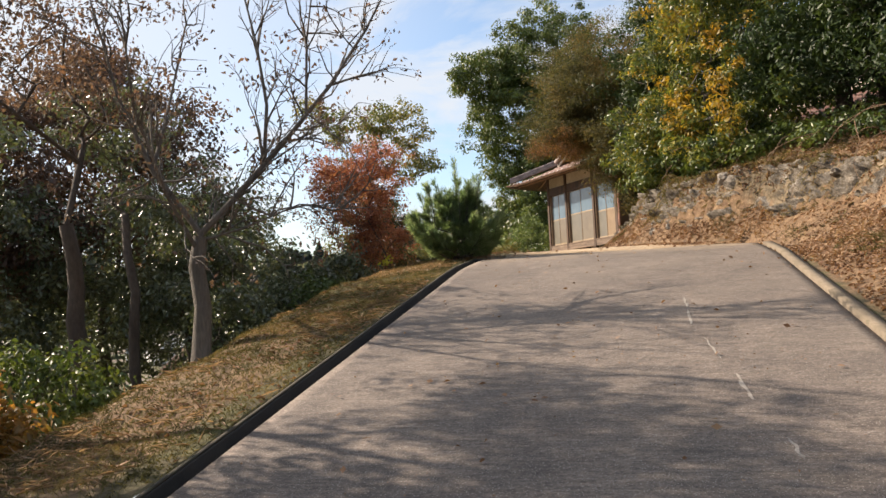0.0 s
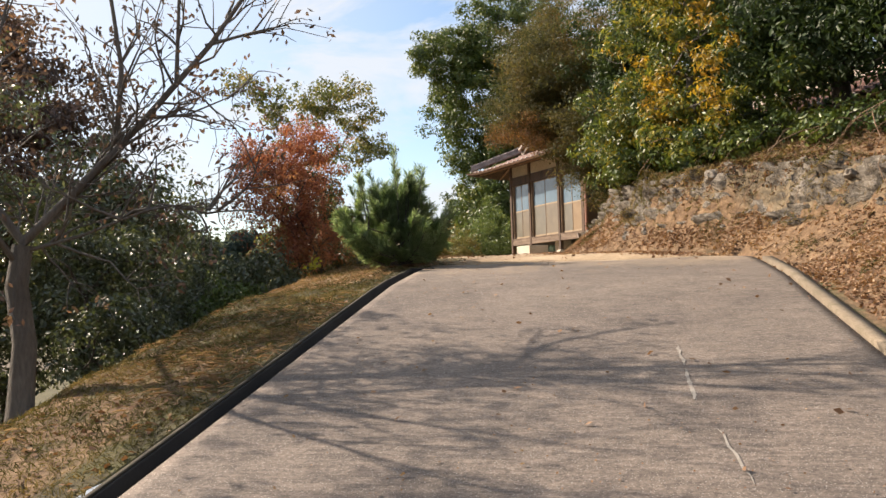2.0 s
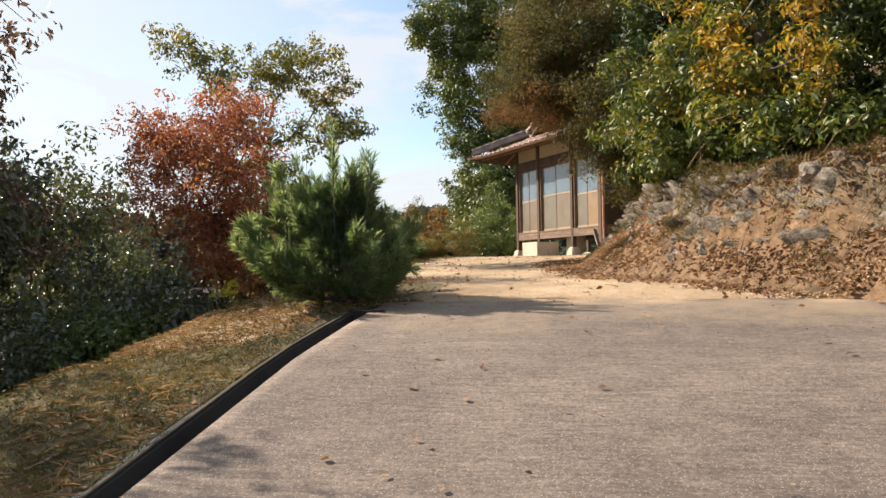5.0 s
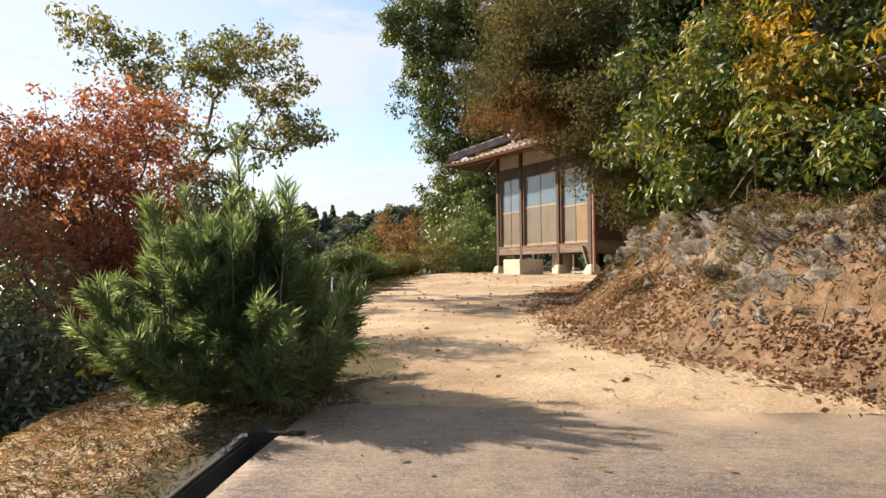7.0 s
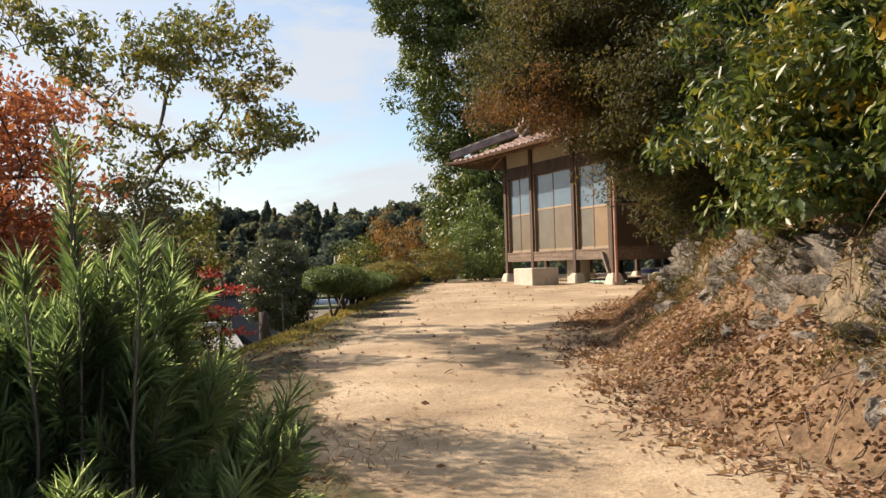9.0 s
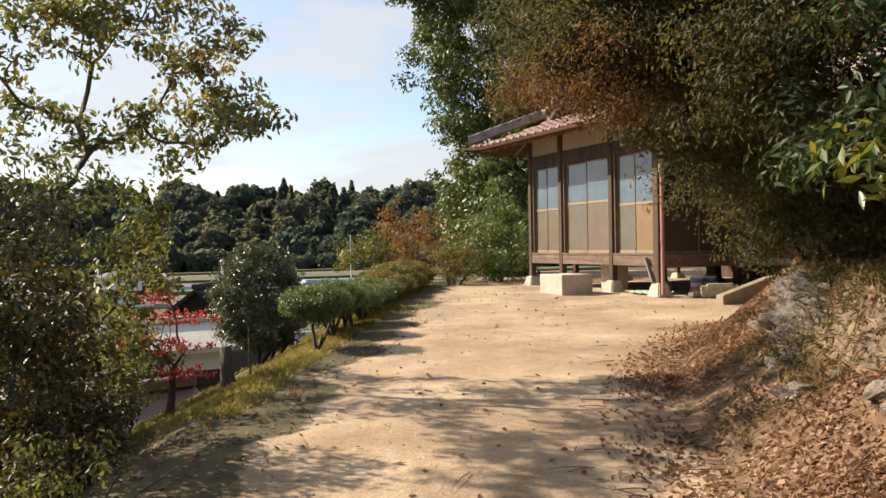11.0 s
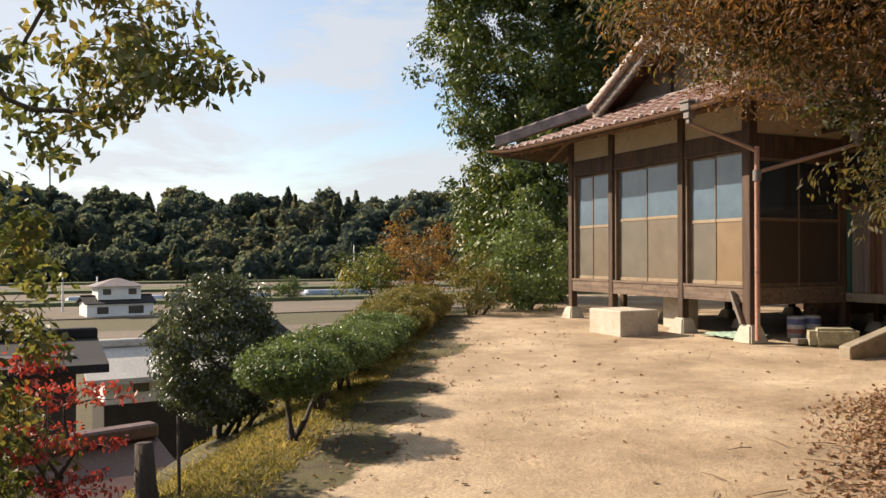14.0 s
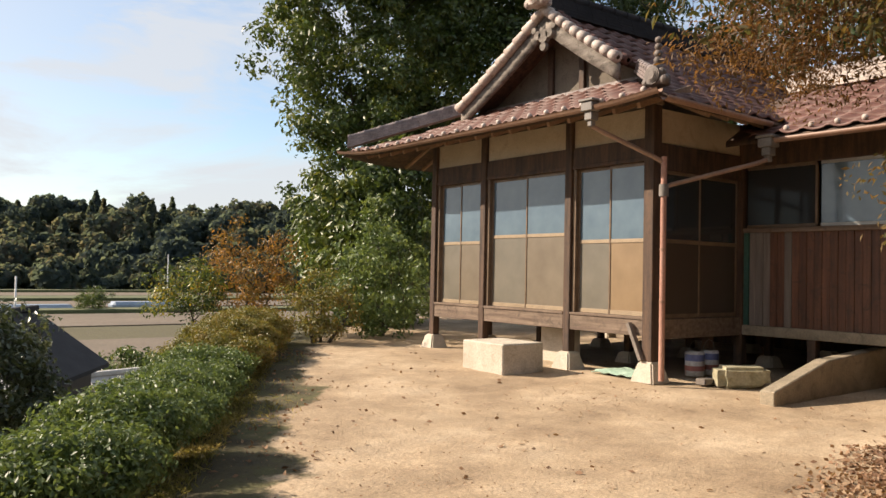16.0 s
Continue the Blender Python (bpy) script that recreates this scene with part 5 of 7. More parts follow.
bm = bmesh.new()
bmesh.ops.create_cube(bm, size=2)
bmesh.ops.bevel(bm, geom=list(bm.edges), offset=0.3, segments=2, affect="EDGES")
bmesh.ops.subdivide_edges(bm, edges=bm.edges, cuts=2, use_grid_fill=True)
for v in bm.verts:
    v.co += v.co.normalized() * 0.10 * (noise.noise(v.co * 1.4) + 0.4 * noise.noise(v.co * 4.0))
    v.co.z *= 1.0 - 0.14 * v.co.x
bmesh.ops.transform(bm, matrix=pose(15.3, 22.42, YARD + 0.10, 2, -3, -38) @ Matrix.Diagonal((0.30, 0.17, 0.115, 1)), verts=bm.verts)
tagged(part("stone", bm, M_STONE), "squarish yellowish boulder lying beside the house", "stone")


def paint_can(x, y, label):
    e = empty("paint_can", x, y, YARD, label, "can")
    tubes("body", [[((0, 0, 0.0), 0.0), ((0, 0, 0.002), 0.116), ((0, 0, 0.30), 0.118), ((0, 0, 0.305), 0.106), ((0, 0, 0.27), 0.104), ((0, 0, 0.268), 0.0)]], M_CAN, e, 18)
    tubes("band", [[((0, 0, 0.19), 0.1195), ((0, 0, 0.27), 0.1205)]], M_CAN_BLUE, e, 18, "faded blue band")
    tubes("print", [[((0, 0, 0.07), 0.1195), ((0, 0, 0.13), 0.1198)]], M_CAN_RED, e, 18, "faded red print")
    tubes("handle", [[(Vector((0.12 * math.cos(t), 0.0, 0.28 + 0.16 * math.sin(t))), 0.003) for t in np.linspace(0, math.pi, 9)]], M_HOPPER, e, 5)
    return e


paint_can(15.5, 23.2, "white paint can with faded blue and red print")
paint_can(15.82, 23.22, "dirty white paint can standing in shade")
tagged(boxed("floor_plank", (14.9, 22.62, YARD - 0.01, 15.3, 22.75, YARD + 0.06), M_BOARD_GREY), "short grey timber offcut on the ground", "plank")
bm = bmesh.new()
bmesh.ops.create_grid(bm, x_segments=14, y_segments=10, size=0.5)
for v in bm.verts:
    v.co = Vector((14.85 + v.co.x * 0.6, 23.7 + v.co.y * 0.7, YARD + 0.03 + 0.02 * math.sin(v.co.x * 31) + 0.012 * math.sin(v.co.y * 23)))
net = part("green_mesh_sheet", bm, M_GREEN)
net.modifiers.new("thick", "SOLIDIFY").thickness = 0.006
tagged(net, "crumpled pale green plastic mesh sheet on the ground", "sheet")

# low wall beside the yard
bm = bmesh.new()
pr = [(14.56, YARD - 0.25), (14.56, YARD + 0.08), (15.62, YARD + 0.35), (17.0, YARD + 0.44), (17.0, YARD - 0.25)]
fa = [bm.verts.new((x, 21.55, z)) for x, z in pr]
fb = [bm.verts.new((x, 21.72, z)) for x, z in pr]
bm.faces.new(fa)
bm.faces.new(fb[::-1])
for k in range(5):
    bm.faces.new((fa[k], fb[k], fb[(k + 1) % 5], fa[(k + 1) % 5]))
bmesh.ops.recalc_face_normals(bm, faces=bm.faces)
bmesh.ops.bevel(bm, geom=list(bm.edges), offset=0.012, segments=1, affect="EDGES")
tagged(part("low_wall", bm, M_CONC_OLD), "low sloping stained concrete wall at the yard edge", "low wall")


# ---- trees: beyond the house ----
tree("evergreen_tree", "tall broadleaf evergreen tree with dense glossy crown", (17.0, 34.6, gz(17.0, 34.6)), (17.0, 34.6, 6.5),
     [(17.1, 33.6, 6.2, 1.9, 1.8, 2.9, 230), (17.5, 34.2, 10.6, 2.9, 2.5, 2.9, 360), (18.9, 34.0, 13.6, 3.0, 2.6, 2.4, 260), (16.4, 32.3, 5.0, 1.3, 1.5, 1.7, 120), (20.4, 33.4, 9.5, 2.6, 2.2, 3.4, 280), (15.4, 34.4, 12.4, 1.7, 1.5, 1.3, 100), (22.8, 32.5, 11.0, 2.6, 2.2, 3.0, 200)],
     11, L_BROAD, M_BARK_DARK, 0.22, 0.42, 105, 0.15, shell=0.55, droop=0.45, width=0.42, ragged=0.15)
bush("shrub", "green leafy shrub at the foot of the evergreen", 14.9, 29.6, [(14.7, 29.5, 4.2, 0.8, 0.9, 0.9, 70), (15.4, 30.3, 4.6, 0.9, 0.9, 1.2, 70)], 21, L_HEDGE, 0.26, 70, 0.09)
bush("shrub", "rusty green shrub beyond the yard", 13.3, 29.0, [(13.3, 29.0, 3.95, 0.65, 0.6, 0.55, 70)], 22, L_HEDGE_OLD, 0.2, 70, 0.055)
bush("shrub", "orange autumn shrub beyond the hedge", 13.0, 31.2, [(13.0, 31.2, 4.5, 0.8, 0.8, 0.9, 70)], 23, L_ORANGE, 0.25, 60, 0.07)
bush("shrub", "pale green shrub beyond the hedge", 11.9, 31.3, [(11.9, 31.3, 4.2, 0.7, 0.8, 0.6, 50)], 24, L_YELLOW, 0.25, 60, 0.07)

# ---- trees on the bank to the right of the drive ----
tree("oak_tree", "yellow-green oak with autumn leaves hanging over the bank", (9.4, 12.3, gz(9.4, 12.3)), (9.2, 12.4, 5.6),
     [(8.5, 12.7, 4.9, 0.7, 1.0, 0.75, 52), (8.6, 11.8, 6.2, 0.9, 1.0, 0.9, 54), (9.3, 13.0, 6.6, 1.0, 1.0, 1.0, 46), (9.3, 12.0, 7.9, 1.4, 1.3, 1.1, 100), (9.0, 11.0, 4.9, 0.75, 0.9, 0.85, 46), (8.3, 11.6, 4.5, 0.45, 0.9, 0.35, 22), (8.6, 13.4, 4.6, 0.4, 0.7, 0.4, 20)],
     31, L_YELLOW, M_BARK, 0.10, 0.23, 105, 0.09, width=0.36, ragged=0.4)
tree("gold_tree", "slender tree with gold and orange autumn leaves among the oaks", (9.3, 11.6, gz(9.3, 11.6)), (9.0, 11.7, 5.2),
     [(8.3, 11.9, 5.35, 0.4, 0.4, 0.35, 6), (8.5, 12.7, 5.9, 0.4, 0.4, 0.35, 5), (8.3, 11.1, 6.0, 0.35, 0.4, 0.5, 6), (8.4, 12.2, 6.9, 0.5, 0.6, 0.3, 6), (8.2, 10.9, 4.7, 0.3, 0.4, 0.25, 4), (8.15, 12.0, 4.95, 0.3, 0.5, 0.35, 9), (8.35, 12.4, 4.8, 0.25, 0.4, 0.3, 6), (8.1, 10.8, 5.3, 0.35, 0.45, 0.4, 7)],
     36, L_GOLD, M_BARK, 0.05, 0.19, 55, 0.085, width=0.4, ragged=0.5)
tree("oak_tree", "dark green oak hanging over the bank", (10.9, 14.5, gz(10.9, 14.5)), (10.7, 14.5, 5.8),
     [(9.8, 14.4, 5.2, 0.9, 0.9, 0.7, 80), (10.1, 15.0, 6.6, 1.0, 1.1, 0.9, 100), (10.7, 14.2, 7.8, 1.4, 1.4, 1.1, 120), (9.7, 14.0, 7.4, 0.9, 0.9, 0.6, 50)],
     32, L_DARKGREEN, M_BARK, 0.10, 0.28, 115, 0.085, width=0.36, ragged=0.32)
tree("oak_tree", "dark green tree leaning over the rock bank", (10.2, 9.6, gz(10.2, 9.6)), (9.9, 9.8, 5.8),
     [(9.1, 10.3, 5.6, 0.9, 0.9, 0.8, 80), (9.2, 9.4, 6.6, 1.1, 1.1, 1.0, 100), (9.4, 8.4, 5.6, 1.0, 1.1, 0.8, 80), (9.8, 9.4, 8.2, 1.6, 1.7, 1.2, 130)],
     33, L_DARKGREEN, M_BARK_DARK, 0.12, 0.32, 90, 0.10, width=0.36, ragged=0.3)
tree("oak_tree", "dark green tree on the wooded slope", (10.0, 6.3, gz(10.0, 6.3)), (9.8, 6.4, 5.2),
     [(9.0, 6.8, 5.0, 1.0, 1.1, 0.8, 90), (9.3, 5.8, 6.4, 1.3, 1.3, 1.1, 120), (9.6, 7.4, 7.2, 1.4, 1.4, 1.2, 110)],
     34, L_DARKGREEN, M_BARK_DARK, 0.12, 0.38, 75, 0.12, width=0.36)
for k, (x, y, h, r, lf) in enumerate(((12.6, 12.4, 8.5, 2.3, L_BROAD), (12.4, 8.2, 8.0, 2.3, L_DARKGREEN), (12.2, 4.2, 7.5, 2.3, L_BROAD), (14.0, 16.0, 9.0, 2.0, L_DARKGREEN), (15.5, 10.5, 9.5, 2.8, L_DARKGREEN), (11.2, 0.6, 7.0, 2.3, L_DARKGREEN), (9.6, -3.2, 7.0, 2.2, L_BROAD), (16.2, 6.0, 9.0, 2.8, L_BROAD), (23.6, 28.5, 10.5, 2.6, L_DARKGREEN), (23.6, 23.5, 10.0, 2.8, L_DARKGREEN), (23.2, 18.5, 9.5, 2.8, L_DARKGREEN))):
    z = gz(x, y)
    tree("slope_tree", "dense dark green tree on the wooded slope", (x, y, z), (x, y, z + h * 0.3),
         [(x, y, z + h * 0.36, r, r, h * 0.3, 130), (x - 0.3, y + 0.2, z + h * 0.7, r * 0.95, r * 0.95, h * 0.28, 150)], 40 + k, lf, M_BARK_DARK, 0.15, 0.55, 48, 0.19, group="trees on the slope", shell=0.4)
# dark brownish tree that hangs over the path before the house
over = tree("overhanging_tree", "dark bronze-leaved tree arching over the path by the house", (12.4, 17.6, gz(12.4, 17.6)), (11.9, 17.9, 5.9),
     [(10.3, 18.3, 6.5, 1.35, 1.2, 0.75, 130), (9.6, 17.5, 6.3, 0.85, 0.9, 0.5, 110), (9.55, 17.8, 5.95, 0.55, 0.6, 0.3, 70), (9.3, 16.9, 7.0, 0.8, 0.9, 0.7, 80), (10.45, 17.35, 5.75, 0.7, 0.8, 0.55, 80), (11.8, 19.1, 6.8, 0.9, 1.0, 0.6, 90), (11.1, 17.2, 5.2, 0.9, 1.2, 0.9, 120), (9.9, 16.0, 5.6, 0.7, 0.8, 0.7, 80), (10.4, 16.4, 6.6, 1.1, 1.3, 1.0, 120), (10.9, 15.6, 5.2, 0.7, 0.8, 0.7, 70), (9.9, 17.4, 7.6, 1.1, 1.2, 0.8, 90), (11.5, 18.2, 7.9, 1.9, 1.9, 1.1, 160), (12.3, 18.4, 5.2, 0.7, 0.8, 0.7, 70)],
     51, L_BROWN, M_BARK_DARK, 0.13, 0.34, 150, 0.056, flatten=0.5, width=0.36, shell=0.3, droop=0.4)
rng = np.random.default_rng(57)
tc = clumps([(9.1, 17.4, 5.9, 0.45, 0.6, 0.2, 20), (9.8, 18.1, 5.9, 0.7, 0.6, 0.25, 36), (10.8, 18.9, 6.1, 0.8, 0.7, 0.3, 44), (11.2, 19.5, 6.3, 0.6, 0.5, 0.35, 30), (10.4, 18.4, 6.3, 0.5, 0.5, 0.3, 20), (8.75, 17.55, 5.62, 0.4, 0.4, 0.16, 22), (9.3, 17.2, 5.5, 0.4, 0.4, 0.2, 22), (11.2, 19.6, 5.85, 0.5, 0.4, 0.22, 24), (11.9, 19.6, 5.95, 0.5, 0.4, 0.25, 20)], rng, 0.3) - np.array(over.location)
v, f = foliage(tc, 0.24, 85, 0.042, rng, flatten=0.5, width=0.3, droop=0.5)
raw("outer_leaves", v, f, L_RUST, over, "orange-bronze leaves at the branch tips")
bush("shrub", "dark tangled shrub at the end of the rock bank", 11.6, 17.0, [(11.4, 17.0, 4.55, 0.55, 1.0, 0.5, 70), (10.9, 16.0, 4.5, 0.5, 0.8, 0.4, 50)], 52, L_BROWN, 0.2, 60, 0.055)
bush("shrub", "low mixed shrub on top of the rocks", 8.9, 12.6, [(8.55, 12.5, 4.3, 0.5, 0.9, 0.35, 60), (8.9, 13.3, 4.45, 0.4, 0.5, 0.3, 30)], 53, L_BROAD, 0.2, 45, 0.08)
bush("shrub", "low rusty shrub on top of the rocks", 9.0, 10.4, [(8.5, 11.0, 4.0, 0.45, 0.9, 0.35, 55), (8.8, 9.4, 3.9, 0.5, 0.9, 0.4, 50)], 54, L_BROAD, 0.22, 40, 0.08)

# ---- trees to the left of the drive ----
def bare_tree():
    """Half-bare tree on the verge: pale trunk, long rising limbs, fine twigs and the last leaves."""
    rng = np.random.default_rng(61)
    b = np.array((0.1, 9.2, gz(0.1, 9.2)))
    e = empty("bare_tree", *b, "half-bare grey tree leaning over the grassy verge", "tree")
    k = np.array((0.12, 9.18, 2.85)) - b
    tubes("trunk", [[((0, 0, -0.15), 0.13), ((0.0, 0, 0.1), 0.095), ((0.03, 0, 0.55), 0.083), ((-0.02, 0.01, 0.95), 0.078), (tuple(k), 0.07)]], M_BARK, e, 10)
    main = [(((0.12, 9.18, 2.85), (0.45, 9.12, 3.2), (0.92, 9.06, 3.77), (1.36, 8.96, 4.34), (1.76, 8.85, 4.91), (1.95, 8.78, 5.3)), 0.05),
            (((0.3, 9.15, 3.05), (0.72, 9.1, 3.5), (0.78, 9.08, 4.15), (0.7, 9.09, 4.75), (0.5, 9.1, 5.6)), 0.04),
            (((1.36, 8.96, 4.34), (1.7, 8.88, 4.45), (1.88, 8.85, 4.7)), 0.022), (((1.15, 9.0, 4.05), (1.18, 9.0, 4.8), (1.3, 9.0, 5.7)), 0.024),
            (((0.12, 9.18, 2.85), (-0.3, 9.3, 3.5), (-0.6, 9.3, 4.2), (-0.8, 9.2, 5.0)), 0.045), (((0.1, 9.18, 2.8), (0.5, 9.0, 2.92), (1.0, 8.8, 3.1), (1.4, 8.6, 3.05)), 0.022),
            (((-0.3, 9.3, 3.5), (-0.1, 9.6, 4.3), (0.1, 9.8, 5.2)), 0.03), (((0.92, 9.06, 3.77), (1.3, 9.4, 3.9), (1.8, 9.7, 4.2)), 0.02), (((0.1, 9.18, 2.7), (-0.2, 8.8, 3.2), (-0.5, 8.3, 3.9), (-0.6, 7.9, 4.8)), 0.03)]
    paths, tips = [], []
    for pts, r0 in main:
        pts = [np.array(p) - b for p in pts]
        n = len(pts)
        paths.append([(p + rng.normal(0, 0.01, 3), 0.72 * r0 * (1 - 0.75 * i / (n - 1))) for i, p in enumerate(pts)])
        for i in range(1, n):
            for _ in range(5):
                t = rng.uniform(0, 1)
                src = pts[i - 1] * (1 - t) + pts[i] * t
                d = (pts[i] - pts[i - 1]) / np.linalg.norm(pts[i] - pts[i - 1]) + rng.normal(0, 0.65, 3) + np.array((0.1, 0, 0.25))
                ln = rng.uniform(0.3, 0.85)
                end = src + d / np.linalg.norm(d) * ln
                if end[0] + b[0] > 1.95:
                    continue
                tw = curve_path(src, end, 0.011, 0.004, rng, 5, 0.05, 0.08)
                paths.append(tw)
                for _ in range(4):
                    s2 = tw[rng.integers(1, 6)][0]
                    d2 = d / np.linalg.norm(d) + rng.normal(0, 0.6, 3)
                    e2 = s2 + d2 / np.linalg.norm(d2) * rng.uniform(0.15, 0.45)
                    paths.append(curve_path(s2, e2, 0.005, 0.002, rng, 3, 0.05, 0.1))
                    tips.append(e2)
    tubes("twig_mass", [p_ for p_ in paths if p_[0][1] <= 0.012], M_BARK, e, 4)["kind"] = "stuff"
    for p_ in paths:
        if p_[0][1] > 0.012:
            tubes("limb", [p_], M_BARK, e, 7)
    tips = np.array(tips)
    tips = tips[rng.permutation(len(tips))[:int(len(tips) * 0.6)]]
    v, f = foliage(tips, 0.12, 7, 0.055, rng, droop=0.6)
    raw("crown", v, f, L_PURPLE, e)


bare_tree()
tree("maple_tree", "dark purple-leaved maple in the shade below the drive", (-0.75, 18.5, gz(-0.75, 18.5)), (-0.75, 18.5, 2.8),
     [(-0.5, 18.2, 5.5, 1.95, 1.6, 1.35, 150), (-1.8, 17.4, 4.1, 1.75, 1.5, 1.1, 120), (-1.0, 19.0, 7.0, 1.1, 1.2, 0.8, 70), (0.75, 17.4, 3.8, 1.1, 1.1, 0.7, 70)], 62, L_PURPLE, M_BARK_DARK, 0.11, 0.48, 85, 0.11, flatten=0.45, shell=0.2)
tree("maple_tree", "dark purple-leaved maple in the shade below the drive", (-3.75, 17.4, gz(-3.75, 17.4)), (-3.6, 17.4, 2.5),
     [(-3.45, 18.2, 5.6, 1.9, 1.7, 1.3, 120), (-2.7, 16.6, 3.4, 1.5, 1.3, 0.9, 80)], 63, L_PURPLE, M_BARK_DARK, 0.12, 0.5, 85, 0.12, flatten=0.45, shell=0.2)
tree("maple_tree", "tall dark purple-leaved maple on the bank beside the drive", (-1.1, 11.4, gz(-1.1, 11.4)), (-1.15, 11.3, 3.2),
     [(-1.4, 11.0, 5.3, 1.1, 1.0, 0.7, 44), (-0.7, 11.6, 4.7, 0.8, 0.8, 0.5, 28), (-2.1, 11.2, 5.2, 0.9, 0.9, 0.5, 26), (-1.5, 11.6, 6.3, 0.8, 0.8, 0.5, 22)], 64, L_PURPLE, M_BARK_DARK, 0.11, 0.27, 46, 0.06, flatten=0.45, shell=0.15, ragged=0.4)
tree("maple_tree", "dark purple-leaved maple at the foot of the verge", (-2.7, 8.4, gz(-2.7, 8.4)), (-2.6, 8.4, 3.4),
     [(-2.4, 8.3, 5.0, 1.2, 1.2, 0.7, 80), (-3.0, 9.2, 5.6, 1.0, 1.0, 0.6, 50), (-2.2, 7.3, 5.6, 1.0, 1.0, 0.6, 50)], 67, L_PURPLE, M_BARK_DARK, 0.1, 0.3, 60, 0.075, flatten=0.45, shell=0.15, ragged=0.35)
tree("bank_tree", "slender dark-trunked tree on the bank beside the drive", (-0.45, 12.1, gz(-0.45, 12.1)), (-0.5, 12.1, 3.4),
     [(-0.6, 12.3, 4.6, 0.8, 0.8, 0.5, 36), (-0.2, 12.6, 3.6, 0.7, 0.7, 0.4, 28)], 65, L_CAMELLIA, M_BARK_DARK, 0.07, 0.26, 60, 0.08, group="trees below the drive", shell=0.2)
tree("bank_tree", "small spreading tree with bare lower limbs on the bank", (0.6, 13.3, gz(0.6, 13.3)), (0.62, 13.3, 2.2),
     [(0.3, 13.4, 3.2, 0.8, 0.7, 0.35, 30), (1.1, 13.6, 3.0, 0.6, 0.6, 0.3, 24), (0.5, 13.9, 2.5, 0.9, 0.7, 0.3, 24)], 66, L_CAMELLIA, M_BARK_DARK, 0.06, 0.22, 50, 0.075, group="trees below the drive", shell=0.15)
for k, (x, y, h, r, n, lf) in enumerate(((-3.4, 14.4, 7.4, 1.6, 140, L_CAMELLIA), (-1.9, 16.5, 5.8, 1.5, 130, L_CAMELLIA), (0.6, 16.2, 4.6, 1.3, 110, L_CAMELLIA), (1.6, 19.5, 5.2, 1.5, 120, L_CAMELLIA), (2.3, 23.0, 5.4, 1.6, 120, L_CAMELLIA), (-3.6, 7.6, 6.0, 1.5, 120, L_CAMELLIA), (-4.6, 4.4, 6.0, 1.7, 110, L_CAMELLIA), (-0.6, 19.0, 6.0, 1.7, 120, L_CAMELLIA), (-4.2, 14.5, 7.0, 1.9, 120, L_CAMELLIA), (3.0, 26.5, 5.5, 1.5, 110, L_BROAD), (-5.0, -0.5, 6.5, 1.8, 110, L_CAMELLIA))):
    z = gz(x, y)
    tree("bank_tree", "dark green tree growing on the bank below the drive", (x, y, z), (x, y, z + h * 0.35),
         [(x, y, z + h * 0.5, r, r, h * 0.27, n), (x + 0.2, y - 0.2, z + h * 0.78, r * 0.75, r * 0.75, h * 0.2, n // 2)], 70 + k, lf, M_BARK_DARK, 0.08, 0.36, 75, 0.10, group="trees below the drive", shell=0.3)
for k, (x, y, r, h, lf) in enumerate(((3.0, 14.5, 0.55, 0.5, L_CAMELLIA), (0.9, 12.4, 0.6, 0.5, L_CAMELLIA), (-1.2, 9.0, 0.6, 0.5, L_BROAD), (1.9, 14.6, 0.6, 0.55, L_CAMELLIA), (2.6, 16.6, 0.7, 0.7, L_CAMELLIA), (-2.2, 6.8, 0.6, 0.5, L_BROAD), (2.5, 14.1, 0.4, 0.35, L_BROAD), (-1.6, 7.4, 0.4, 0.35, L_ORANGE), (2.3, 15.6, 0.8, 0.8, L_CAMELLIA))):
    z = gz(x, y)
    bush("shrub", "rust-brown undergrowth on the bank" if lf is L_ORANGE else "dark glossy undergrowth shrub on the bank", x, y, [(x, y, z + h, r, r, h, 60)], 90 + k, lf, 0.2, 60, 0.07, group="undergrowth")
# rust-red shrub
bush("red_shrub", "tall rust-red autumn shrub beside the drive", 3.75, 15.3, [(3.55, 15.3, 4.0, 0.8, 0.8, 0.75, 210), (3.85, 15.2, 4.75, 0.5, 0.5, 0.4, 80), (3.85, 15.2, 3.3, 0.6, 0.55, 0.5, 110), (3.2, 15.5, 4.5, 0.5, 0.5, 0.45, 80)], 101, L_RED, 0.17, 52, 0.05, 0.022, 11, ragged=0.35)
# tall airy tree beyond it, several slender stems
tree("olive_tree", "slender tree with airy olive-green crown on the bank", (5.3, 20.1, gz(5.3, 20.1)), (5.5, 20.15, 3.9),
     [(4.6, 19.5, 6.4, 0.95, 0.8, 0.5, 44), (5.6, 19.7, 6.5, 0.75, 0.7, 0.45, 36), (6.4, 20.2, 6.25, 0.6, 0.6, 0.45, 30), (6.75, 20.2, 5.65, 0.5, 0.45, 0.2, 16), (3.6, 19.3, 6.65, 0.6, 0.6, 0.35, 20), (6.2, 20.0, 5.5, 0.6, 0.6, 0.4, 22), (6.1, 20.1, 7.0, 0.7, 0.7, 0.35, 20), (5.0, 20.3, 5.2, 0.9, 0.8, 0.6, 34), (4.8, 19.6, 4.1, 0.8, 0.7, 0.6, 40), (4.6, 19.0, 3.2, 0.7, 0.7, 0.5, 30), (5.9, 20.6, 4.3, 0.5, 0.5, 0.8, 30), (5.6, 20.9, 3.2, 0.5, 0.45, 0.6, 26)],
     103, L_AIRY, M_BARK, 0.06, 0.19, 42, 0.085, stems=3, shell=0.15, droop=0.5, ragged=0.3)
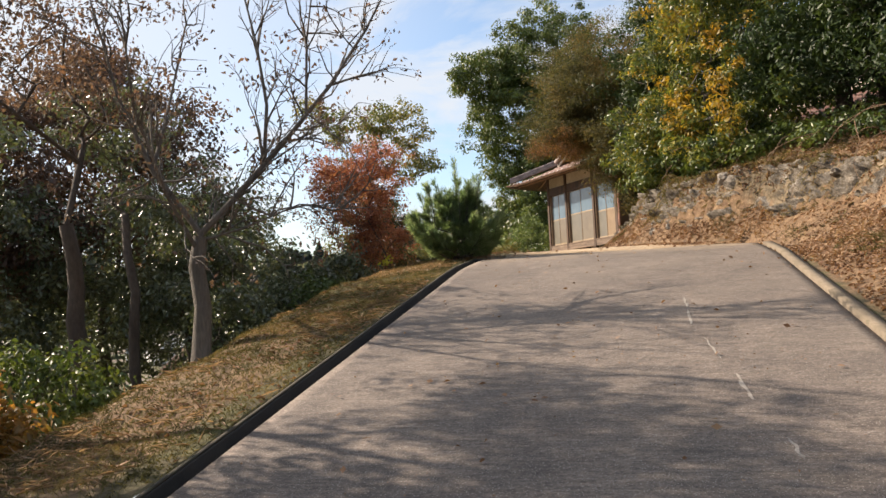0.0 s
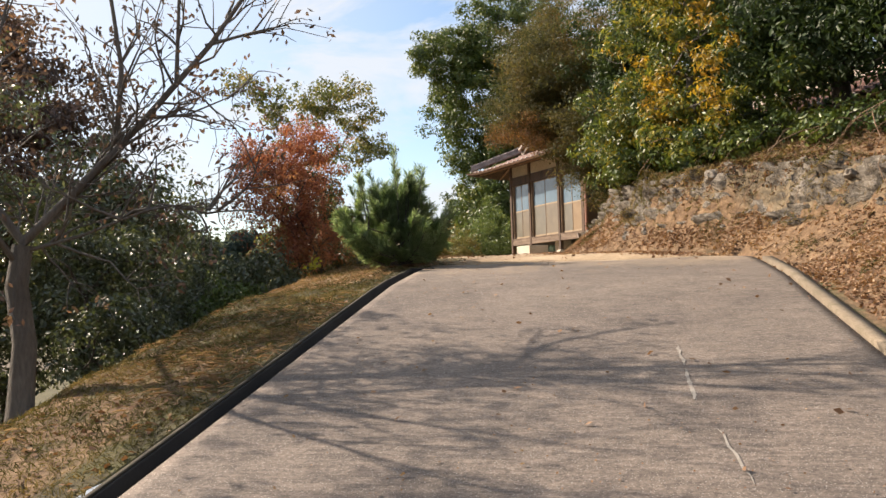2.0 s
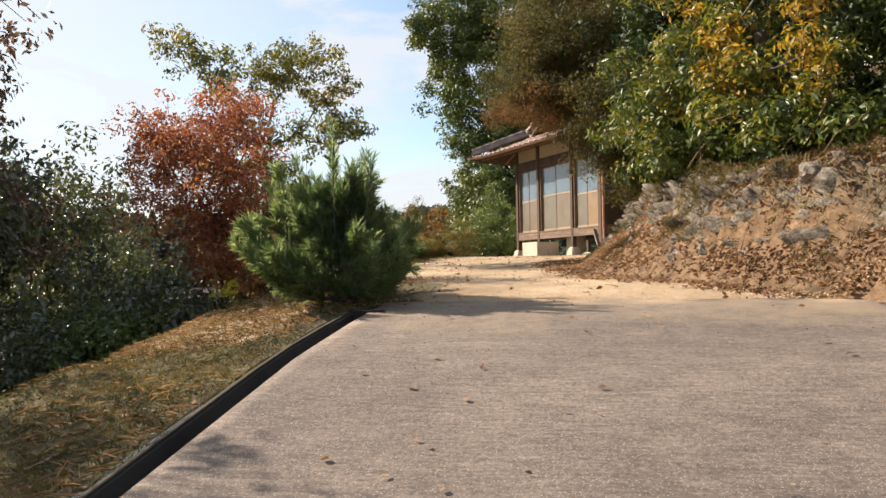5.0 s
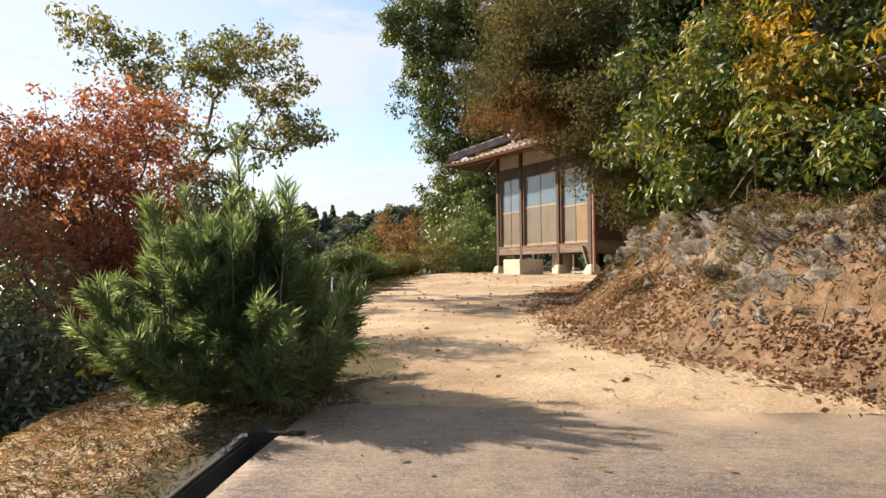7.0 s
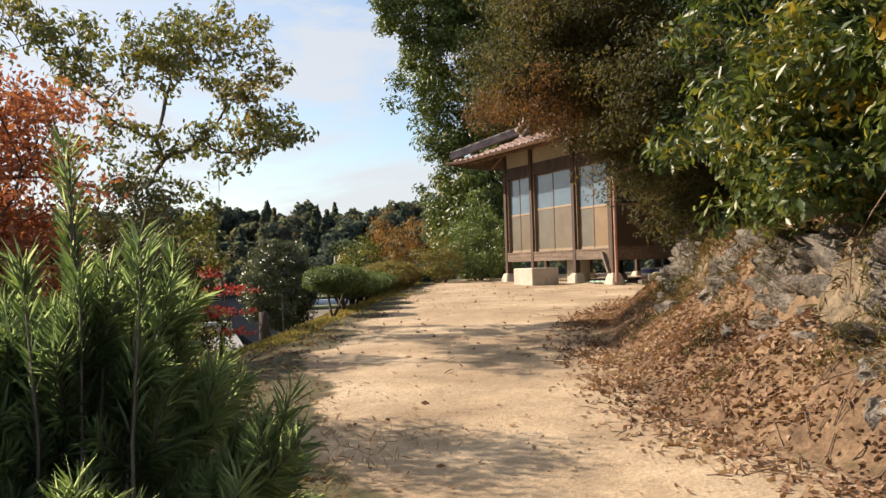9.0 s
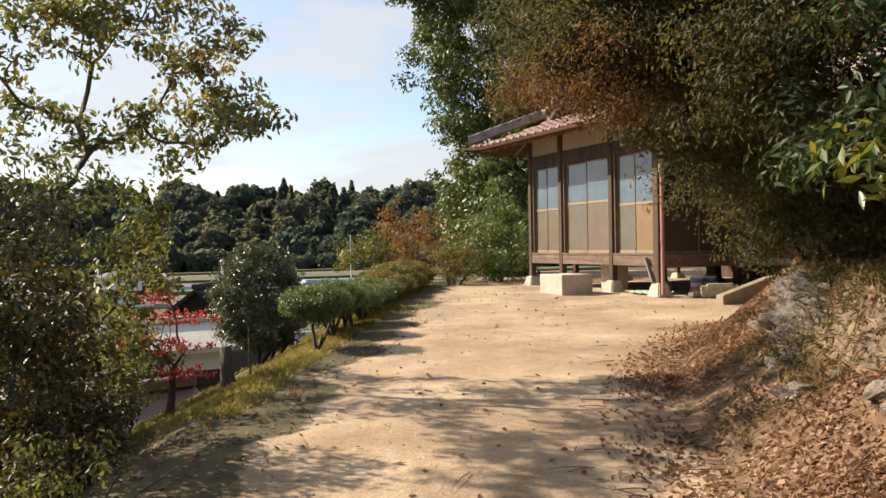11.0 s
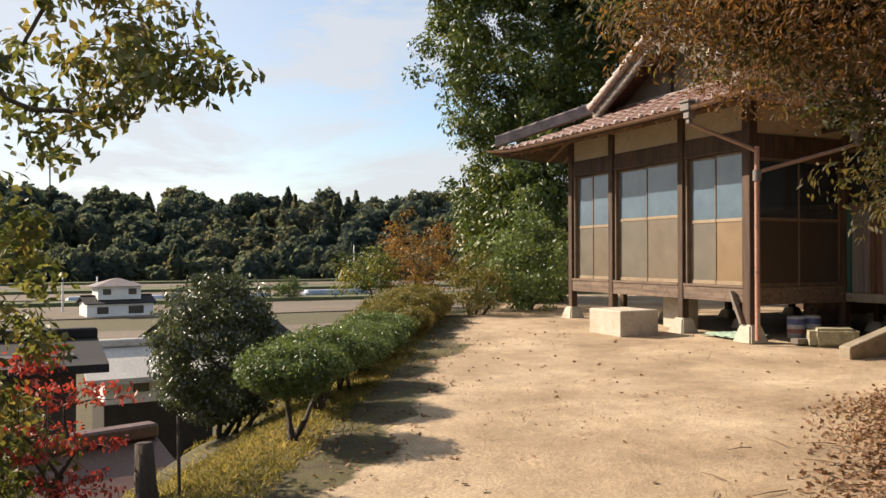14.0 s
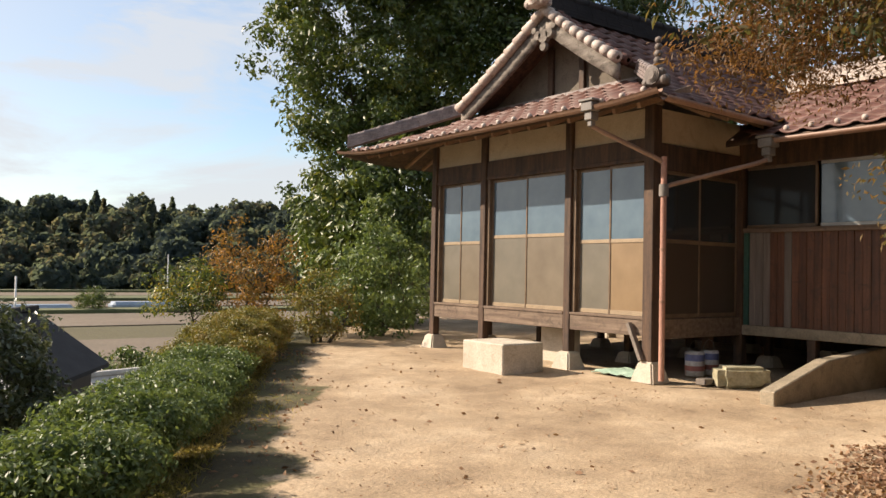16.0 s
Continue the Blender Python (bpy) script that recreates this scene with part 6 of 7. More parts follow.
bush("shrub", "olive and rust leafy shrub at the path edge", 4.7, 17.2, [(4.75, 17.3, 3.6, 0.5, 0.6, 0.7, 90), (4.9, 18.0, 4.2, 0.5, 0.5, 0.6, 60), (4.6, 16.7, 3.0, 0.5, 0.5, 0.4, 50)], 104, L_OLIVE_DARK, 0.17, 55, 0.06, 0.02, 6)
bush("shrub", "dark olive leafy shrub with rusty tints at the path edge", 5.05, 18.2, [(5.0, 18.0, 3.0, 0.42, 0.5, 0.75, 90), (5.2, 18.8, 2.8, 0.45, 0.5, 0.6, 70), (4.9, 17.6, 2.6, 0.35, 0.4, 0.45, 40)], 106, L_OLIVE_DARK, 0.16, 62, 0.058, 0.02, 6, ragged=0.3)
bush("shrub", "dark olive leafy shrub on the bank below the path", 5.0, 19.6, [(5.0, 19.6, 2.5, 0.6, 0.6, 0.8, 90), (4.5, 19.0, 3.0, 0.5, 0.5, 0.7, 60)], 107, L_OLIVE_DARK, 0.2, 60, 0.07, 0.02, 6, ragged=0.3)
bush("shrub", "rust-leaved low shrub at the path edge", 4.9, 17.9, [(4.85, 17.6, 2.9, 0.4, 0.7, 0.3, 50)], 105, L_ORANGE, 0.16, 45, 0.055)


def pine():
    """Young pine: rising branches brushed with long needles, bare candles standing above the mass."""
    rng = np.random.default_rng(111)
    x, y = 4.16, 12.2
    e = empty("pine_tree", x, y, gz(x, y), "young green pine with long soft needles", "tree")
    trunk = [((0, 0, -0.1), 0.05), ((0, 0, 0.3), 0.042), ((0.02, 0, 0.8), 0.028), ((0.0, 0.02, 1.2), 0.014), ((-0.02, 0.02, 1.56), 0.006)]
    limbs, twigs_, shoots = [], [], [(np.array((0, 0.02, 1.05)), np.array((-0.01, 0.02, 1.35)), 120), (np.array((-0.01, 0.02, 1.35)), np.array((-0.02, 0.02, 1.58)), 60)]
    for ring_, (h, n, ln, rise) in enumerate(((0.08, 9, 0.72, 0.10), (0.18, 9, 0.8, 0.18), (0.3, 9, 0.76, 0.28), (0.44, 8, 0.62, 0.4), (0.58, 7, 0.46, 0.5), (0.72, 6, 0.28, 0.6))):
        for k in range(n):
            a_ = 2 * math.pi * (k + 0.5 * (ring_ % 2)) / n + rng.normal(0, 0.2)
            l_ = ln * rng.uniform(0.6, 1.25)
            src = np.array((0, 0, h))
            end = np.array((math.cos(a_) * l_ * 0.9, math.sin(a_) * l_ * 0.9, h + l_ * rise))
            br = curve_path(src, end, 0.014, 0.005, rng, 6, -0.12, 0.05)
            limbs.append(br)
            shoots.append((br[5][0], br[6][0], 100))
            for t in (2, 3, 4, 5, 6):
                p = br[t][0]
                for _ in range(2 if t < 6 else 3):
                    d = (end - src) / l_ * 0.5 + np.array((0, 0, 0.6)) + rng.normal(0, 0.3, 3)
                    d /= np.linalg.norm(d)
                    q = p + d * rng.uniform(0.12, 0.28)
                    twigs_.append([(p, 0.005), (q, 0.003)])
                    shoots.append((p, q, 78))
    for k in range(13):
        a_ = rng.uniform(0, 6.28)
        r_ = rng.uniform(0.12, 0.55)
        p = np.array((math.cos(a_) * r_, math.sin(a_) * r_, 0.86 - r_ * 0.35))
        q = p + np.array((math.cos(a_) * 0.1, math.sin(a_) * 0.1, rng.uniform(0.3, 0.52)))
        twigs_.append([(p - np.array((0, 0, 0.2)), 0.007), (p, 0.006), (q, 0.004)])
        shoots += [(p, q, 55), (p + (q - p) * 0.75, q + (q - p) * 0.05, 40)]
    tubes("trunk", [trunk], M_BARK, e, 8)
    for p_ in limbs:
        tubes("limb", [p_], M_BARK, e, 5)
    tubes("shoot_mass", twigs_, M_BARK, e, 4)["kind"] = "stuff"
    cs, aims = [], []
    for p, q, n in shoots:
        d = (q - p) / np.linalg.norm(q - p)
        t = rng.uniform(0.05, 1.0, n)[:, None]
        side = rng.normal(0, 1, (n, 3))
        side -= (side @ d)[:, None] * d
        side /= np.linalg.norm(side, axis=1)[:, None]
        aim = d * rng.uniform(0.7, 1.3, (n, 1)) + side * 0.7
        aim /= np.linalg.norm(aim, axis=1)[:, None]
        cs.append(p + (q - p) * t + aim * 0.055)
        aims.append(aim * 6)
    v, f = leaf_arrays(np.concatenate(cs), 0.125, rng, width=0.014, droop=0.0, aim=np.concatenate(aims))
    raw("needles", v, f, L_PINE, e)
    e.scale = (0.86, 0.86, 0.96)


pine()
for k, (u_, v_, r, h, lf) in enumerate(((14.4, -4.5, 0.35, 0.22, L_AIRY), (16.0, -5.5, 0.35, 0.25, L_AIRY))):
    x, y = to_xy(u_, v_)
    bush("low_shrub", "low dry shrub at the path edge", x, y, [(x, y, gz(x, y) + h, r, r, h, 30)], 120 + k, lf, 0.11, 35, 0.04, 0.008, 5, group="low shrubs")
x, y = to_xy(13.2, -5.3)
bush("weed", "small bright yellow-leaved seedling on the verge", x, y, [(x, y, gz(x, y) + 0.25, 0.12, 0.12, 0.08, 6)], 130, leaf_material("leaf_bright_yellow", [(0.35, 0.33, 0.03), (0.5, 0.46, 0.05)]), 0.08, 10, 0.07, 0.005, 2)


# ---- hedge, red maple and shrubs at the yard's edge ----
def hedge_bush(x, y, r, h, seed, leaf, label, lift=0.26):
    z = gz(x, y)
    return bush("hedge_bush", label, x, y, [(x, y, z + lift + h * 0.5, r, r * 0.95, h * 0.5, int(150 * r * r / 0.3 + 40))], seed, leaf, 0.13, 150, 0.034, 0.028, 5, "hedge", group="clipped hedge", shell=0.72, ragged=0.1)


HB = [(7.74, 20.85, 0.34, 0.32, 0.42), (8.22, 21.8, 0.38, 0.34, 0.33), (8.66, 22.7, 0.42, 0.36, 0.24), (9.1, 23.6, 0.44, 0.38, 0.2), (9.55, 24.5, 0.47, 0.4, 0.14), (10.05, 25.4, 0.5, 0.42, 0.1)]
for k, (x, y, r, h, lift) in enumerate(HB):
    hedge_bush(x, y, r, h, 140 + k, L_HEDGE, "clipped green hedge bush on bare stems", lift)
for k, (x, y, r, h) in enumerate(((10.55, 26.3, 0.62, 0.56), (11.1, 27.2, 0.64, 0.58), (11.6, 28.1, 0.64, 0.6), (12.1, 29.0, 0.62, 0.6))):
    hedge_bush(x, y, r, h, 150 + k, L_HEDGE_OLD, "clipped hedge bush with rusty yellow-green leaves", 0.05)
x, y = 7.6, 23.3
bush("round_shrub", "dense dark green egg-shaped evergreen shrub on the bank", x, y, [(x, y, gz(x, y) + 0.9, 0.62, 0.62, 0.72, 300)], 160, L_CAMELLIA, 0.15, 90, 0.05, 0.035, 4, shell=0.75, ragged=0.1)


def red_maple():
    x, y = 6.12, 20.7
    return tree("red_maple", "small scarlet maple with layered leaves on the bank", (x, y, gz(x, y)), (x + 0.05, y, gz(x, y) + 0.5),
                [(x, y, gz(x, y) + 0.72, 0.5, 0.45, 0.07, 13), (x + 0.1, y + 0.1, gz(x, y) + 1.0, 0.42, 0.4, 0.08, 12), (x - 0.05, y, gz(x, y) + 1.25, 0.3, 0.28, 0.08, 8), (x + 0.15, y, gz(x, y) + 0.42, 0.4, 0.38, 0.06, 10)],
                171, L_SCARLET, M_BARK_DARK, 0.045, 0.13, 24, 0.052, flatten=0.35, shell=0.1)


red_maple()
x, y = 5.6, 21.6
bush("shrub", "olive shrub growing on the bank", x, y, [(x, y, gz(x, y) + 1.0, 0.5, 0.5, 0.6, 60)], 172, L_AIRY, 0.18, 50, 0.07)
stump = tubes("stump", [[((6.72, 20.6, gz(6.72, 20.6) - 0.1), 0.10), ((6.7, 20.6, gz(6.72, 20.6) + 0.12), 0.075), ((6.69, 20.61, gz(6.72, 20.6) + 0.42), 0.06), ((6.69, 20.61, gz(6.72, 20.6) + 0.425), 0.0)]], M_BARK_DARK, None, 9)
tagged(stump, "short dark cut tree stump on the grassy bank", "stump")
stake = tubes("stake", [[((6.88, 20.25, gz(6.88, 20.25) - 0.1), 0.012), ((6.87, 20.25, gz(6.88, 20.25) + 0.55), 0.012), ((6.87, 20.25, gz(6.88, 20.25) + 0.552), 0.0)]], M_BARK_DARK, None, 6)
tagged(stake, "thin dark garden stake at the path edge", "stake")

# ---- rock face and loose rocks in the bank ----
def rock_face(u0, u1, seed, label):
    """Jointed rock standing out of the bank: flat-faced blocks at different depths with dark cracks between them."""
    rng = np.random.default_rng(seed)
    us, ws = np.arange(u0, u1, 0.03), np.linspace(-0.26, 0.5, 50)
    U, W = np.meshgrid(us, ws, indexing="ij")
    V = bank_line(U) + bank_foot(U) + W
    X, Y = to_xy(U, V)
    Z = ground_z(X, Y)
    rise = Z - np.interp(U, PROF_U, PROF_Z)
    p = np.stack([U + 0.09 * fbm(U, rise, 7.0, 3.0), rise * 1.25 + 0.3 * W + 0.22 * U + 0.07 * fbm(U, rise, 8.0, 5.0)], -1).reshape(-1, 2)
    lo, hi = p.min(0), p.max(0)
    n = int((hi[0] - lo[0]) * (hi[1] - lo[1]) * 62)
    seeds = rng.uniform(lo, hi, (n, 2))
    dist = np.linalg.norm((p[:, None, :] - seeds[None]) * np.array((1.0, 1.5)), axis=2)
    near = np.argsort(dist, axis=1)[:, :2]
    d1, d2 = np.take_along_axis(dist, near, 1).T
    k = near[:, 0]
    depth, tilt = rng.uniform(-0.05, 0.12, n), rng.normal(0, 0.5, (n, 2))
    h = depth[k] + np.sum(tilt[k] * (p - seeds[k]), 1) - 0.085 * np.exp(-((d2 - d1) / 0.03) ** 2)
    h = h.reshape(U.shape) - 0.03 * np.abs(fbm(U, rise, 17.0, 1.0)) + 0.012 * rng.normal(0, 1, U.shape)
    show = np.maximum(sstep(-0.3, 0.15, fbm(U, W * 2, 2.1, seed * 0.37)), 0.9 * np.exp(-((U - 13.1) / 1.2) ** 4) * sstep(-0.5, 0.0, fbm(U, W * 1.5, 3.7, 11.0))) * sstep(-0.24, -0.08, W) * (1 - sstep(0.3, 0.48, W)) * sstep(u0, u0 + 0.5, U) * (1 - sstep(u1 - 0.5, u1, U))
    h = -0.09 + (h + 0.11) * show
    out = np.array(to_xy(0, -1))
    pts = np.stack([X + out[0] * h, Y + out[1] * h, Z + 0.35 * h], -1).reshape(-1, 3)
    a_, b_ = U.shape
    i, j = np.meshgrid(np.arange(a_ - 1), np.arange(b_ - 1), indexing="ij")
    q = (i * b_ + j).ravel()
    ob = raw("rock_face", pts, np.stack([q, q + b_, q + b_ + 1, q + 1], -1), M_ROCK)
    if ob.data.polygons[len(ob.data.polygons) // 2].normal.z < 0:
        ob.data.flip_normals()
    tagged(ob, label, "rock face", kind="structure")
    pick = rng.choice(len(pts), 16000, p=(lambda q_: q_ / q_.sum())(np.clip(0.1 + 1.3 * fbm(U, W * 1.4, 2.9, 21.0), 0.0, 1).ravel() * (0.25 + sstep(-0.1, 0.4, W)).ravel()))
    v, f = leaf_arrays(pts[pick] + rng.normal(0, 0.015, (len(pick), 3)) + np.array((out[0], out[1], 0.3)) * 0.02, 0.075, rng, width=0.09, droop=0.35)
    tagged(raw("moss", v, f, L_GRASS if seed == 3 else L_MOSS), "dry grass and moss clinging to the rock face", "moss", kind="stuff")
    return ob


rock_face(9.5, 15.2, 3, "craggy pale grey and ochre rock face in the bank")
rock_face(14.9, 20.2, 8, "low weathered rock face at the foot of the wooded bank")
rng = np.random.default_rng(180)
for k in range(46):
    u_ = rng.uniform(9.0, 20.0)
    b_ = float(bank_line(u_))
    f_ = float(bank_foot(u_))
    v_ = b_ + f_ + rng.uniform(-0.25, 0.45)
    x, y = to_xy(u_, v_)
    s_ = rng.uniform(0.05, 0.15)
    tagged(rough_rock("rock", x, y, gz(x, y) - s_ * 0.45, s_ * rng.uniform(0.8, 1.5), s_ * rng.uniform(0.7, 1.2), s_ * rng.uniform(0.6, 1.0), 200 + k, M_ROCK, turn=rng.uniform(0, 360), craggy=0.3), "grey weathered rock jutting from the bank", "rock", "rocks in the bank")


# ---- scattered leaves, grass and twigs ----
def scatter(name, n, u0, u1, v0, v1, keepf, seed, leaf, size, label, category, lift=0.01, **kw):
    rng = np.random.default_rng(seed)
    u_, v_ = rng.uniform(u0, u1, n), rng.uniform(v0, v1, n)
    ok = rng.uniform(0, 1, n) < keepf(u_, v_)
    u_, v_ = u_[ok], v_[ok]
    x, y = to_xy(u_, v_)
    on_road = (u_ < ROAD_END) & (v_ > ROAD_L) & (v_ < ROAD_R)
    z = np.where(on_road, np.interp(u_, PROF_U, PROF_Z) + 0.012, ground_z(x, y)) + lift
    vv_, ff_ = leaf_arrays(np.stack([x, y, z], -1), size, rng, **kw)
    return tagged(raw(name, vv_, ff_, leaf), label, category, kind="stuff")


def not_drain(u_, v_):
    return ~((u_ < DRAIN_END) & (v_ > -3.62) & (v_ < -3.34))


def on_bank(u_, v_):
    """Thick on the foot of the bank, thinner on the rocks, none on the drive."""
    w = v_ - bank_line(u_)
    return sstep(-0.8, 0.45, w) * (1 - 0.7 * sstep(0.5, 0.9, w - bank_foot(u_))) * (1 - sstep(2.5, 4.5, w)) * np.where((u_ < ROAD_END) & (v_ < ROAD_R), 0.0, 1.0) * np.clip(0.6 + fbm(u_, v_, 2.0), 0.12, 1)


scatter("fallen_leaves", 270000, 9.5, 24.5, -3.2, 2.2, on_bank, 190, L_LITTER, 0.046, "brown fallen leaves on the foot of the bank", "leaf litter", flat=0.25, droop=0.0, width=0.6)
scatter("fallen_leaves", 45000, 2.5, 9.5, 0.5, 4.0, on_bank, 189, L_LITTER, 0.045, "brown fallen leaves on the slope beside the drive", "leaf litter", flat=0.45, droop=0.0, width=0.6)
scatter("fallen_leaves", 14000, 12, 30, -8, -2.5, lambda u_, v_: np.exp(-((v_ - left_edge(u_) - 0.15) / 0.4) ** 2) * np.clip(0.5 + fbm(u_, v_, 2.3), 0.05, 1), 188, L_LITTER, 0.04, "dry leaves along the path edge", "leaf litter", flat=0.5, droop=0.0, width=0.6)
scatter("grass", 16000, 18, 30, -8, -3.5, lambda u_, v_: np.exp(-((v_ - left_edge(u_) - 0.02) / 0.22) ** 2) * sstep(-0.2, 0.5, fbm(u_, v_, 1.9, 4.0)), 187, L_FRESH, 0.08, "grass along the path edge", "grass", 0.02, width=0.09, droop=-0.7)
scatter("fallen_leaves", 2600, 12, 30, -7, 0, lambda u_, v_: 0.25 + 0.75 * sstep(0.3, 1.0, fbm(u_, v_, 1.1)), 191, L_LITTER, 0.05, "scattered dry leaves on the yard", "leaf litter", flat=0.85, droop=0.0, width=0.6)
scatter("fallen_leaves", 160, 2, 12, -3.2, 0.3, lambda u_, v_: np.ones_like(u_), 192, L_LITTER, 0.045, "a few dry leaves on the driveway", "leaf litter", flat=0.85, droop=0.0, width=0.6)
scatter("fallen_leaves", 9000, 0, 20, -7, -3.4, lambda u_, v_: not_drain(u_, v_) * np.clip(0.4 + fbm(u_, v_, 1.7), 0.05, 1) * (v_ < left_edge(u_) + 0.3), 193, L_LITTER, 0.05, "dry leaves on the grassy verge", "leaf litter", flat=0.8, droop=0.0, width=0.6)
scatter("grass", 90000, 0, 16, -7.5, -3.62, lambda u_, v_: (v_ < left_edge(u_) - 0.02) * np.clip(0.5 + 0.7 * fbm(u_, v_, 1.4, 2.0), 0.22, 1), 194, L_MOSS, 0.055, "short dry grass and moss on the verge", "grass", 0.02, width=0.09, droop=-0.9)
scatter("grass", 42000, 17.5, 32, -10, -4.8, lambda u_, v_: (v_ < left_edge(u_) - 0.1) * np.clip(0.6 + 0.8 * fbm(u_, v_, 1.2, 3.0), 0.1, 1), 195, L_FRESH, 0.10, "yellow-green grass on the bank", "grass", 0.025, width=0.09, droop=-0.9)
scatter("grass", 110000, 5, 24, -2.4, 3.0, lambda u_, v_: sstep(0.25, 0.6, v_ - bank_line(u_)) * (1 - sstep(1.8, 2.6, v_ - bank_line(u_))) * sstep(0.0, 0.5, fbm(u_, v_, 1.3, 5.0)) * np.where((u_ < ROAD_END) & (v_ < ROAD_R + 0.1), 0.0, 1.0), 196, L_GRASS, 0.11, "tufts of dry grass on the bank", "grass", 0.03, width=0.06, droop=-0.5)
scatter("moss", 120000, 5, 22, -2.0, 4.0, lambda u_, v_: sstep(0.1, 0.4, v_ - bank_line(u_) - bank_foot(u_) * 0.8) * (1 - sstep(1.2, 2.2, v_ - bank_line(u_) - bank_foot(u_))) * np.clip(0.35 + 1.1 * fbm(u_, v_, 2.2, 6.0), 0.03, 1) * np.where((u_ < ROAD_END) & (v_ < ROAD_R + 0.1), 0.0, 1.0), 186, L_MOSS, 0.055, "dry moss and short grass clinging to the rock bank", "moss", 0.012, width=0.14, droop=0.1)
scatter("straw", 9000, 4, 15, -7.0, -3.58, lambda u_, v_: (v_ < left_edge(u_) + 0.05) * sstep(-0.1, 0.6, fbm(u_, v_, 1.5, 9.0)), 185, L_STRAW, 0.16, "pinkish dry straw lying on the verge", "straw", 0.02, width=0.035, flat=0.8, droop=0.0)
# pale straw that also carries the brightness of the lit verge
scatter("straw", 13000, 10.3, 14.5, -6.2, -3.6, lambda u_, v_: (v_ < left_edge(u_) - 0.05) * sstep(10.3, 11.3, u_) * np.clip(0.35 + 1.0 * fbm(u_, v_, 1.9, 19.0), 0.05, 1), 176, L_STRAW, 0.08, "pale pinkish straw and husks, partly standing in for sun on the verge", "straw", 0.014, width=0.06, flat=0.8, droop=0.0)
scatter("straw", 1500, 11.9, 14.5, -4.4, -2.9, lambda u_, v_: np.exp(-((v_ + 3.6) / 0.35) ** 2), 184, L_STRAW, 0.07, "dry stalks at the path edge", "straw", 0.03, width=0.05, droop=-0.3)
scatter("grass", 36000, 18.2, 28, -8, -5, lambda u_, v_: sstep(0.05, 0.25, left_edge(u_) - v_) * (1 - sstep(1.0, 1.6, left_edge(u_) - v_)), 183, L_FRESH, 0.085, "bright yellow-green grass along the top of the bank", "grass", 0.02, width=0.1, droop=-0.9)
scatter("grit", 16000, 11.6, 27, -6.5, 0.3, lambda u_, v_: np.clip(0.25 + fbm(u_, v_, 1.6, 2.5), 0.04, 1) * (v_ > left_edge(u_)) * (v_ < bank_line(u_) + 0.5), 182, L_LITTER, 0.016, "crumbs of bark and grit on the earth yard", "debris", 0.004, flat=0.8, droop=0.0, width=0.7)
scatter("grit", 2600, 1, 12.25, -3.3, 0.35, lambda u_, v_: np.clip(0.3 + fbm(u_, v_, 1.6, 2.5), 0.05, 1), 181, L_LITTER, 0.014, "crumbs of leaf and bark on the driveway", "debris", 0.002, flat=0.8, droop=0.0, width=0.7)
scatter("grass", 70000, 4, 12.2, -6.4, -3.58, lambda u_, v_: np.clip(0.6 + 0.5 * fbm(u_, v_, 2.1, 12.0), 0.3, 1), 180, L_MOSS, 0.04, "short mossy grass on the verge", "grass", 0.006, width=0.16, droop=-0.2)
scatter("straw", 5000, 6.5, 13, -6.4, -3.6, lambda u_, v_: (v_ < left_edge(u_) + 0.05) * np.clip(0.45 + 0.9 * fbm(u_, v_, 1.1, 14.0), 0.05, 1), 179, L_STRAW, 0.10, "pale dry straw lying on the verge", "straw", 0.014, width=0.04, flat=0.85, droop=0.0)
scatter("grass", 60000, 9.5, 21, -1.6, 3.0, lambda u_, v_: np.exp(-((v_ - bank_line(u_) - bank_foot(u_) - 0.22) / 0.2) ** 2) * np.clip(0.35 + 1.2 * fbm(u_, v_, 2.4, 7.0), 0.02, 1), 178, L_GRASS, 0.15, "dry grass hanging over the lip of the rock bank", "grass", 0.03, width=0.045, droop=0.5)
scatter("grass", 70000, 9.0, 21, -2.4, 2.0, lambda u_, v_: sstep(0.0, 0.3, v_ - bank_line(u_)) * (1 - sstep(0.5, 0.9, v_ - bank_line(u_))) * sstep(0.15, 0.55, fbm(u_, v_, 4.2, 17.0)) * np.where((u_ < ROAD_END) & (v_ < ROAD_R + 0.1), 0.0, 1.0), 177, L_MOSS, 0.09, "olive tufts among the fallen leaves on the bank", "grass", 0.02, width=0.07, droop=-0.3)
rng = np.random.default_rng(197)
tw = []
for k in range(420):
    u_ = rng.uniform(10.5, 22)
    v_ = float(bank_line(u_)) + rng.normal(0.15, 0.5)
    x, y = to_xy(u_, v_)
    if u_ < ROAD_END and v_ < ROAD_R + 0.2:
        continue
    a_ = rng.uniform(0, 6.28)
    l_ = rng.uniform(0.06, 0.28)
    x2, y2 = x + math.cos(a_) * l_, y + math.sin(a_) * l_
    tw.append([((x, y, gz(x, y) + 0.012), 0.004), (((x + x2) / 2, (y + y2) / 2, gz((x + x2) / 2, (y + y2) / 2) + 0.02), 0.0035), ((x2, y2, gz(x2, y2) + 0.015), 0.002)])
tagged(tubes("twigs", tw, M_TWIG, None, 4), "dry twigs strewn on the ground", "twigs", kind="stuff")
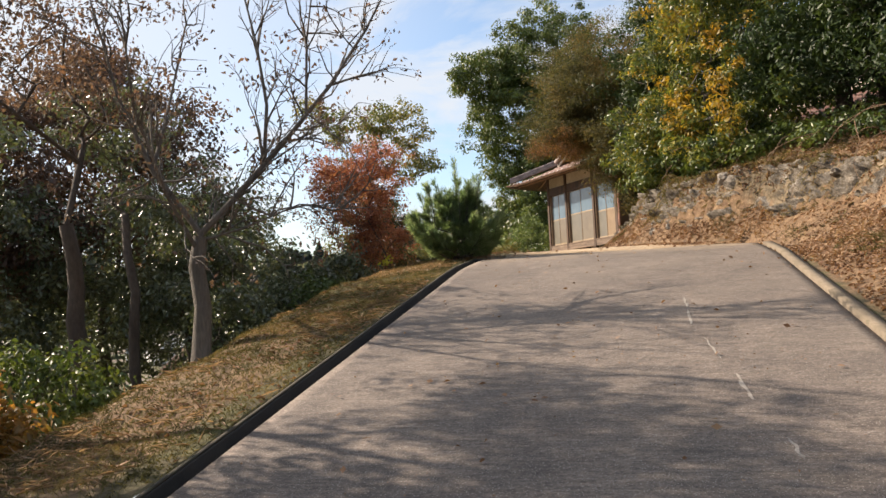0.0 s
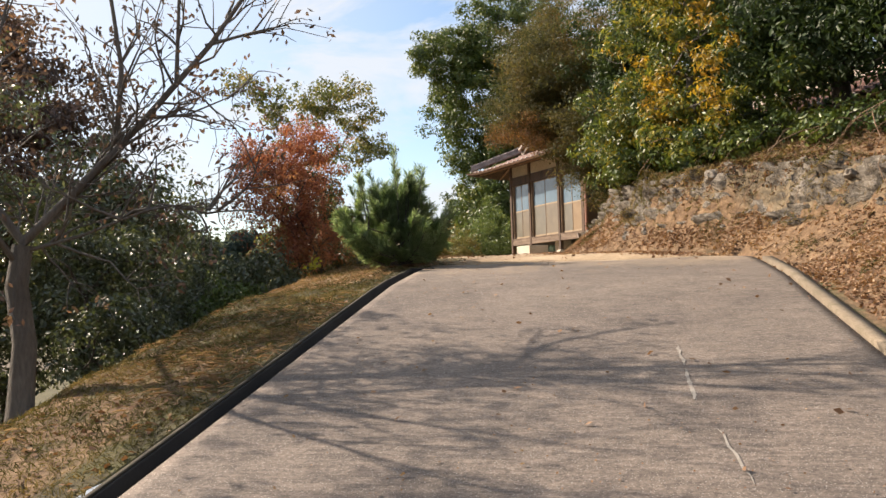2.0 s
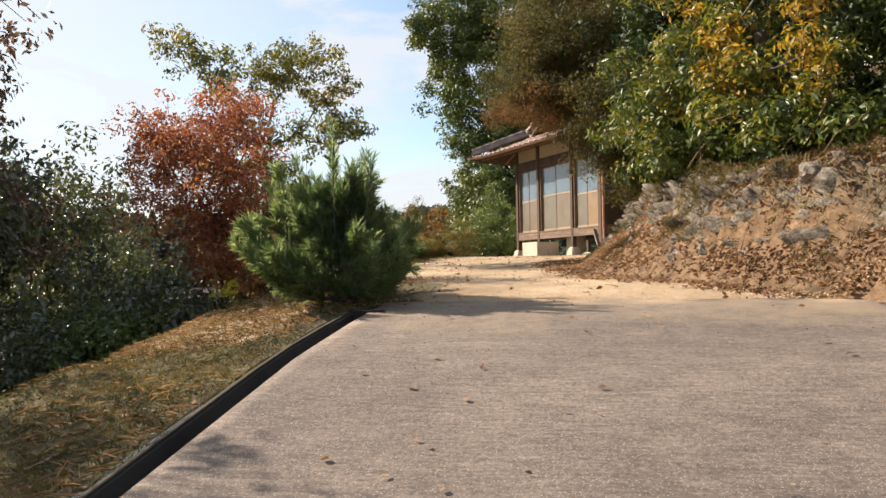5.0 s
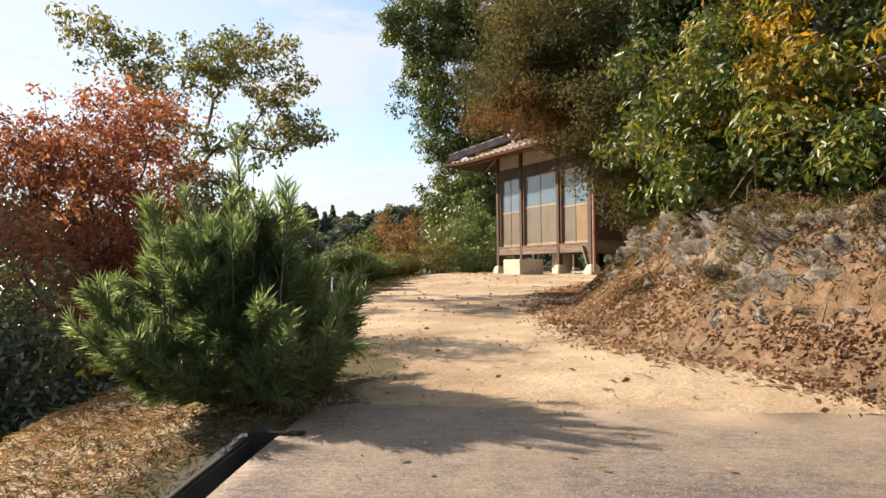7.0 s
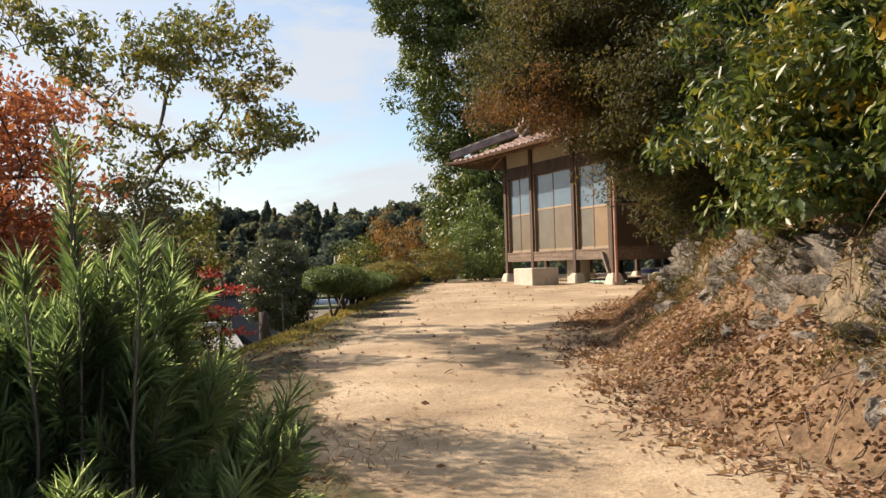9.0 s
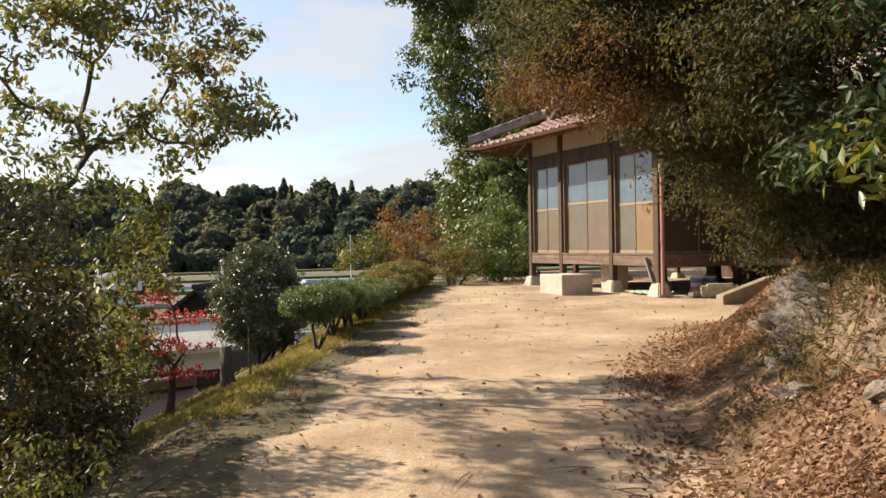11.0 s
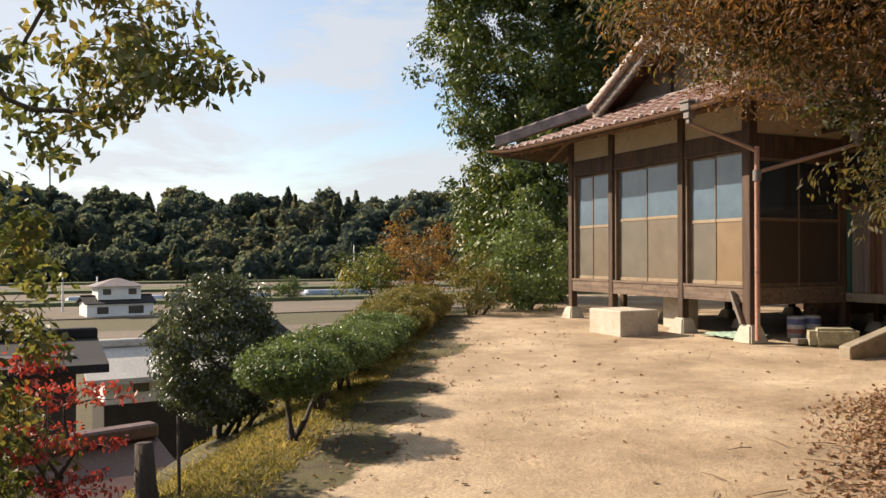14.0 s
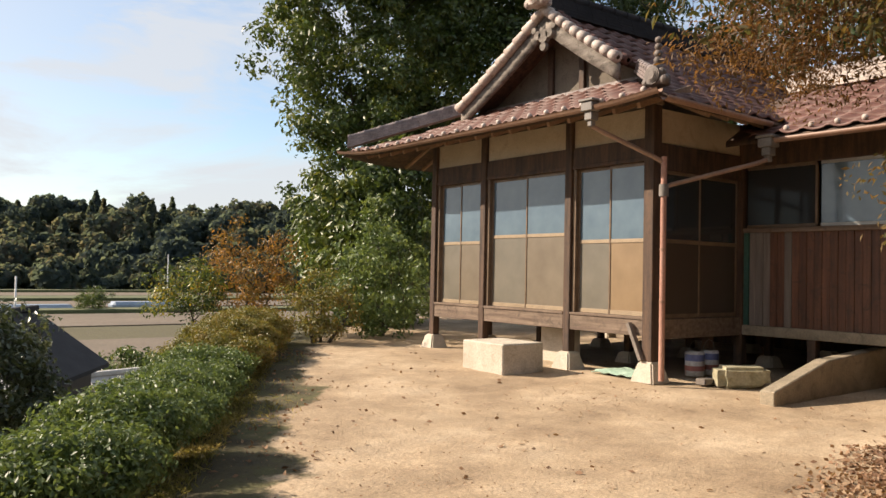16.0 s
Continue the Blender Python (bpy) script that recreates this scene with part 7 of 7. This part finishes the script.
# roots and vines that hang over the shaded rocks
rt = []
for k in range(46):
    u_ = rng.uniform(7, 16)
    b_ = float(bank_line(u_)) + float(bank_foot(u_))
    x, y = to_xy(u_, b_ + rng.uniform(0.7, 1.2))
    x2, y2 = to_xy(u_ + rng.normal(0, 0.5), b_ + rng.uniform(0.0, 0.5))
    rt.append(curve_path((x, y, gz(x, y) + rng.uniform(0.1, 0.5)), (x2, y2, gz(x2, y2) + rng.uniform(0.05, 0.3)), 0.008, 0.003, rng, 6, 0.1, 0.15))
tagged(tubes("roots", rt, M_TWIG, None, 4), "bare roots and vines hanging over the rocks", "roots", kind="stuff")

# pale scuffs on the driveway
rng = np.random.default_rng(198)
for (ua, va, ub, vb, w) in ((6.9, -0.885, 7.45, -0.88, 0.024), (7.5, -0.88, 7.92, -0.877, 0.026), (5.1, -0.68, 5.6, -0.71, 0.026), (5.9, -0.76, 6.5, -0.83, 0.016), (4.3, -0.58, 4.55, -0.6, 0.022), (9.75, -1.62, 9.8, -1.38, 0.02)):
    n = 9
    vs, fs = [], []
    for i in range(n):
        t = i / (n - 1)
        u_, v_ = ua + (ub - ua) * t, va + (vb - va) * t + rng.normal(0, 0.006)
        ww = w * rng.uniform(0.3, 1.0) * (0.35 if i in (0, n - 1) else 1)
        for s_ in (-1, 1):
            x, y = to_xy(u_, v_ + s_ * ww * 0.6)
            vs.append((x, y, float(np.interp(u_, PROF_U, PROF_Z)) + 0.0105))
    fs = [(2 * i, 2 * i + 1, 2 * i + 3, 2 * i + 2) for i in range(n - 1)]
    tagged(raw("scuff_mark", vs, fs, M_PAINT, road), "", "")

# ---- valley: houses, fields, poles, wooded hills ----
def cottage(name, x, y, z, lx, ly, h, rise, turn, wall, roof, label, storeys=1, windows=()):
    e = empty(name, x, y, z, label, "house", turn=turn)
    part("wall", box(bmesh.new(), -lx / 2, -ly / 2, -1.0, lx / 2, ly / 2, h, 0.03), wall, e)
    ov = 0.6
    bm = bmesh.new()
    a_ = [(-lx / 2 - ov, -ly / 2 - ov, h - 0.15), (lx / 2 + ov, -ly / 2 - ov, h - 0.15), (lx / 2 + ov, 0, h + rise), (-lx / 2 - ov, 0, h + rise), (lx / 2 + ov, ly / 2 + ov, h - 0.15), (-lx / 2 - ov, ly / 2 + ov, h - 0.15)]
    vs = [bm.verts.new(p) for p in a_] + [bm.verts.new((p[0], p[1], p[2] - 0.18)) for p in a_]
    for q in ((0, 1, 2, 3), (3, 2, 4, 5), (7, 6, 9, 8), (8, 9, 11, 10), (0, 6, 7, 1), (5, 4, 10, 11), (1, 7, 8, 2), (2, 8, 10, 4), (3, 9, 6, 0), (5, 11, 9, 3)):
        bm.faces.new([vs[k] for k in q])
    for sx in (-1, 1):
        g_ = [bm.verts.new((sx * (lx / 2 - 0.01), yy_, zz_)) for yy_, zz_ in ((-ly / 2, h), (ly / 2, h), (0, h + rise - 0.2))]
        bm.faces.new(g_)
    bmesh.ops.recalc_face_normals(bm, faces=bm.faces)
    part("roof", bm, roof, e)
    part("ridge_cap", box(bmesh.new(), -lx / 2 - ov, -0.18, h + rise - 0.03, lx / 2 + ov, 0.18, h + rise + 0.22, 0.04), roof, e)
    for (wx_, wz, ww, wh, s_) in windows:
        w_ = part("window", box(bmesh.new(), wx_ - ww / 2, s_ * ly / 2 - 0.06, wz - wh / 2, wx_ + ww / 2, s_ * ly / 2 + 0.06, wz + wh / 2, 0.01), M_GLASS_SIDE, e)
    return e


store = cottage("storehouse", 8.6, 44.6, -2.2, 3.4, 2.8, 3.0, 0.7, 6, M_WHITE, M_ROOF_PALE, "white-walled storehouse with pale roof below the bank", 1, ((-0.6, 2.5, 0.5, 0.4, -1),))
# Solid box, no opening: the bay's shade is given as a dark colour.
part("bay_shade", box(bmesh.new(), -1.73, -1.43, -1.0, 1.73, 1.43, 1.95, 0.02), M_DARK, store, "solid dark box for the shade of the open lower storey")
cottage("barn", 4.3, 36.0, -2.2, 3.6, 4.2, 4.6, 0.2, 4, M_BROWN_WALL, M_ROOF_DARK, "dark brown sheet-clad barn below the bank")
cottage("lean_to", 4.6, 28.9, -2.2, 5.0, 4.0, 2.7, 0.9, 20, M_WHITE, M_ROOF_RED, "white shed with red-brown tiled roof below the bank")
cottage("farmhouse", 12.4, 55.6, -2.9, 6.6, 5.6, 3.0, 2.3, 60, M_BROWN_WALL, M_ROOF_DARK, "farmhouse with steep dark grey roof in the valley")
cottage("farmhouse", 19.5, 63.0, -5.2, 3.0, 2.6, 2.6, 1.3, 20, M_WHITE, M_ROOF_PALE, "small white house with pale roof in the valley")
wh = cottage("white_house", 13.5, 198.0, -8, 13.0, 8.0, 3.1, 1.2, 10, M_WHITE, M_ROOF_DARK, "white two-storey house with grey roof across the fields", 2, ((-3.5, 1.5, 2.2, 1.4, -1), (3.0, 1.5, 3.0, 1.6, -1)))
part("upper_wall", box(bmesh.new(), -4.2, -3.0, 3.6, 4.2, 3.0, 6.4, 0.03), M_WHITE, wh)
bm = bmesh.new()
bmesh.ops.create_cone(bm, cap_ends=True, segments=4, radius1=7.3, radius2=0.6, depth=1.6)
bmesh.ops.rotate(bm, verts=bm.verts, matrix=Matrix.Rotation(radians(45), 3, "Z"))
bmesh.ops.scale(bm, verts=bm.verts, vec=(1.0, 0.78, 1.0))
bmesh.ops.translate(bm, verts=bm.verts, vec=(0, 0, 7.15))
part("upper_roof", bm, M_TILE_GREY, wh)
for wx_ in (-2.5, 2.5):
    part("window", box(bmesh.new(), wx_ - 0.8, -3.06, 4.6, wx_ + 0.8, -2.95, 5.8, 0.01), M_GLASS_SIDE, wh)


def field(name, x0, y0, x1, y1, z, material, label, h=0.25):
    return tagged(part(name, box(bmesh.new(), x0, y0, z - 1.0, x1, y1, z + h, 0.05), material), label, "field", kind="structure")


for k, (x0, y0, x1, y1, mt, h) in enumerate(((-20, 128, 110, 160, M_FIELD, 0.1), (-10, 190, 150, 232, M_FIELD, 0.25), (-120, 236, 180, 246, M_GREENSTRIP, 1.0), (-120, 262, 180, 300, M_FIELD, 0.5), (-150, 306, 220, 330, M_GREENSTRIP, 1.2), (-150, 340, 240, 372, M_FIELD, 0.9), (-150, 374, 240, 384, M_GREENSTRIP, 1.8))):
    field("field", x0, y0, x1, y1, -8, mt, "tan harvested rice field in the valley" if mt is M_FIELD else "grassy bank between the fields", h)
for k, (x, y, ln) in enumerate(((30, 250, 54), (78, 255, 20))):
    e = boxed("greenhouse", (x - ln / 2, y - 3, -8, x + ln / 2, y + 3, -6.2 + 0.4 * k), M_BLUE, None, 0.8)
    tagged(e, "long pale blue vinyl greenhouse in the valley", "greenhouse")
for k, (x, y, h) in enumerate(((88, 268, 16), (34, 190, 10), (10, 210, 8), (3, 214, 8))):
    e = tubes("pole", [[((x, y, -9), 0.24), ((x, y, -8 + h), 0.18), ((x, y, -8 + h + 0.02), 0.0)]], M_POLE, None, 8)
    tagged(e, "pale utility pole across the fields", "pole", "utility poles")
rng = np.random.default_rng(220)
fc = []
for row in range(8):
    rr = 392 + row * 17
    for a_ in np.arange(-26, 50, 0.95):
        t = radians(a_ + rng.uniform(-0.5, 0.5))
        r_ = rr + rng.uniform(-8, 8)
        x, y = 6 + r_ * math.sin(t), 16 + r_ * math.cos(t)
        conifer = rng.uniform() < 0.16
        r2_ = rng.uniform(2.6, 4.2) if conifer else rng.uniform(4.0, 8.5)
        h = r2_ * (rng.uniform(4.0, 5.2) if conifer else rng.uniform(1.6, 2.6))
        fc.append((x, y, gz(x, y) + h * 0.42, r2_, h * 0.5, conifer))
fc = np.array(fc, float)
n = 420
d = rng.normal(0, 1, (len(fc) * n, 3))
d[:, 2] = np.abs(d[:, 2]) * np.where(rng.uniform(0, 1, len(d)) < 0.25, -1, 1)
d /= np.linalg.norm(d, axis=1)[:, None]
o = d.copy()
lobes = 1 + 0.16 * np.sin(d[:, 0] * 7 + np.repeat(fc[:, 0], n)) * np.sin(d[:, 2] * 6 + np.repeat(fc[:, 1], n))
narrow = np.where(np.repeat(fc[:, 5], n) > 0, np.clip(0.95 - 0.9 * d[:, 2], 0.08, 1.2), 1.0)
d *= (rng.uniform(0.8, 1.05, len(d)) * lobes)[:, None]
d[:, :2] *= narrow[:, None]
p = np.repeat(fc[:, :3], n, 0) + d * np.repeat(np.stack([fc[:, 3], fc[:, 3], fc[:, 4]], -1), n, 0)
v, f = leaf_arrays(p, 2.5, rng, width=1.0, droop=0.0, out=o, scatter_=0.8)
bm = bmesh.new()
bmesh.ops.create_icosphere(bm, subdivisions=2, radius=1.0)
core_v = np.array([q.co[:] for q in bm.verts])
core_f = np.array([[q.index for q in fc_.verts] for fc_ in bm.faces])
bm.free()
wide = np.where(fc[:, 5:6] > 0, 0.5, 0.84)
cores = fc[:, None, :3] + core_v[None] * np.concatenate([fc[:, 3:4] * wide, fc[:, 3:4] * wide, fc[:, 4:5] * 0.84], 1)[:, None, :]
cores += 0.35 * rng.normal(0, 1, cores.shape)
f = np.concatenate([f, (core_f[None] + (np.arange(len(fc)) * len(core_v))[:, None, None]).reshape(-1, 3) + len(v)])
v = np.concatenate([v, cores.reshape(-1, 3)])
tagged(raw("forest", v, f, L_FOREST), "dark wooded hillside across the valley, autumn tints and distance haze in its colours", "forest", kind="stuff")
for k, (x, y, r) in enumerate(((60, 240, 4), (22, 70, 2.2), (26, 90, 2.0))):
    z = gz(x, y)
    tree("valley_tree", "green bushy tree in the valley", (x, y, z), (x, y, z + r * 0.5), [(x, y, z + r * 0.9, r, r, r * 0.8, 60)], 230 + k, L_BROAD, M_BARK_DARK, 0.15, r * 0.3, 60, r * 0.12)
